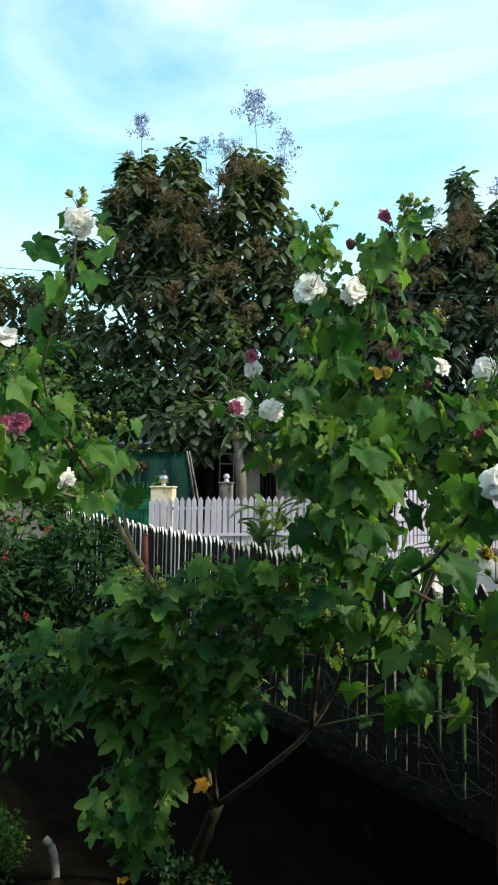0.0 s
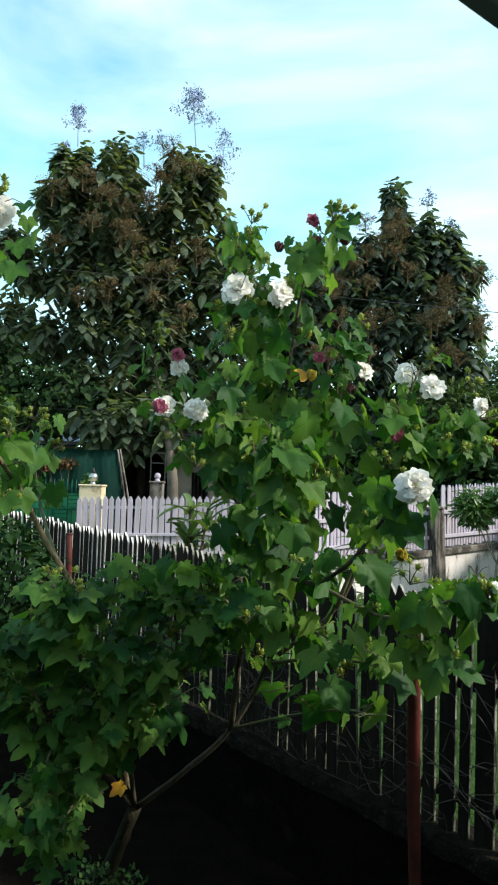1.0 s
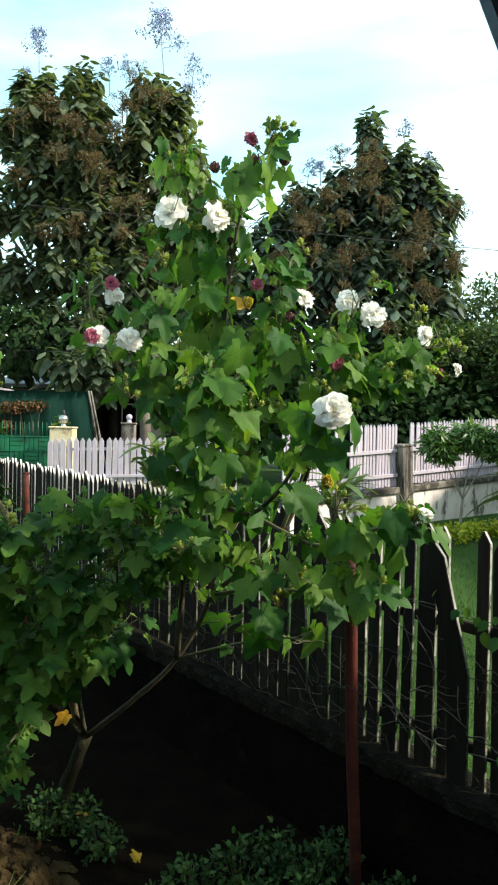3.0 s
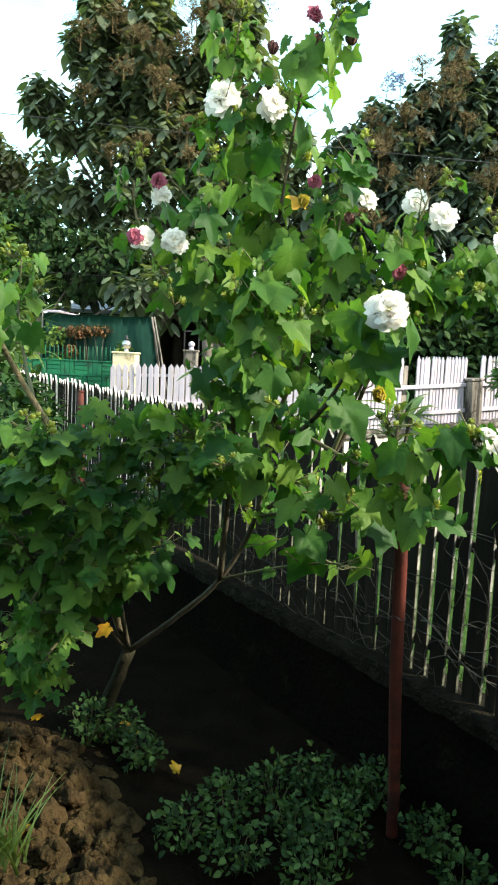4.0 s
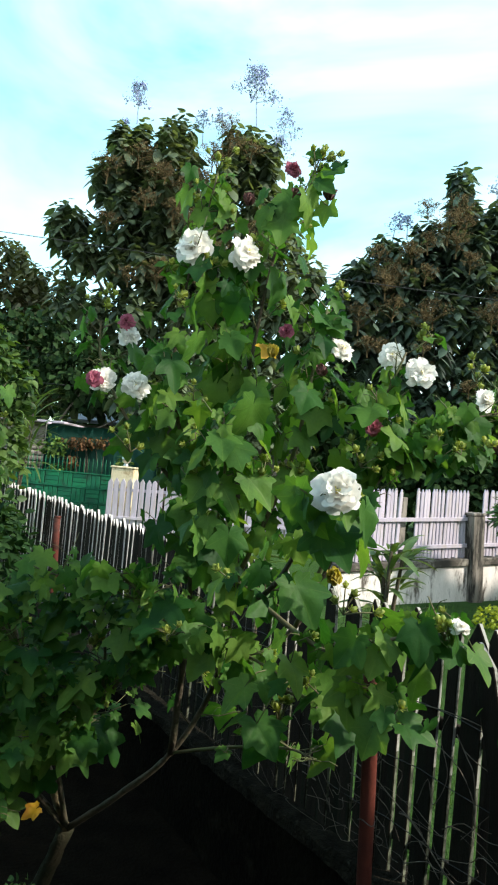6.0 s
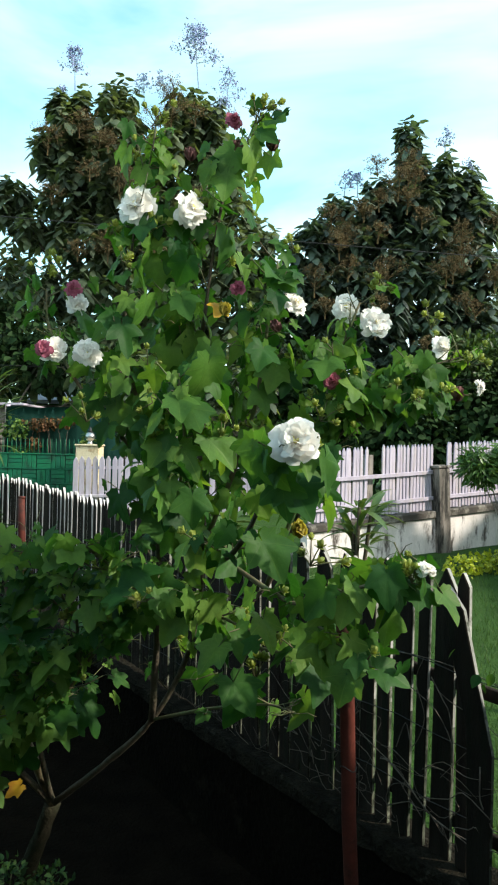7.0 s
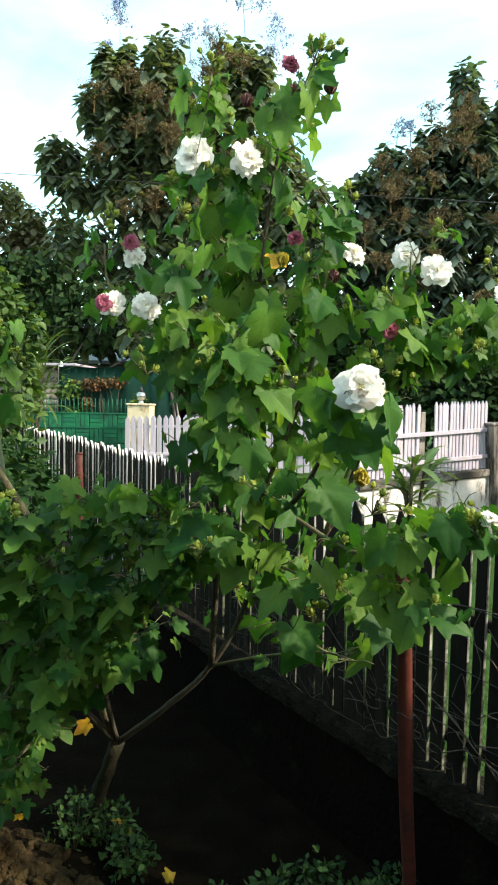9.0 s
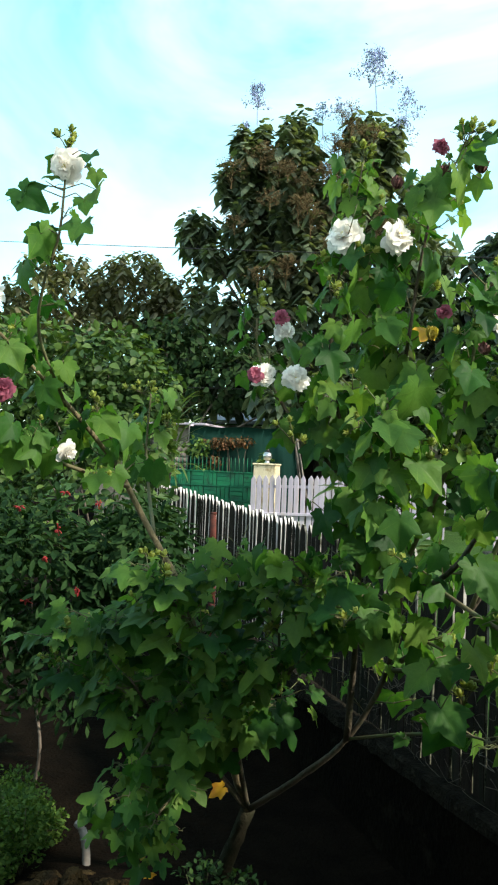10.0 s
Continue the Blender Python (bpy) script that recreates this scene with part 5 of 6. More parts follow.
# ---- hibiscus shrub ----
def hib_leaf_mesh(seed, material, name="leaf", deep=False):
    """A palmate, pointed-lobed blade in the x-y plane, stalk at the origin, tip along y, length about 1."""
    rng = random.Random(seed)
    lobes = [(-116, 0.50), (-54, 0.84), (0, 1.08), (54, 0.84), (116, 0.50)] if deep else [(-118, 0.56), (-55, 0.84), (0, 1.08), (55, 0.84), (118, 0.56)]
    cut = rng.uniform(0.62, 0.76) if deep else rng.uniform(0.80, 0.92)
    ring = [(-168, 0.26), (-146, 0.44)]
    for i, (a, r) in enumerate(lobes):
        r *= rng.uniform(0.90, 1.08)
        a += rng.uniform(-4, 4)
        ring += [(a - 15, r * 0.77), (a - 6, r * 0.91), (a, r), (a + 6, r * 0.91), (a + 15, r * 0.77)]
        if i < 4:
            b, q = lobes[i + 1]
            ring.append(((a + b) / 2, min(r, q) * cut * (1.12 if i in (0, 3) else 1)))
    ring += [(146, 0.44), (168, 0.26)]
    fold, bend, twist, ph = rng.uniform(0.1, 0.6), rng.uniform(0.15, 0.75), rng.uniform(-0.35, 0.35), rng.uniform(0, 6)

    def at_place(a, r):
        x, y = r * math.sin(math.radians(a)), r * math.cos(math.radians(a))
        z = fold * abs(x) * 0.5 - bend * max(0, y) ** 2 * 0.55 - 0.25 * x * x + twist * x * y + 0.05 * math.sin(6 * x + 4 * y + ph)
        return (x, y, z)

    n = len(ring)
    verts = [(0, 0, 0)] + [at_place(a, r * 0.52) for a, r in ring] + [at_place(a, r) for a, r in ring]
    faces = []
    for i in range(n - 1):
        faces.append((0, 2 + i, 1 + i))
        faces.append((1 + i, 2 + i, n + 2 + i, n + 1 + i))
    me = bpy.data.meshes.new(name)
    me.from_pydata(verts, [], faces)
    me.materials.append(material)
    me.polygons.foreach_set("use_smooth", [True] * len(me.polygons))
    return me


BLADES = [hib_leaf_mesh(100 + i, M_LEAF) for i in range(14)]
CUT_BLADES = [hib_leaf_mesh(130 + i, M_LEAF, deep=True) for i in range(10)]
YELLOW = [hib_leaf_mesh(200 + i, M_LEAF_Y, "yellow_leaf") for i in range(2)]


def leaf_pose(p, out, size, rng, flat=False):
    """A blade hanging from p, tip out and down, face to the light; flat ones lie in layers."""
    side = Vector((out.x, out.y, 0))
    if flat:
        tip = side * rng.uniform(0.4, 0.9) + Vector((rng.gauss(0, 0.3), rng.gauss(0, 0.3) - 0.45, -rng.uniform(0.1, 0.75)))
        face = Vector((rng.gauss(0, 0.3), rng.gauss(0, 0.3) - 0.28, 1.0))
    else:
        tip = side * rng.uniform(0.1, 0.7) + Vector((rng.gauss(0, 0.34), rng.gauss(0, 0.34), -rng.uniform(0.3, 1.2)))
        face = side * 0.8 + Vector((rng.gauss(0.1, 0.5), rng.gauss(0, 0.5) - 0.25, rng.uniform(0.1, 0.9)))
    tip.normalize()
    x = tip.cross(face).normalized()
    z = x.cross(tip)
    return Matrix.Translation(p) @ Matrix((x, tip, z)).transposed().to_4x4() @ Matrix.Diagonal((size, size, size, 1))


def petal_grid(bm, c, d, side, nrm, ln, w, cup, ruffle, rng, nu=4, nv=4):
    """One ruffled petal: a small curved sheet."""
    g = []
    ph = rng.uniform(0, 6)
    for i in range(nu + 1):
        u = i / nu
        row = []
        for j in range(nv + 1):
            v = j / nv * 2 - 1
            ww = w * (0.25 + 0.95 * math.sin(math.pi * min(1.0, 0.12 + 0.62 * u)))
            edge = ruffle * ln * u * (math.sin(ph + v * 5.5) * (0.4 + 0.6 * abs(v)) + 0.35 * math.sin(ph * 2 + v * 13))
            frill = 1 + 0.10 * math.sin(ph * 3 + v * 9) * u
            row.append(bm.verts.new(c + d * (u * ln * frill * (1 - 0.10 * v * v)) + side * (v * ww) + nrm * (cup * ln * u * u + edge - 0.10 * ln * v * v)))
        g.append(row)
    for i in range(nu):
        for j in range(nv):
            bm.faces.new((g[i][j], g[i][j + 1], g[i + 1][j + 1], g[i + 1][j]))


def flower(parent, c, facing, size, seed, material, label, heart=True, name="flower"):
    """A double ruffled blossom, size across, that faces along facing."""
    rng = random.Random(seed)
    c, f = Vector(c), Vector(facing).normalized()
    a = f.cross(Vector((0, 0, 1))).normalized()
    b = a.cross(f)
    bm = bmesh.new()
    for ring, (n, ln, tilt, w) in enumerate(((5, 0.56, 0.05, 0.40), (5, 0.48, 0.40, 0.33), (5, 0.36, 0.85, 0.24), (4, 0.25, 1.2, 0.16))):
        for k in range(n):
            t = k * math.tau / n + ring * 0.5 + rng.uniform(-0.25, 0.25)
            out = a * math.cos(t) + b * math.sin(t)
            tl = tilt + rng.uniform(-0.42, 0.42)
            d = (out * math.cos(tl) + f * math.sin(tl)).normalized()
            nr = (f * math.cos(tl) - out * math.sin(tl)).normalized()
            side = d.cross(nr)
            petal_grid(bm, c + f * size * 0.04 * ring, d, side, nr, ln * size * rng.uniform(0.75, 1.12), w * size * rng.uniform(0.75, 1.2), rng.uniform(-0.45, 0.2), 0.12, rng, 5, 8)
    ob = part(name, bm, material, parent, label)
    if heart:
        bm = bmesh.new()
        for _ in range(9):
            ball(bm, c + f * size * 0.20 + (a * rng.uniform(-1, 1) + b * rng.uniform(-1, 1)) * size * 0.07, size * 0.035, 1, rough=0.2, rng=rng)
        part("flower_heart", bm, M_HEART, ob, "pale yellow centre")
    bm = bmesh.new()
    for k in range(5):
        t = k * math.tau / 5
        out = a * math.cos(t) + b * math.sin(t)
        d = (out * 0.75 + f * 0.15).normalized()
        petal_grid(bm, c - f * size * 0.06, d, d.cross(f).normalized(), f, size * 0.24, size * 0.07, 0.2, 0.02, rng)
    part("calyx", bm, M_BUD, ob, "green calyx")
    return ob


def bud_meshes():
    out = []
    for s in range(3):
        rng = random.Random(300 + s)
        bm = bmesh.new()
        ball(bm, (0, 0, 0.5), 0.40, 2, (1, 1, 1.25), 0.02, rng)
        for v in bm.verts:
            if v.co.z > 0.6:
                v.co.z += (v.co.z - 0.6) * 0.7
        for k in range(5):
            t = k * math.tau / 5 + rng.uniform(-0.2, 0.2)
            o = Vector((math.cos(t), math.sin(t), 0))
            petal_grid(bm, Vector((0, 0, 0.08)) + o * 0.1, (o * 0.55 + Vector((0, 0, 1))).normalized(), Vector((-o.y, o.x, 0)), (Vector((0, 0, 0.4)) - o).normalized(), 0.95, 0.22, 0.25 * rng.uniform(-0.6, 1), 0.02, rng, 3, 2)
        for k in range(6):
            t = k * math.tau / 6 + 0.3
            o = Vector((math.cos(t), math.sin(t), 0))
            petal_grid(bm, Vector((0, 0, 0.0)), (o + Vector((0, 0, rng.uniform(-0.1, 0.5)))).normalized(), Vector((-o.y, o.x, 0)), Vector((0, 0, 1)), rng.uniform(0.6, 0.95), 0.07, 0.1, 0.02, rng, 2, 2)
        me = bpy.data.meshes.new("bud")
        bm.to_mesh(me)
        bm.free()
        me.materials.append(M_BUD)
        me.polygons.foreach_set("use_smooth", [True] * len(me.polygons))
        out.append(me)
    return out


BUDS = bud_meshes()


def wilted(parent, c, size, seed, material, label):
    """A closed or spent blossom: petals rolled inwards into a ruffled knob."""
    rng = random.Random(seed)
    bm = bmesh.new()
    c = Vector(c)
    ax = Vector((rng.uniform(-0.5, 0.5), rng.uniform(-0.9, -0.1), 0.7)).normalized()
    a = ax.cross(Vector((0.3, 0.2, 1))).normalized()
    b = ax.cross(a)
    for ring, (n, tilt, ln) in enumerate(((6, 0.7, 0.75), (6, 1.05, 0.8), (5, 1.35, 0.75))):
        for k in range(n):
            t = k * math.tau / n + ring * 0.5 + rng.uniform(-0.3, 0.3)
            o = a * math.cos(t) + b * math.sin(t)
            d = (o * math.cos(tilt) + ax * math.sin(tilt)).normalized()
            nr = (ax * math.cos(tilt) - o * math.sin(tilt)).normalized()
            petal_grid(bm, c - ax * size * 0.35, d, d.cross(nr), nr, size * ln * rng.uniform(0.8, 1.15), size * 0.26, 0.45, 0.16, rng)
    return part("wilted_flower", bm, material, parent, label)


# limbs of the shrub: places along each, radius at foot and end, twigs per metre, length of the twigs, blade size, bare share
FORK = (-0.945, 3.22, 0.63)
BRANCHES = []
# trunk and main limbs
BRANCHES += [
    ("trunk", [(-1.18, 3.36, 0.0), (-1.06, 3.30, 0.32), FORK], 0.045, 0.036, 0, 0, 0.1, 0),
    ("limb", [FORK, (-1.05, 3.06, 1.05), (-1.10, 2.90, 1.4), (-1.16, 2.74, 1.74), (-1.34, 2.72, 2.04), (-1.44, 2.64, 2.26), (-1.53, 2.45, 2.46), (-1.63, 2.25, 2.64), (-1.72, 2.1, 2.78)], 0.021, 0.006, 9, 0.28, 0.135, 0.60),
]
# the outer shoot with the cream flower, the tall stem, the right arm
BRANCHES += [
    ("limb", [(-1.56, 2.40, 2.50), (-1.57, 2.2, 2.74), (-1.49, 2.08, 2.91), (-1.41, 2.03, 3.06), (-1.385, 2.01, 3.24), (-1.375, 2.0, 3.35)], 0.007, 0.003, 7, 0.12, 0.09, 0.25),
    ("limb", [FORK, (-0.70, 3.10, 0.86), (-0.46, 3.0, 1.12), (-0.30, 2.95, 1.45), (-0.24, 2.82, 1.9), (-0.27, 2.72, 2.5), (-0.24, 2.70, 2.9), (-0.19, 2.68, 3.25), (-0.13, 2.66, 3.42)], 0.019, 0.005, 13, 0.30, 0.125, 0.30),
    ("limb", [(-0.30, 2.95, 1.45), (0.02, 2.82, 1.75), (0.18, 2.77, 2.15), (0.36, 2.74, 2.46), (0.58, 2.80, 2.62), (0.80, 2.86, 2.70)], 0.012, 0.003, 22, 0.24, 0.095, 0.45),
]
# right arm and the middle shoots
BRANCHES += [
    ("limb", [(0.34, 2.74, 2.42), (0.58, 2.78, 2.50), (0.78, 2.84, 2.54)], 0.006, 0.003, 24, 0.20, 0.09, 0.1),
    ("limb", [(0.02, 2.82, 1.75), (0.16, 2.70, 2.2), (0.25, 2.64, 2.6), (0.34, 2.60, 2.86)], 0.011, 0.004, 17, 0.20, 0.10, 0.2),
    ("limb", [(-0.46, 3.0, 1.12), (-0.42, 2.82, 1.7), (-0.43, 2.70, 2.2), (-0.54, 2.62, 2.7), (-0.50, 2.58, 3.22)], 0.016, 0.004, 15, 0.28, 0.12, 0.2),
    ("limb", [(-0.50, 2.60, 3.1), (-0.47, 2.60, 3.32), (-0.44, 2.60, 3.50)], 0.005, 0.003, 28, 0.15, 0.09, 0.1),
    ("limb", [(-0.24, 2.82, 1.9), (-0.06, 2.70, 2.4), (0.0, 2.66, 2.8), (0.03, 2.64, 3.02)], 0.011, 0.004, 17, 0.2, 0.105, 0.1),
]
# upper shoots
BRANCHES += [
    ("limb", [(-0.14, 2.67, 3.36), (-0.09, 2.65, 3.50), (-0.05, 2.64, 3.60)], 0.004, 0.002, 16, 0.13, 0.09, 0.0),
    ("limb", [(-0.27, 2.72, 2.5), (-0.36, 2.66, 2.85), (-0.36, 2.64, 3.1), (-0.33, 2.62, 3.22)], 0.009, 0.004, 16, 0.2, 0.105, 0.1),
    ("limb", [(-0.43, 2.70, 2.2), (-0.70, 2.66, 2.5), (-0.84, 2.66, 2.74), (-0.86, 2.66, 2.9)], 0.009, 0.004, 18, 0.18, 0.10, 0.1),
    ("limb", [(-0.24, 2.82, 1.9), (-0.14, 2.4, 1.92), (-0.06, 2.0, 2.05), (0.02, 1.72, 2.25), (0.06, 1.62, 2.31)], 0.012, 0.004, 10, 0.16, 0.10, 0.2),
    ("limb", [(-0.14, 2.4, 1.92), (0.10, 2.1, 1.84), (0.28, 1.98, 1.92), (0.42, 1.92, 1.99)], 0.009, 0.004, 13, 0.13, 0.095, 0.2),
]
# arms towards the path
BRANCHES += [
    ("limb", [(-0.30, 2.95, 1.45), (-0.10, 2.65, 1.55), (0.08, 2.4, 1.6), (0.18, 2.25, 1.62)], 0.010, 0.004, 11, 0.20, 0.13, 0.2),
    ("limb", [(-0.42, 2.82, 1.7), (-0.44, 2.5, 1.75), (-0.36, 2.3, 1.8)], 0.009, 0.004, 16, 0.24, 0.13, 0.2),
    ("limb", [FORK, (-1.10, 3.02, 0.92), (-1.25, 2.80, 1.15), (-1.35, 2.66, 1.38)], 0.016, 0.004, 24, 0.34, 0.13, 0.35),
    ("limb", [FORK, (-0.95, 3.0, 1.0), (-0.90, 2.75, 1.3), (-0.82, 2.62, 1.5)], 0.014, 0.004, 22, 0.32, 0.13, 0.35),
    ("limb", [(-1.05, 3.06, 1.05), (-1.20, 2.90, 1.45), (-1.34, 2.86, 1.62)], 0.010, 0.004, 24, 0.32, 0.13, 0.1),
]
# low left growth
BRANCHES += [
    ("limb", [(-0.95, 3.0, 1.0), (-0.75, 2.86, 1.35), (-0.56, 2.76, 1.60), (-0.46, 2.7, 1.72)], 0.010, 0.004, 22, 0.3, 0.13, 0.1),
    ("limb", [(-1.45, 2.83, 1.22), (-1.58, 2.82, 1.34), (-1.68, 2.8, 1.40)], 0.008, 0.004, 24, 0.3, 0.125, 0.1),
    ("limb", [(0.10, 2.10, 1.84), (0.22, 2.04, 1.74), (0.34, 2.0, 1.68)], 0.006, 0.003, 22, 0.12, 0.11, 0.2),
    ("limb", [(-1.25, 2.80, 1.15), (-1.45, 2.83, 1.22), (-1.62, 2.90, 1.28)], 0.010, 0.004, 26, 0.32, 0.125, 0.1),
    ("limb", [(-1.10, 3.02, 0.92), (-1.12, 2.72, 0.92), (-1.18, 2.52, 0.86)], 0.009, 0.004, 22, 0.24, 0.12, 0.3),
]
# low right growth
BRANCHES += [
    ("limb", [(-1.40, 2.68, 2.18), (-1.60, 2.42, 2.28), (-1.76, 2.15, 2.40), (-1.90, 1.95, 2.62)], 0.010, 0.004, 15, 0.28, 0.125, 0.2),
    ("limb", [(-1.30, 2.74, 1.98), (-1.42, 2.95, 2.15), (-1.5, 3.08, 2.35), (-1.48, 3.06, 2.62)], 0.010, 0.004, 12, 0.2, 0.10, 0.4),
    ("limb", [(-0.75, 2.86, 1.35), (-0.72, 2.70, 1.62), (-0.74, 2.60, 1.80)], 0.008, 0.004, 26, 0.3, 0.13, 0.1),
    ("limb", [(-0.90, 2.75, 1.3), (-1.06, 2.68, 1.58), (-1.14, 2.64, 1.78)], 0.008, 0.004, 26, 0.3, 0.13, 0.1),
    ("limb", [(-0.44, 2.5, 1.75), (-0.20, 2.40, 1.74), (0.0, 2.30, 1.68)], 0.007, 0.004, 16, 0.22, 0.13, 0.1),
]
# left crown
BRANCHES += [
    ("limb", [(-1.25, 2.80, 1.15), (-1.28, 2.62, 1.02), (-1.27, 2.52, 0.82)], 0.007, 0.004, 26, 0.22, 0.125, 0.1),
    ("limb", [(-1.10, 3.02, 0.92), (-1.18, 2.75, 0.86), (-1.21, 2.60, 0.72)], 0.007, 0.004, 24, 0.2, 0.12, 0.2),
    ("limb", [(-0.72, 2.70, 1.62), (-0.82, 2.62, 1.82), (-0.92, 2.58, 1.94)], 0.007, 0.004, 22, 0.24, 0.12, 0.1),
    ("limb", [(-0.44, 2.5, 1.75), (-0.55, 2.46, 1.88), (-0.66, 2.44, 1.97)], 0.007, 0.004, 22, 0.22, 0.12, 0.1),
    ("limb", [(-1.06, 2.68, 1.58), (-1.18, 2.60, 1.76), (-1.26, 2.56, 1.86)], 0.007, 0.004, 22, 0.24, 0.12, 0.1),
]
# filling shoots
BRANCHES += [
    ("limb", [(-1.30, 2.90, 1.52), (-1.50, 2.74, 1.56), (-1.68, 2.60, 1.52)], 0.007, 0.004, 22, 0.3, 0.13, 0.1),
    ("limb", [(-0.46, 3.0, 1.12), (-0.20, 2.80, 1.25), (0.02, 2.62, 1.34), (0.12, 2.5, 1.36)], 0.008, 0.004, 11, 0.24, 0.135, 0.3),
    ("limb", [(-0.24, 2.82, 1.9), (-0.30, 2.5, 2.1), (-0.28, 2.35, 2.35), (-0.30, 2.32, 2.55)], 0.008, 0.004, 18, 0.22, 0.12, 0.2),
]


BLOSSOMS = [Vector(c) for c in ((0.06, 1.50, 2.35), (-0.50, 2.47, 3.22), (-0.27, 2.48, 3.2), (0.29, 2.55, 2.88), (0.39, 2.5, 2.8), (0.73, 2.76, 2.75), (-0.67, 2.53, 2.68),
                                (-0.83, 2.57, 2.69), (-1.37, 1.92, 3.28), (0.88, 2.78, 2.62), (-0.78, 2.6, 2.87), (-0.157, 2.58, 3.58))]


# blades round the two highest shoots
TOP_BLADES = [(0.002, 2.60, 3.54, 0.085), (-0.003, 2.60, 3.40, 0.09), (-0.07, 2.62, 3.62, 0.05), (0.03, 2.60, 3.57, 0.06), (-0.18, 2.60, 3.37, 0.08),
              (-1.25, 1.98, 3.19, 0.085), (-1.30, 1.98, 3.08, 0.095), (-1.53, 1.98, 3.20, 0.105), (-1.45, 1.98, 3.05, 0.11), (-1.28, 1.98, 3.31, 0.06)]
FRONT_BLADES = [(0.21, 2.05, 1.86, 0.105), (0.30, 2.03, 1.76, 0.11), (0.36, 2.00, 1.83, 0.085), (0.17, 2.07, 1.75, 0.11), (0.43, 1.96, 1.93, 0.095), (0.50, 1.96, 1.91, 0.085), (-0.14, 2.25, 1.66, 0.10), (-0.09, 2.24, 1.55, 0.115), (0.0, 2.22, 1.76, 0.10),
                (0.08, 2.20, 1.88, 0.10), (-0.28, 2.30, 2.30, 0.11), (-0.24, 2.28, 2.14, 0.10), (-0.12, 2.26, 2.11, 0.095), (-0.35, 2.30, 2.15, 0.10), (0.07, 2.0, 2.26, 0.10), (-0.30, 2.48, 2.97, 0.10), (-0.44, 2.48, 2.83, 0.105), (-0.02, 2.48, 2.66, 0.10),
                (-1.32, 2.03, 3.18, 0.07), (-1.31, 2.03, 3.07, 0.075), (-1.55, 2.03, 3.22, 0.095), (-1.48, 2.05, 3.08, 0.10), (-1.28, 2.03, 3.27, 0.055), (-1.44, 2.03, 3.27, 0.06)]


def hibiscus():
    rng = random.Random(77)
    ob = thing("hibiscus_shrub", (-1.18, 3.36, 0.0), "tall cotton rose hibiscus with lobed leaves and white double flowers", "shrub")
    spots, sprigs = [], []
    for name, pts, r0, r1, dens, reach, size, bare in BRANCHES:
        P = curve_pts(pts, 6)
        bm = bmesh.new()
        tube(bm, P, r0 * (0.8 if r0 == 0.019 else 1), r1, 8, 0.13, rng)
        part(name, bm, M_TRUNK if name == "trunk" else M_LIMB if 0.0205 < r0 < 0.022 else M_STEM if r0 > 0.011 else M_TWIG, ob)
        if not dens:
            continue
        length = sum((b - a).length for a, b in zip(P, P[1:])) * (1 - bare)
        n = max(3, int(dens * 1.35 * length))
        tw = bmesh.new()
        a = rng.uniform(0, 6.28)
        for i in range(n):
            t = bare + (1 - bare) * (i + rng.uniform(0.1, 0.9)) / n
            k = min(len(P) - 2, int(t * (len(P) - 1)))
            base = P[k].lerp(P[k + 1], t * (len(P) - 1) - k)
            grow = (P[k + 1] - P[k]).normalized()
            a += 2.4 + rng.uniform(-0.5, 0.5)
            out = (Vector((math.cos(a), math.sin(a), rng.uniform(-0.1, 0.5))) + grow * rng.uniform(0.1, 0.8)).normalized()
            ln = reach * rng.uniform(0.4, 1.0) * (1.15 - 0.5 * t)
            end = base + out * ln + Vector((0, 0, ln * rng.uniform(-0.1, 0.25)))
            mid = base.lerp(end, 0.5) + Vector((0, 0, -ln * 0.06))
            tube(tw, [base, mid, end], 0.0032, 0.0018, 4)
            m = 3 + int(ln * 12)
            for q in range(m):
                u = (q + rng.uniform(0.4, 1.0)) / m
                b = a + q * 2.4
                o = (Vector((math.cos(b), math.sin(b), rng.uniform(-0.3, 0.3))) + out * 0.5).normalized()
                sz = size * (1.12 - 0.55 * u * u) * rng.choice((0.4, 0.6, 0.8, 1.0, 1.2)) * (1.10 - 0.2 * t)
                p0 = base.lerp(mid, u * 2) if u < 0.5 else mid.lerp(end, u * 2 - 1)
                p1 = p0 + o * sz * rng.uniform(0.35, 0.9)
                tube(tw, [p0, p0.lerp(p1, 0.5) + Vector((0, 0, sz * 0.1)), p1], 0.0016, 0.0012, 3)
                low = p1.z < 1.95 and p1.x < -0.4
                spots.append((p1, o, sz * (0.76 if low else 0.92)))
                if low and rng.random() < 0.3:
                    spots.append((p1 + Vector((rng.gauss(0, 0.05), rng.gauss(0, 0.05), rng.gauss(0, 0.04))), o, sz * 0.5))
            if rng.random() < (0.24 if end.z > 1.5 else 0.1):
                sprigs.append(end)
        part("twig", tw, M_TWIG, ob)["kind"] = "stuff"
    # the blades nearest to the open side are single, the rest lie in one part
    spots.sort(key=lambda s: s[0].y - 0.25 * s[0].z)
    rest_v, rest_f = [], []

    def clear(p):
        """Openings in the foliage: under the fork, beside the upper limbs, round the blossoms."""
        if p.x > -1.10 and p.z < 1.0 or -1.30 < p.x < -0.64 and 2.04 - 0.12 * max(0, -0.7 - p.x) < p.z < 2.40 or -0.28 < p.x < -0.18 and 2.94 < p.z < 3.16:
            return True
        if 0.36 < p.x and 1.98 < p.z < 2.42 and p.y > 2.4 or 0.26 < p.x and 2.02 < p.z < 2.36:
            return True
        return any((p - c).length < 0.12 for c in BLOSSOMS)

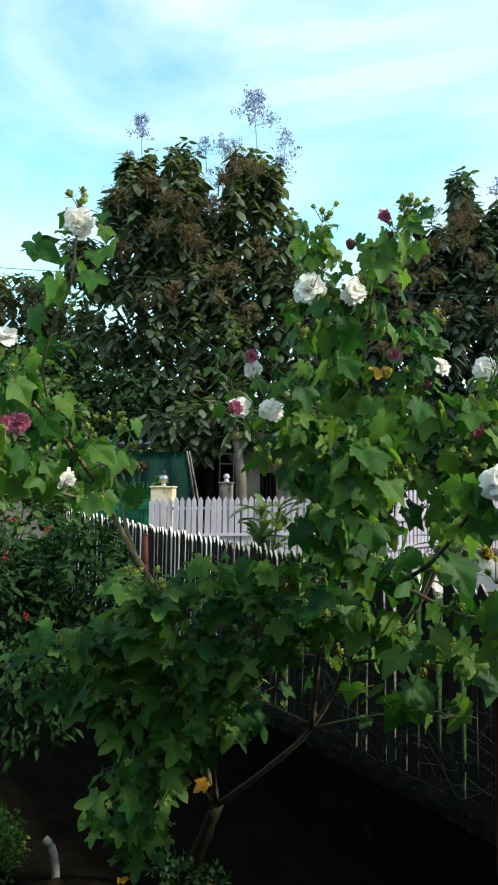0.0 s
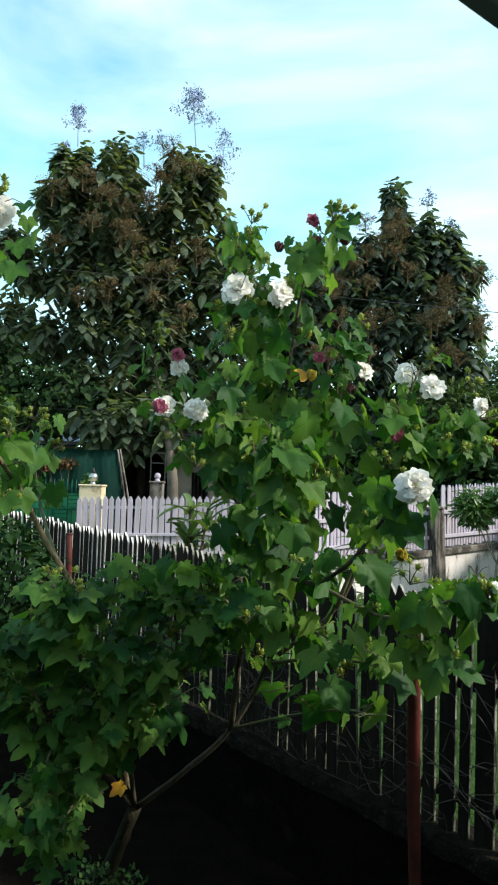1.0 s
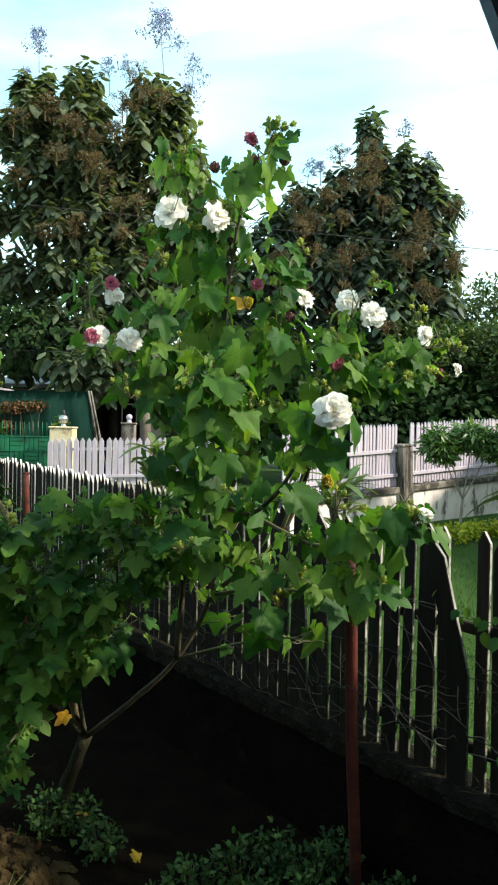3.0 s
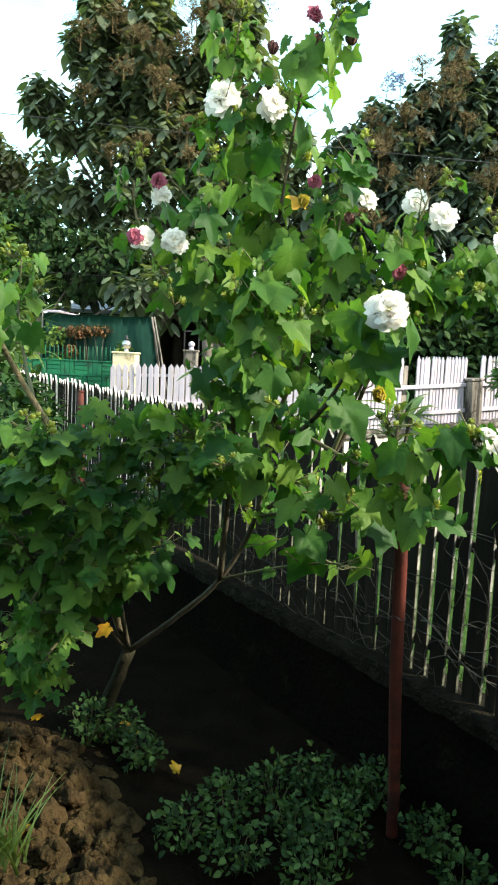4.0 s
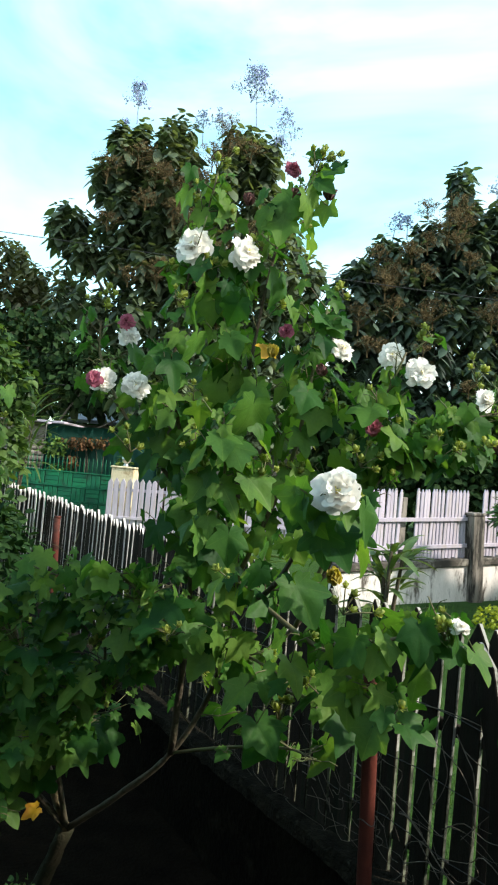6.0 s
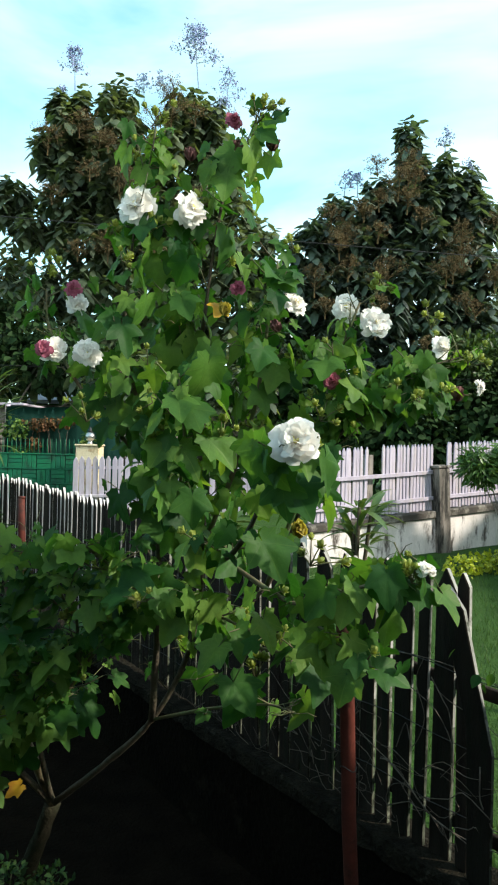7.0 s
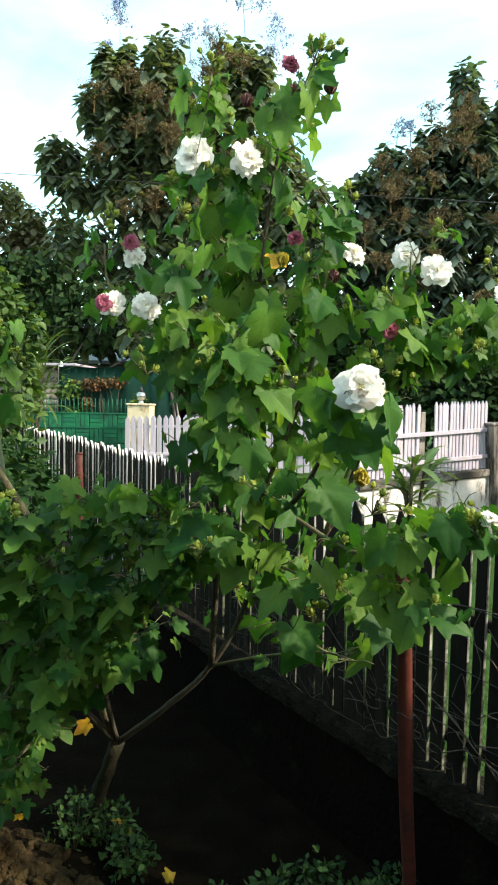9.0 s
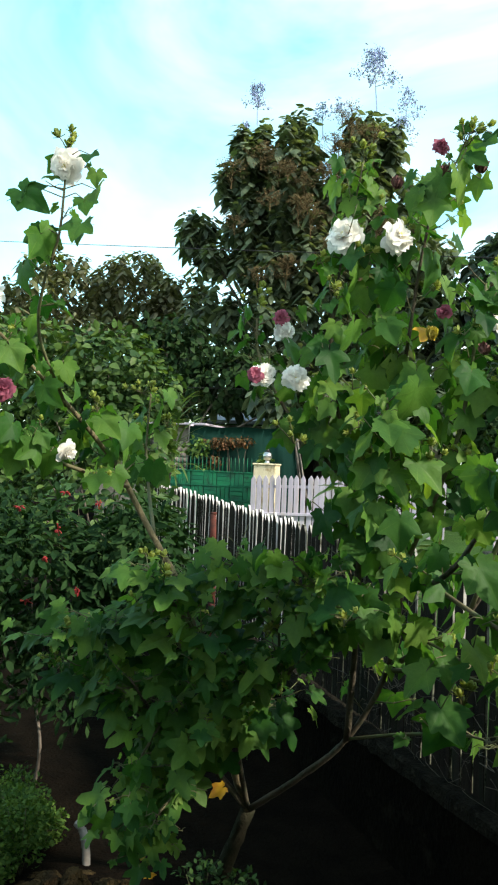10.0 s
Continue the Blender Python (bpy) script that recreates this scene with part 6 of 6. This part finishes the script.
    spots = [(p, o, z * (0.82 if p.z > 3.3 and p.x > -0.3 else 0.86 if p.z > 2.9 else 1)) for p, o, z in spots if not clear(p) and (p.z > 1.75 or p.x > -0.6 or rng.random() < 0.8) and (p.z < 2.85 or rng.random() < (0.72 if p.z > 3.3 and p.x > -0.3 else 0.8)) and (p.z > 1.62 or p.x < -0.55 or rng.random() < (0.42 if p.z > 1.45 else 0.22)) and (not (-0.42 < p.x < 0.06 and 1.62 < p.z < 1.86) or rng.random() < 0.62) and (not (-0.78 < p.x < -0.30 and p.z < 2.0) or rng.random() < 0.7)]
    spots = [(p, o, min(z, 0.095 if p.x < -1.3 else 0.118) if p.z > 1.95 else z) for p, o, z in spots]
    # large blades that hang in front, each on a stalk of its own
    ribs = [q for _, pts, *_ in BRANCHES for q in curve_pts(pts, 6)]
    tw = bmesh.new()
    for x, y, z, size in FRONT_BLADES + TOP_BLADES:
        p = Vector((x, y, z))
        near = min(ribs, key=lambda q: (q - p).length)
        tube(tw, [near, near.lerp(p, 0.55) + Vector((0, 0, 0.02)), p], 0.0022, 0.0015, 4)
        spots.insert(0, (p, Vector((0.1, -1, 0)), size))
    part("leaf_stalk", tw, M_TWIG, ob)["kind"] = "stuff"
    for i, (p, out, size) in enumerate(spots):
        low = p.z < 1.95 and p.x < -0.4
        me = rng.choice(CUT_BLADES if low or rng.random() < 0.3 else BLADES)
        m = leaf_pose(p, out, size, rng, low and rng.random() < 0.8)
        if i < 300:
            placed("leaf", me, m, ob)
        else:
            b = len(rest_v)
            rest_v += [m @ v.co for v in me.vertices]
            rest_f += [tuple(b + k for k in f.vertices) for f in me.polygons]
    rest = raw("foliage", rest_v, rest_f, M_LEAF_J, ob, smooth=True)
    rest["kind"] = "stuff"
    for p, s in (((-0.955, 2.78, 0.925), 0.058), ((-0.18, 2.6, 2.83), 0.07), ((-1.2, 2.6, 0.75), 0.08)):
        placed("yellow_leaf", rng.choice(YELLOW), leaf_pose(Vector(p), Vector((0.1, -1, 0)), s, rng, True), ob)["label"] = "yellowed leaf"
    # open flowers
    W = "white double flower"
    flower(ob, (0.06, 1.587, 2.325), (-0.10, -1, 0.12), 0.106, 1, M_PETAL, W)
    flower(ob, (-0.499, 2.563, 3.191), (-0.2, -1, 0.1), 0.125, 2, M_PETAL, W)
    flower(ob, (-0.30, 2.56, 3.185), (0.75, -0.8, 0.1), 0.115, 3, M_PETAL, W)
    flower(ob, (0.293, 2.643, 2.846), (-0.2, -1, 0.2), 0.092, 4, M_PETAL, W)
    flower(ob, (0.397, 2.578, 2.777), (0.1, -1, 0.1), 0.098, 5, M_PETAL, W)
    flower(ob, (0.705, 2.83, 2.735), (0.6, -0.8, 0.2), 0.08, 6, M_PETAL, W)
    flower(ob, (-0.66, 2.52, 2.642), (0.3, -1, 0.1), 0.095, 7, M_PETAL, W)
    flower(ob, (0.10, 2.66, 2.86), (0.5, -0.6, 0.5), 0.09, 8, M_PETAL, W)
    flower(ob, (-1.38, 2.0, 3.29), (0.15, -0.8, -0.5), 0.105, 9, M_PETAL, "cream drooping double flower")
    flower(ob, (0.87, 2.84, 2.575), (0.8, -0.5, 0.0), 0.058, 10, M_PETAL, W)
    flower(ob, (0.44, 1.90, 1.985), (0.2, -0.5, 0.8), 0.05, 12, M_PETAL, "half-open white flower")
    flower(ob, (-0.800, 2.58, 2.652), (0.7, -0.7, 0.2), 0.090, 11, M_PETAL, W, heart=False)
    flower(ob, (-0.8165, 2.51, 2.653), (0.2, -0.9, 0.3), 0.055, 21, M_PETAL_P, "closing dark pink flower", heart=False)
    flower(ob, (-0.765, 2.70, 2.91), (0.2, -0.9, 0.3), 0.058, 22, M_PETAL_P, "closing dark pink flower", heart=False)
    flower(ob, (-0.755, 2.72, 2.855), (0.3, -0.8, -0.4), 0.07, 13, M_PETAL, W, heart=False)
    flower(ob, (-0.150, 2.66, 3.565), (0.2, -0.9, 0.3), 0.060, 23, M_PETAL_P, "closing dark pink flower", heart=False)
    flower(ob, (-1.58, 2.0, 2.525), (0.2, -0.9, 0.3), 0.07, 24, M_PETAL_P, "closing dark pink flower", heart=False)
    flower(ob, (0.235, 2.55, 2.56), (0.2, -0.9, 0.3), 0.055, 25, M_PETAL_P, "closing dark pink flower", heart=False)
    flower(ob, (-0.12, 2.58, 2.90), (0.2, -0.9, 0.3), 0.05, 26, M_PETAL_P, "closing dark pink flower", heart=False)
    flower(ob, (-1.49, 2.3, 2.32), (0.9, -0.3, -0.5), 0.075, 14, M_PETAL, "drooping white flower", heart=False)
    flower(ob, (-1.643, 2.0, 2.86), (0.2, -0.7, 0.6), 0.075, 15, M_PETAL, W)
    flower(ob, (-1.725, 2.2, 2.543), (0.6, -0.8, 0.2), 0.075, 16, M_PETAL_P, "closing dark pink flower", heart=False)
    wilted(ob, (0.762, 2.78, 2.535), 0.06, 27, M_WILT, "brown wilted flower")
    wilted(ob, (-0.13, 2.66, 3.46), 0.055, 28, M_WILT, "brown wilted flower")
    wilted(ob, (0.0, 2.66, 3.47), 0.055, 29, M_WILT, "brown wilted flower")
    wilted(ob, (-0.31, 2.62, 3.41), 0.05, 34, M_WILT, "brown wilted flower")
    wilted(ob, (0.03, 2.57, 2.757), 0.048, 32, M_WILT, "brown wilted flower")
    flower(ob, (0.196, 2.58, 2.657), (0.2, -0.9, 0.3), 0.032, 33, M_PETAL_P, "small closed pink flower", heart=False)
    wilted(ob, (-0.16, 2.5, 2.80), 0.05, 30, M_SPENT, "yellow spent flower")
    wilted(ob, (0.09, 1.85, 2.09), 0.05, 31, M_SPENT, "yellow spent flower")
    # buds in clusters at the tips
    tips = [((-0.06, 2.64, 3.585), 6, 0.10), ((-0.44, 2.60, 3.54), 6, 0.07), ((0.40, 2.62, 2.93), 7, 0.06), ((0.66, 2.82, 2.83), 6, 0.06), ((0.82, 2.84, 2.68), 6, 0.06),
            ((0.12, 1.86, 2.02), 5, 0.06), ((0.40, 1.90, 1.97), 7, 0.05), ((-0.86, 2.66, 3.0), 7, 0.08), ((-1.375, 2.0, 3.38), 6, 0.10), ((-0.04, 2.64, 3.62), 5, 0.06), ((-0.35, 2.32, 1.80), 4, 0.07),
            ((-0.02, 2.36, 1.55), 7, 0.09), ((-0.65, 2.5, 2.42), 5, 0.08), ((-0.15, 2.35, 2.35), 5, 0.09), ((0.2, 2.55, 2.45), 6, 0.10), ((-1.5, 3.0, 2.65), 8, 0.08), ((0.5, 2.7, 2.5), 6, 0.10), ((-0.45, 2.6, 2.65), 5, 0.1)]
    tips += [(tuple(e), rng.choice((1, 2, 3, 4)), 0.05) for e in sprigs if not clear(e)]
    tw = bmesh.new()
    for c, n, s in tips:
        c, s = Vector(c), s * 0.42
        for k in range(n):
            p = c + Vector((rng.gauss(0, s), rng.gauss(0, s * 0.6), rng.gauss(0, s * 0.7)))
            d = (p - c + Vector((0, 0, s * 1.3))).normalized()
            q = d.to_track_quat("Z", "Y").to_matrix().to_4x4()
            z = rng.uniform(0.016, 0.028)
            placed("bud", rng.choice(BUDS), Matrix.Translation(p) @ q @ Matrix.Diagonal((z, z, z, 1)), ob)
            tube(tw, [c - Vector((0, 0, s)), c.lerp(p, 0.6) - Vector((0, 0, s * 0.3)), p], 0.0022, 0.0018, 4)
    part("bud_stalk", tw, M_TWIG, ob)["kind"] = "stuff"


hibiscus()


# ---- near ground: clods, herbs, grass tuft, vine ----
def mound_z(x, y):
    """Height of the dug heap: rounded lumps with deep gaps, fading out at its rim."""
    e = min(1.0, 4.0 * max(0.0, min(x + 2.35, -0.45 - x, y - 1.65, 3.45 - y)) / 1.6)
    k = min(1.0, max(0.0, ((x + 1.55) * 0.60 - (y - 2.76) * 0.66) / 0.7956))
    e *= min(1.0, max(0.0, 1.5 - math.hypot(x + 1.55 - 0.60 * k, y - 2.76 + 0.66 * k) / 0.55))
    p = Vector((x + 0.05 * noise.noise((x * 9, y * 9, 1)), y + 0.05 * noise.noise((x * 9, y * 9, 5)), 0))
    lump = math.sqrt(max(0.0, 1 - (noise.voronoi(p * 8.5)[0][0] / 0.62) ** 2))
    small = math.sqrt(max(0.0, 1 - (noise.voronoi(p * 21)[0][0] / 0.62) ** 2))
    return height(x, y) - 0.03 + e * (0.02 + 0.085 * lump + 0.028 * small + 0.05 * noise.noise((x * 3, y * 3, 2)) + 0.014 * noise.noise((x * 30, y * 30, 2)))


def soil_mound():
    """A heap of dug, cloddy earth."""
    n, x0, x1, y0, y1 = 220, -2.35, -0.45, 1.65, 3.45
    verts = [(x0 + (x1 - x0) * i / n, y0 + (y1 - y0) * j / n, mound_z(x0 + (x1 - x0) * i / n, y0 + (y1 - y0) * j / n)) for j in range(n + 1) for i in range(n + 1)]
    faces = [(j * (n + 1) + i, j * (n + 1) + i + 1, (j + 1) * (n + 1) + i + 1, (j + 1) * (n + 1) + i) for j in range(n) for i in range(n)]
    ob = raw("soil_mound", verts, faces, M_CLOD, smooth=True)
    tagged(ob, "heap of dug light-brown cloddy earth", "soil", kind="structure")


soil_mound()


def clods():
    rng = random.Random(14)
    kinds = []
    for s in range(5):
        bm = bmesh.new()
        ball(bm, (0, 0, 0), 1.0, 3, (1, 0.85, 0.7), 0.0, rng)
        for v in bm.verts:
            v.co *= 1 + 0.6 * noise.noise(v.co * 1.6 + Vector((s * 5, 0, 0))) + 0.32 * noise.noise(v.co * 3.6 + Vector((0, s * 3, 0))) + 0.14 * noise.noise(v.co * 8)
        me = bpy.data.meshes.new("soil_clod")
        bm.to_mesh(me)
        bm.free()
        me.materials.append(M_CLOD)
        me.polygons.foreach_set("use_smooth", [True] * len(me.polygons))
        kinds.append(me)
    for i in range(130):
        k = rng.random() ** 1.5
        x, y = rng.gauss(-1.55 + 0.60 * k, 0.25), rng.gauss(2.72 - 0.6 * k, 0.25)
        s = rng.choice((0.018, 0.025, 0.032, 0.045, 0.058)) * rng.uniform(0.85, 1.2)
        ob = new("soil_clod", rng.choice(kinds))
        ob.matrix_basis = Matrix.Translation((x, y, max(height(x, y), mound_z(x, y)) + s * 0.15)) @ pose(0, 0, 0, rng.uniform(-40, 40), rng.uniform(-40, 40), rng.uniform(0, 360)) @ Matrix.Diagonal((s, s, s, 1))
        tagged(ob, "dry light-brown clod of dug soil", "clod", "clods of dug soil")


clods()


def herb_patch(name, spots, label, seed, size, leafmat, count):
    rng = random.Random(seed)
    for x, y, r, h in spots:
        z = height(x, y)
        ob = thing(name, (x, y, z), label, "plant", group=name + "s on the soil")
        bm = bmesh.new()
        for _ in range(7):
            a = rng.uniform(0, 6.28)
            tube(bm, [(x, y, z - 0.02), (x + math.cos(a) * r * 0.4, y + math.sin(a) * r * 0.4, z + h * 0.45), (x + math.cos(a) * r * 0.6, y + math.sin(a) * r * 0.6, z + h * 0.75)], 0.003, 0.0015, 4)
        part("stem", bm, M_TWIG, ob)["kind"] = "stuff"
        cloud_mesh("leaves", [((x, y, z + h * 0.6), (r, r, h * 0.5), 1)], count, size, "oval", leafmat, ob, rng.randint(0, 9999), -0.3, 0.2, 0.46, 0.085)


herb_patch("leafy_weed", [(-0.55, 2.56, 0.15, 0.20), (-0.36, 2.78, 0.14, 0.24), (-0.14, 2.92, 0.14, 0.22), (0.04, 3.0, 0.12, 0.26), (0.2, 2.86, 0.13, 0.24), (-0.3, 2.46, 0.15, 0.22), (-0.05, 2.62, 0.15, 0.22), (0.14, 2.58, 0.14, 0.24), (0.02, 2.36, 0.14, 0.2), (0.36, 2.98, 0.12, 0.24), (0.56, 2.62, 0.13, 0.2), (0.66, 2.44, 0.12, 0.16), (-0.84, 3.1, 0.13, 0.16), (-1.0, 3.3, 0.14, 0.2), (-1.15, 3.2, 0.14, 0.24)],
           "low green leafy weed growing on the dark soil", 15, 0.036, M_WEED, 210)
herb_patch("ground_cover", [(-2.45, 3.25, 0.22, 0.3), (-2.25, 3.0, 0.2, 0.24), (-2.6, 3.6, 0.24, 0.32), (-2.25, 3.5, 0.18, 0.22), (-2.8, 3.2, 0.24, 0.34), (-2.12, 3.15, 0.16, 0.42), (-2.32, 3.4, 0.18, 0.45), (-2.2, 2.85, 0.16, 0.36)],
           "bushy light green ground cover at the garden edge", 16, 0.026, M_COVER, 1100)


def grass_tuft():
    rng = random.Random(19)
    x0, y0 = -1.22, 2.27
    ob = thing("grass_tuft", (x0, y0, height(x0, y0)), "tuft of long thin grass on the soil", "grass")
    for i in range(46):
        a, L = rng.uniform(0, 6.28), rng.uniform(0.22, 0.46)
        p = Vector((x0 + rng.gauss(0, 0.04), y0 + rng.gauss(0, 0.04), mound_z(x0, y0) - 0.01))
        d = Vector((math.cos(a) * 0.28, math.sin(a) * 0.28, 1)).normalized()
        s = d.cross(Vector((0.2, 1, 0))).normalized() * 0.0065
        verts, faces = [], []
        for k in range(5):
            u = k / 4
            q = p + d * L * u + Vector((math.cos(a), math.sin(a), -0.5)) * L * 0.35 * u * u
            verts += [q - s * (1 - u * 0.9), q + s * (1 - u * 0.9)]
        for k in range(4):
            faces.append((2 * k, 2 * k + 1, 2 * k + 3, 2 * k + 2))
        raw("blade", verts, faces, M_SPEAR, ob, smooth=True)


grass_tuft()


def vine():
    rng = random.Random(23)
    ob = thing("dry_vine", fence_at(2.9, -0.05) + Vector((0, 0, WALL_TOP)), "dry tangled vine with a few green leaves on the pickets", "vine")
    for i in range(84):
        y = rng.uniform(1.7, 4.6)
        z = WALL_TOP + rng.uniform(0.0, 0.5)
        pts, yy, zz = [], y, z
        dy, dz = rng.uniform(-0.10, 0.10), rng.uniform(-0.02, 0.10)
        for k in range(rng.randint(4, 9)):
            pts.append(fence_at(yy, -0.025 - 0.035 * rng.random()) + Vector((0, 0, zz)))
            yy += dy * 0.7 + rng.gauss(0, 0.05)
            zz += dz * 0.7 + rng.gauss(0, 0.05)
            dz -= 0.010
            zz = min(1.5, max(WALL_TOP + 0.01, zz))
        bm = bmesh.new()
        r = rng.choice((0.0011, 0.0014, 0.0018, 0.0024))
        tube(bm, curve_pts(pts, 3), r, r * 0.6, 5)
        part("stem", bm, M_VINE, ob)
    # single stems that stand out: (along the fence, height) from end to end
    for r, way in ((0.0034, ((3.14, 0.93), (3.09, 0.94), (3.01, 0.89), (2.94, 0.835), (2.85, 0.795), (2.72, 0.79), (2.62, 0.82), (2.52, 0.815), (2.40, 0.74))),
                   (0.0030, ((2.715, 1.10), (2.708, 0.98), (2.69, 0.92), (2.66, 0.89), (2.61, 0.90), (2.55, 0.86))),
                   (0.0026, ((2.92, 1.37), (2.87, 1.295), (2.835, 1.26), (2.825, 1.165), (2.812, 1.05), (2.825, 0.86), (2.80, 0.72))),
                   (0.0022, ((3.30, 1.38), (3.0, 1.44), (2.72, 1.44), (2.60, 1.41), (2.45, 1.42), (2.30, 1.46), (2.0, 1.42))),
                   (0.0024, ((3.06, 1.02), (3.02, 1.14), (2.98, 1.06), (2.93, 1.20), (2.97, 1.34), (2.94, 1.45))),
                   (0.0020, ((2.58, 1.18), (2.54, 1.14), (2.50, 1.17), (2.46, 1.30), (2.44, 1.42))),
                   (0.0028, ((2.47, 1.16), (2.40, 1.12), (2.34, 1.05), (2.36, 0.97), (2.30, 0.94))),
                   (0.0022, ((2.53, 0.86), (2.47, 0.80), (2.43, 0.70), (2.40, 0.66)))):
        bm = bmesh.new()
        tube(bm, curve_pts([fence_at(y, -0.03 - 0.025 * rng.random()) + Vector((0, 0, z)) for y, z in way], 5), r, r * 0.6, 6, 0.12, rng)
        part("stem", bm, M_VINE, ob)
    verts, faces = [(0, 0, 0)], []
    for s, w in ((0.08, 0.16), (0.22, 0.29), (0.40, 0.34), (0.58, 0.31), (0.76, 0.21), (0.90, 0.10)):
        verts += [(w, s, 0.08 * w / 0.34 - 0.12 * s * s), (0, s, -0.12 * s * s), (-w, s, 0.08 * w / 0.34 - 0.12 * s * s)]
    verts.append((0, 1.02, -0.13))
    for k in range(5):
        b = 1 + 3 * k
        faces += [(b, b + 3, b + 4, b + 1), (b + 1, b + 4, b + 5, b + 2)]
    faces += [(0, 1, 2), (0, 2, 3), (16, 19, 17), (17, 19, 18)]
    small = bpy.data.meshes.new("leaf")
    small.from_pydata(verts, [], faces)
    for p in small.polygons:
        p.use_smooth = True
    small.materials.append(M_LEAF)
    row = [(2.71, 1.46), (2.69, 1.43), (2.66, 1.48), (2.62, 1.45), (2.60, 1.39), (2.585, 1.44), (2.545, 1.38), (2.555, 1.47), (2.49, 1.43), (2.47, 1.38), (2.43, 1.46), (2.375, 1.49), (2.34, 1.45), (2.80, 1.53), (2.25, 1.44), (2.15, 1.48), (2.05, 1.45)]
    row += [(2.52, 0.87), (2.50, 0.845), (2.475, 0.885), (2.49, 0.82), (2.435, 0.66), (2.415, 0.70), (2.40, 0.64)]
    for y, z in row:
        placed("leaf", small, leaf_pose(fence_at(y, -0.075) + Vector((0, 0, z)), Vector((-0.8, -0.6, 0)), rng.uniform(0.035, 0.082), rng), ob)


vine()


def fallen():
    rng = random.Random(29)
    for x, y in ((-1.22, 2.40), (-0.98, 3.45), (-0.65, 3.07), (-0.92, 3.38), (-1.44, 3.22)):
        ob = new("fallen_leaf", YELLOW[0])
        ob.matrix_basis = Matrix.Translation((x, y, max(height(x, y), mound_z(x, y)) + 0.05)) @ pose(0, 0, 0, rng.uniform(20, 60), rng.uniform(-25, 25), rng.uniform(0, 360)) @ Matrix.Diagonal((0.055, 0.06, 0.08, 1))
        tagged(ob, "fallen yellow leaf on the soil", "leaf", "fallen leaves")
    ob = thing("plastic_pipe_stub", (-1.82, 3.30, mound_z(-1.82, 3.30)), "short dirty white plastic pipe stub in the soil", "pipe")
    bm = bmesh.new()
    tube(bm, curve_pts([(-1.82, 3.30, 0.10), (-1.83, 3.30, 0.25), (-1.86, 3.31, 0.33), (-1.90, 3.32, 0.36)], 4), 0.022, 0.022, 10)
    part("tube", bm, M_PVC, ob)


fallen()


def power_line():
    for a, b in (((-30, 15.0, 9.2), (16, 15.0, 5.9)), ((-30, 15.2, 4.6), (16, 15.2, 3.9))):
        ob = thing("power_line", a, "thin black overhead cable", "cable", group="overhead cables")
        bm = bmesh.new()
        tube(bm, [Vector(a).lerp(Vector(b), i / 20) - Vector((0, 0, 0.25 * math.sin(math.pi * i / 20))) for i in range(21)], 0.009, 0.009, 5)
        part("cable", bm, M_WIRE, ob)


power_line()


def bare_trunk():
    ob = thing("tree_trunk", (-1.78, 14.2, 0.95), "brown tree trunk standing before the arched house", "trunk")
    bm = bmesh.new()
    tube(bm, curve_pts([(-1.70, 14.2, 0.85), (-1.74, 14.2, 1.9), (-1.84, 14.25, 3.0), (-2.0, 14.4, 3.9)], 5), 0.14, 0.09, 10, 0.08, random.Random(4))
    part("bark", bm, M_BARK, ob)


bare_trunk()
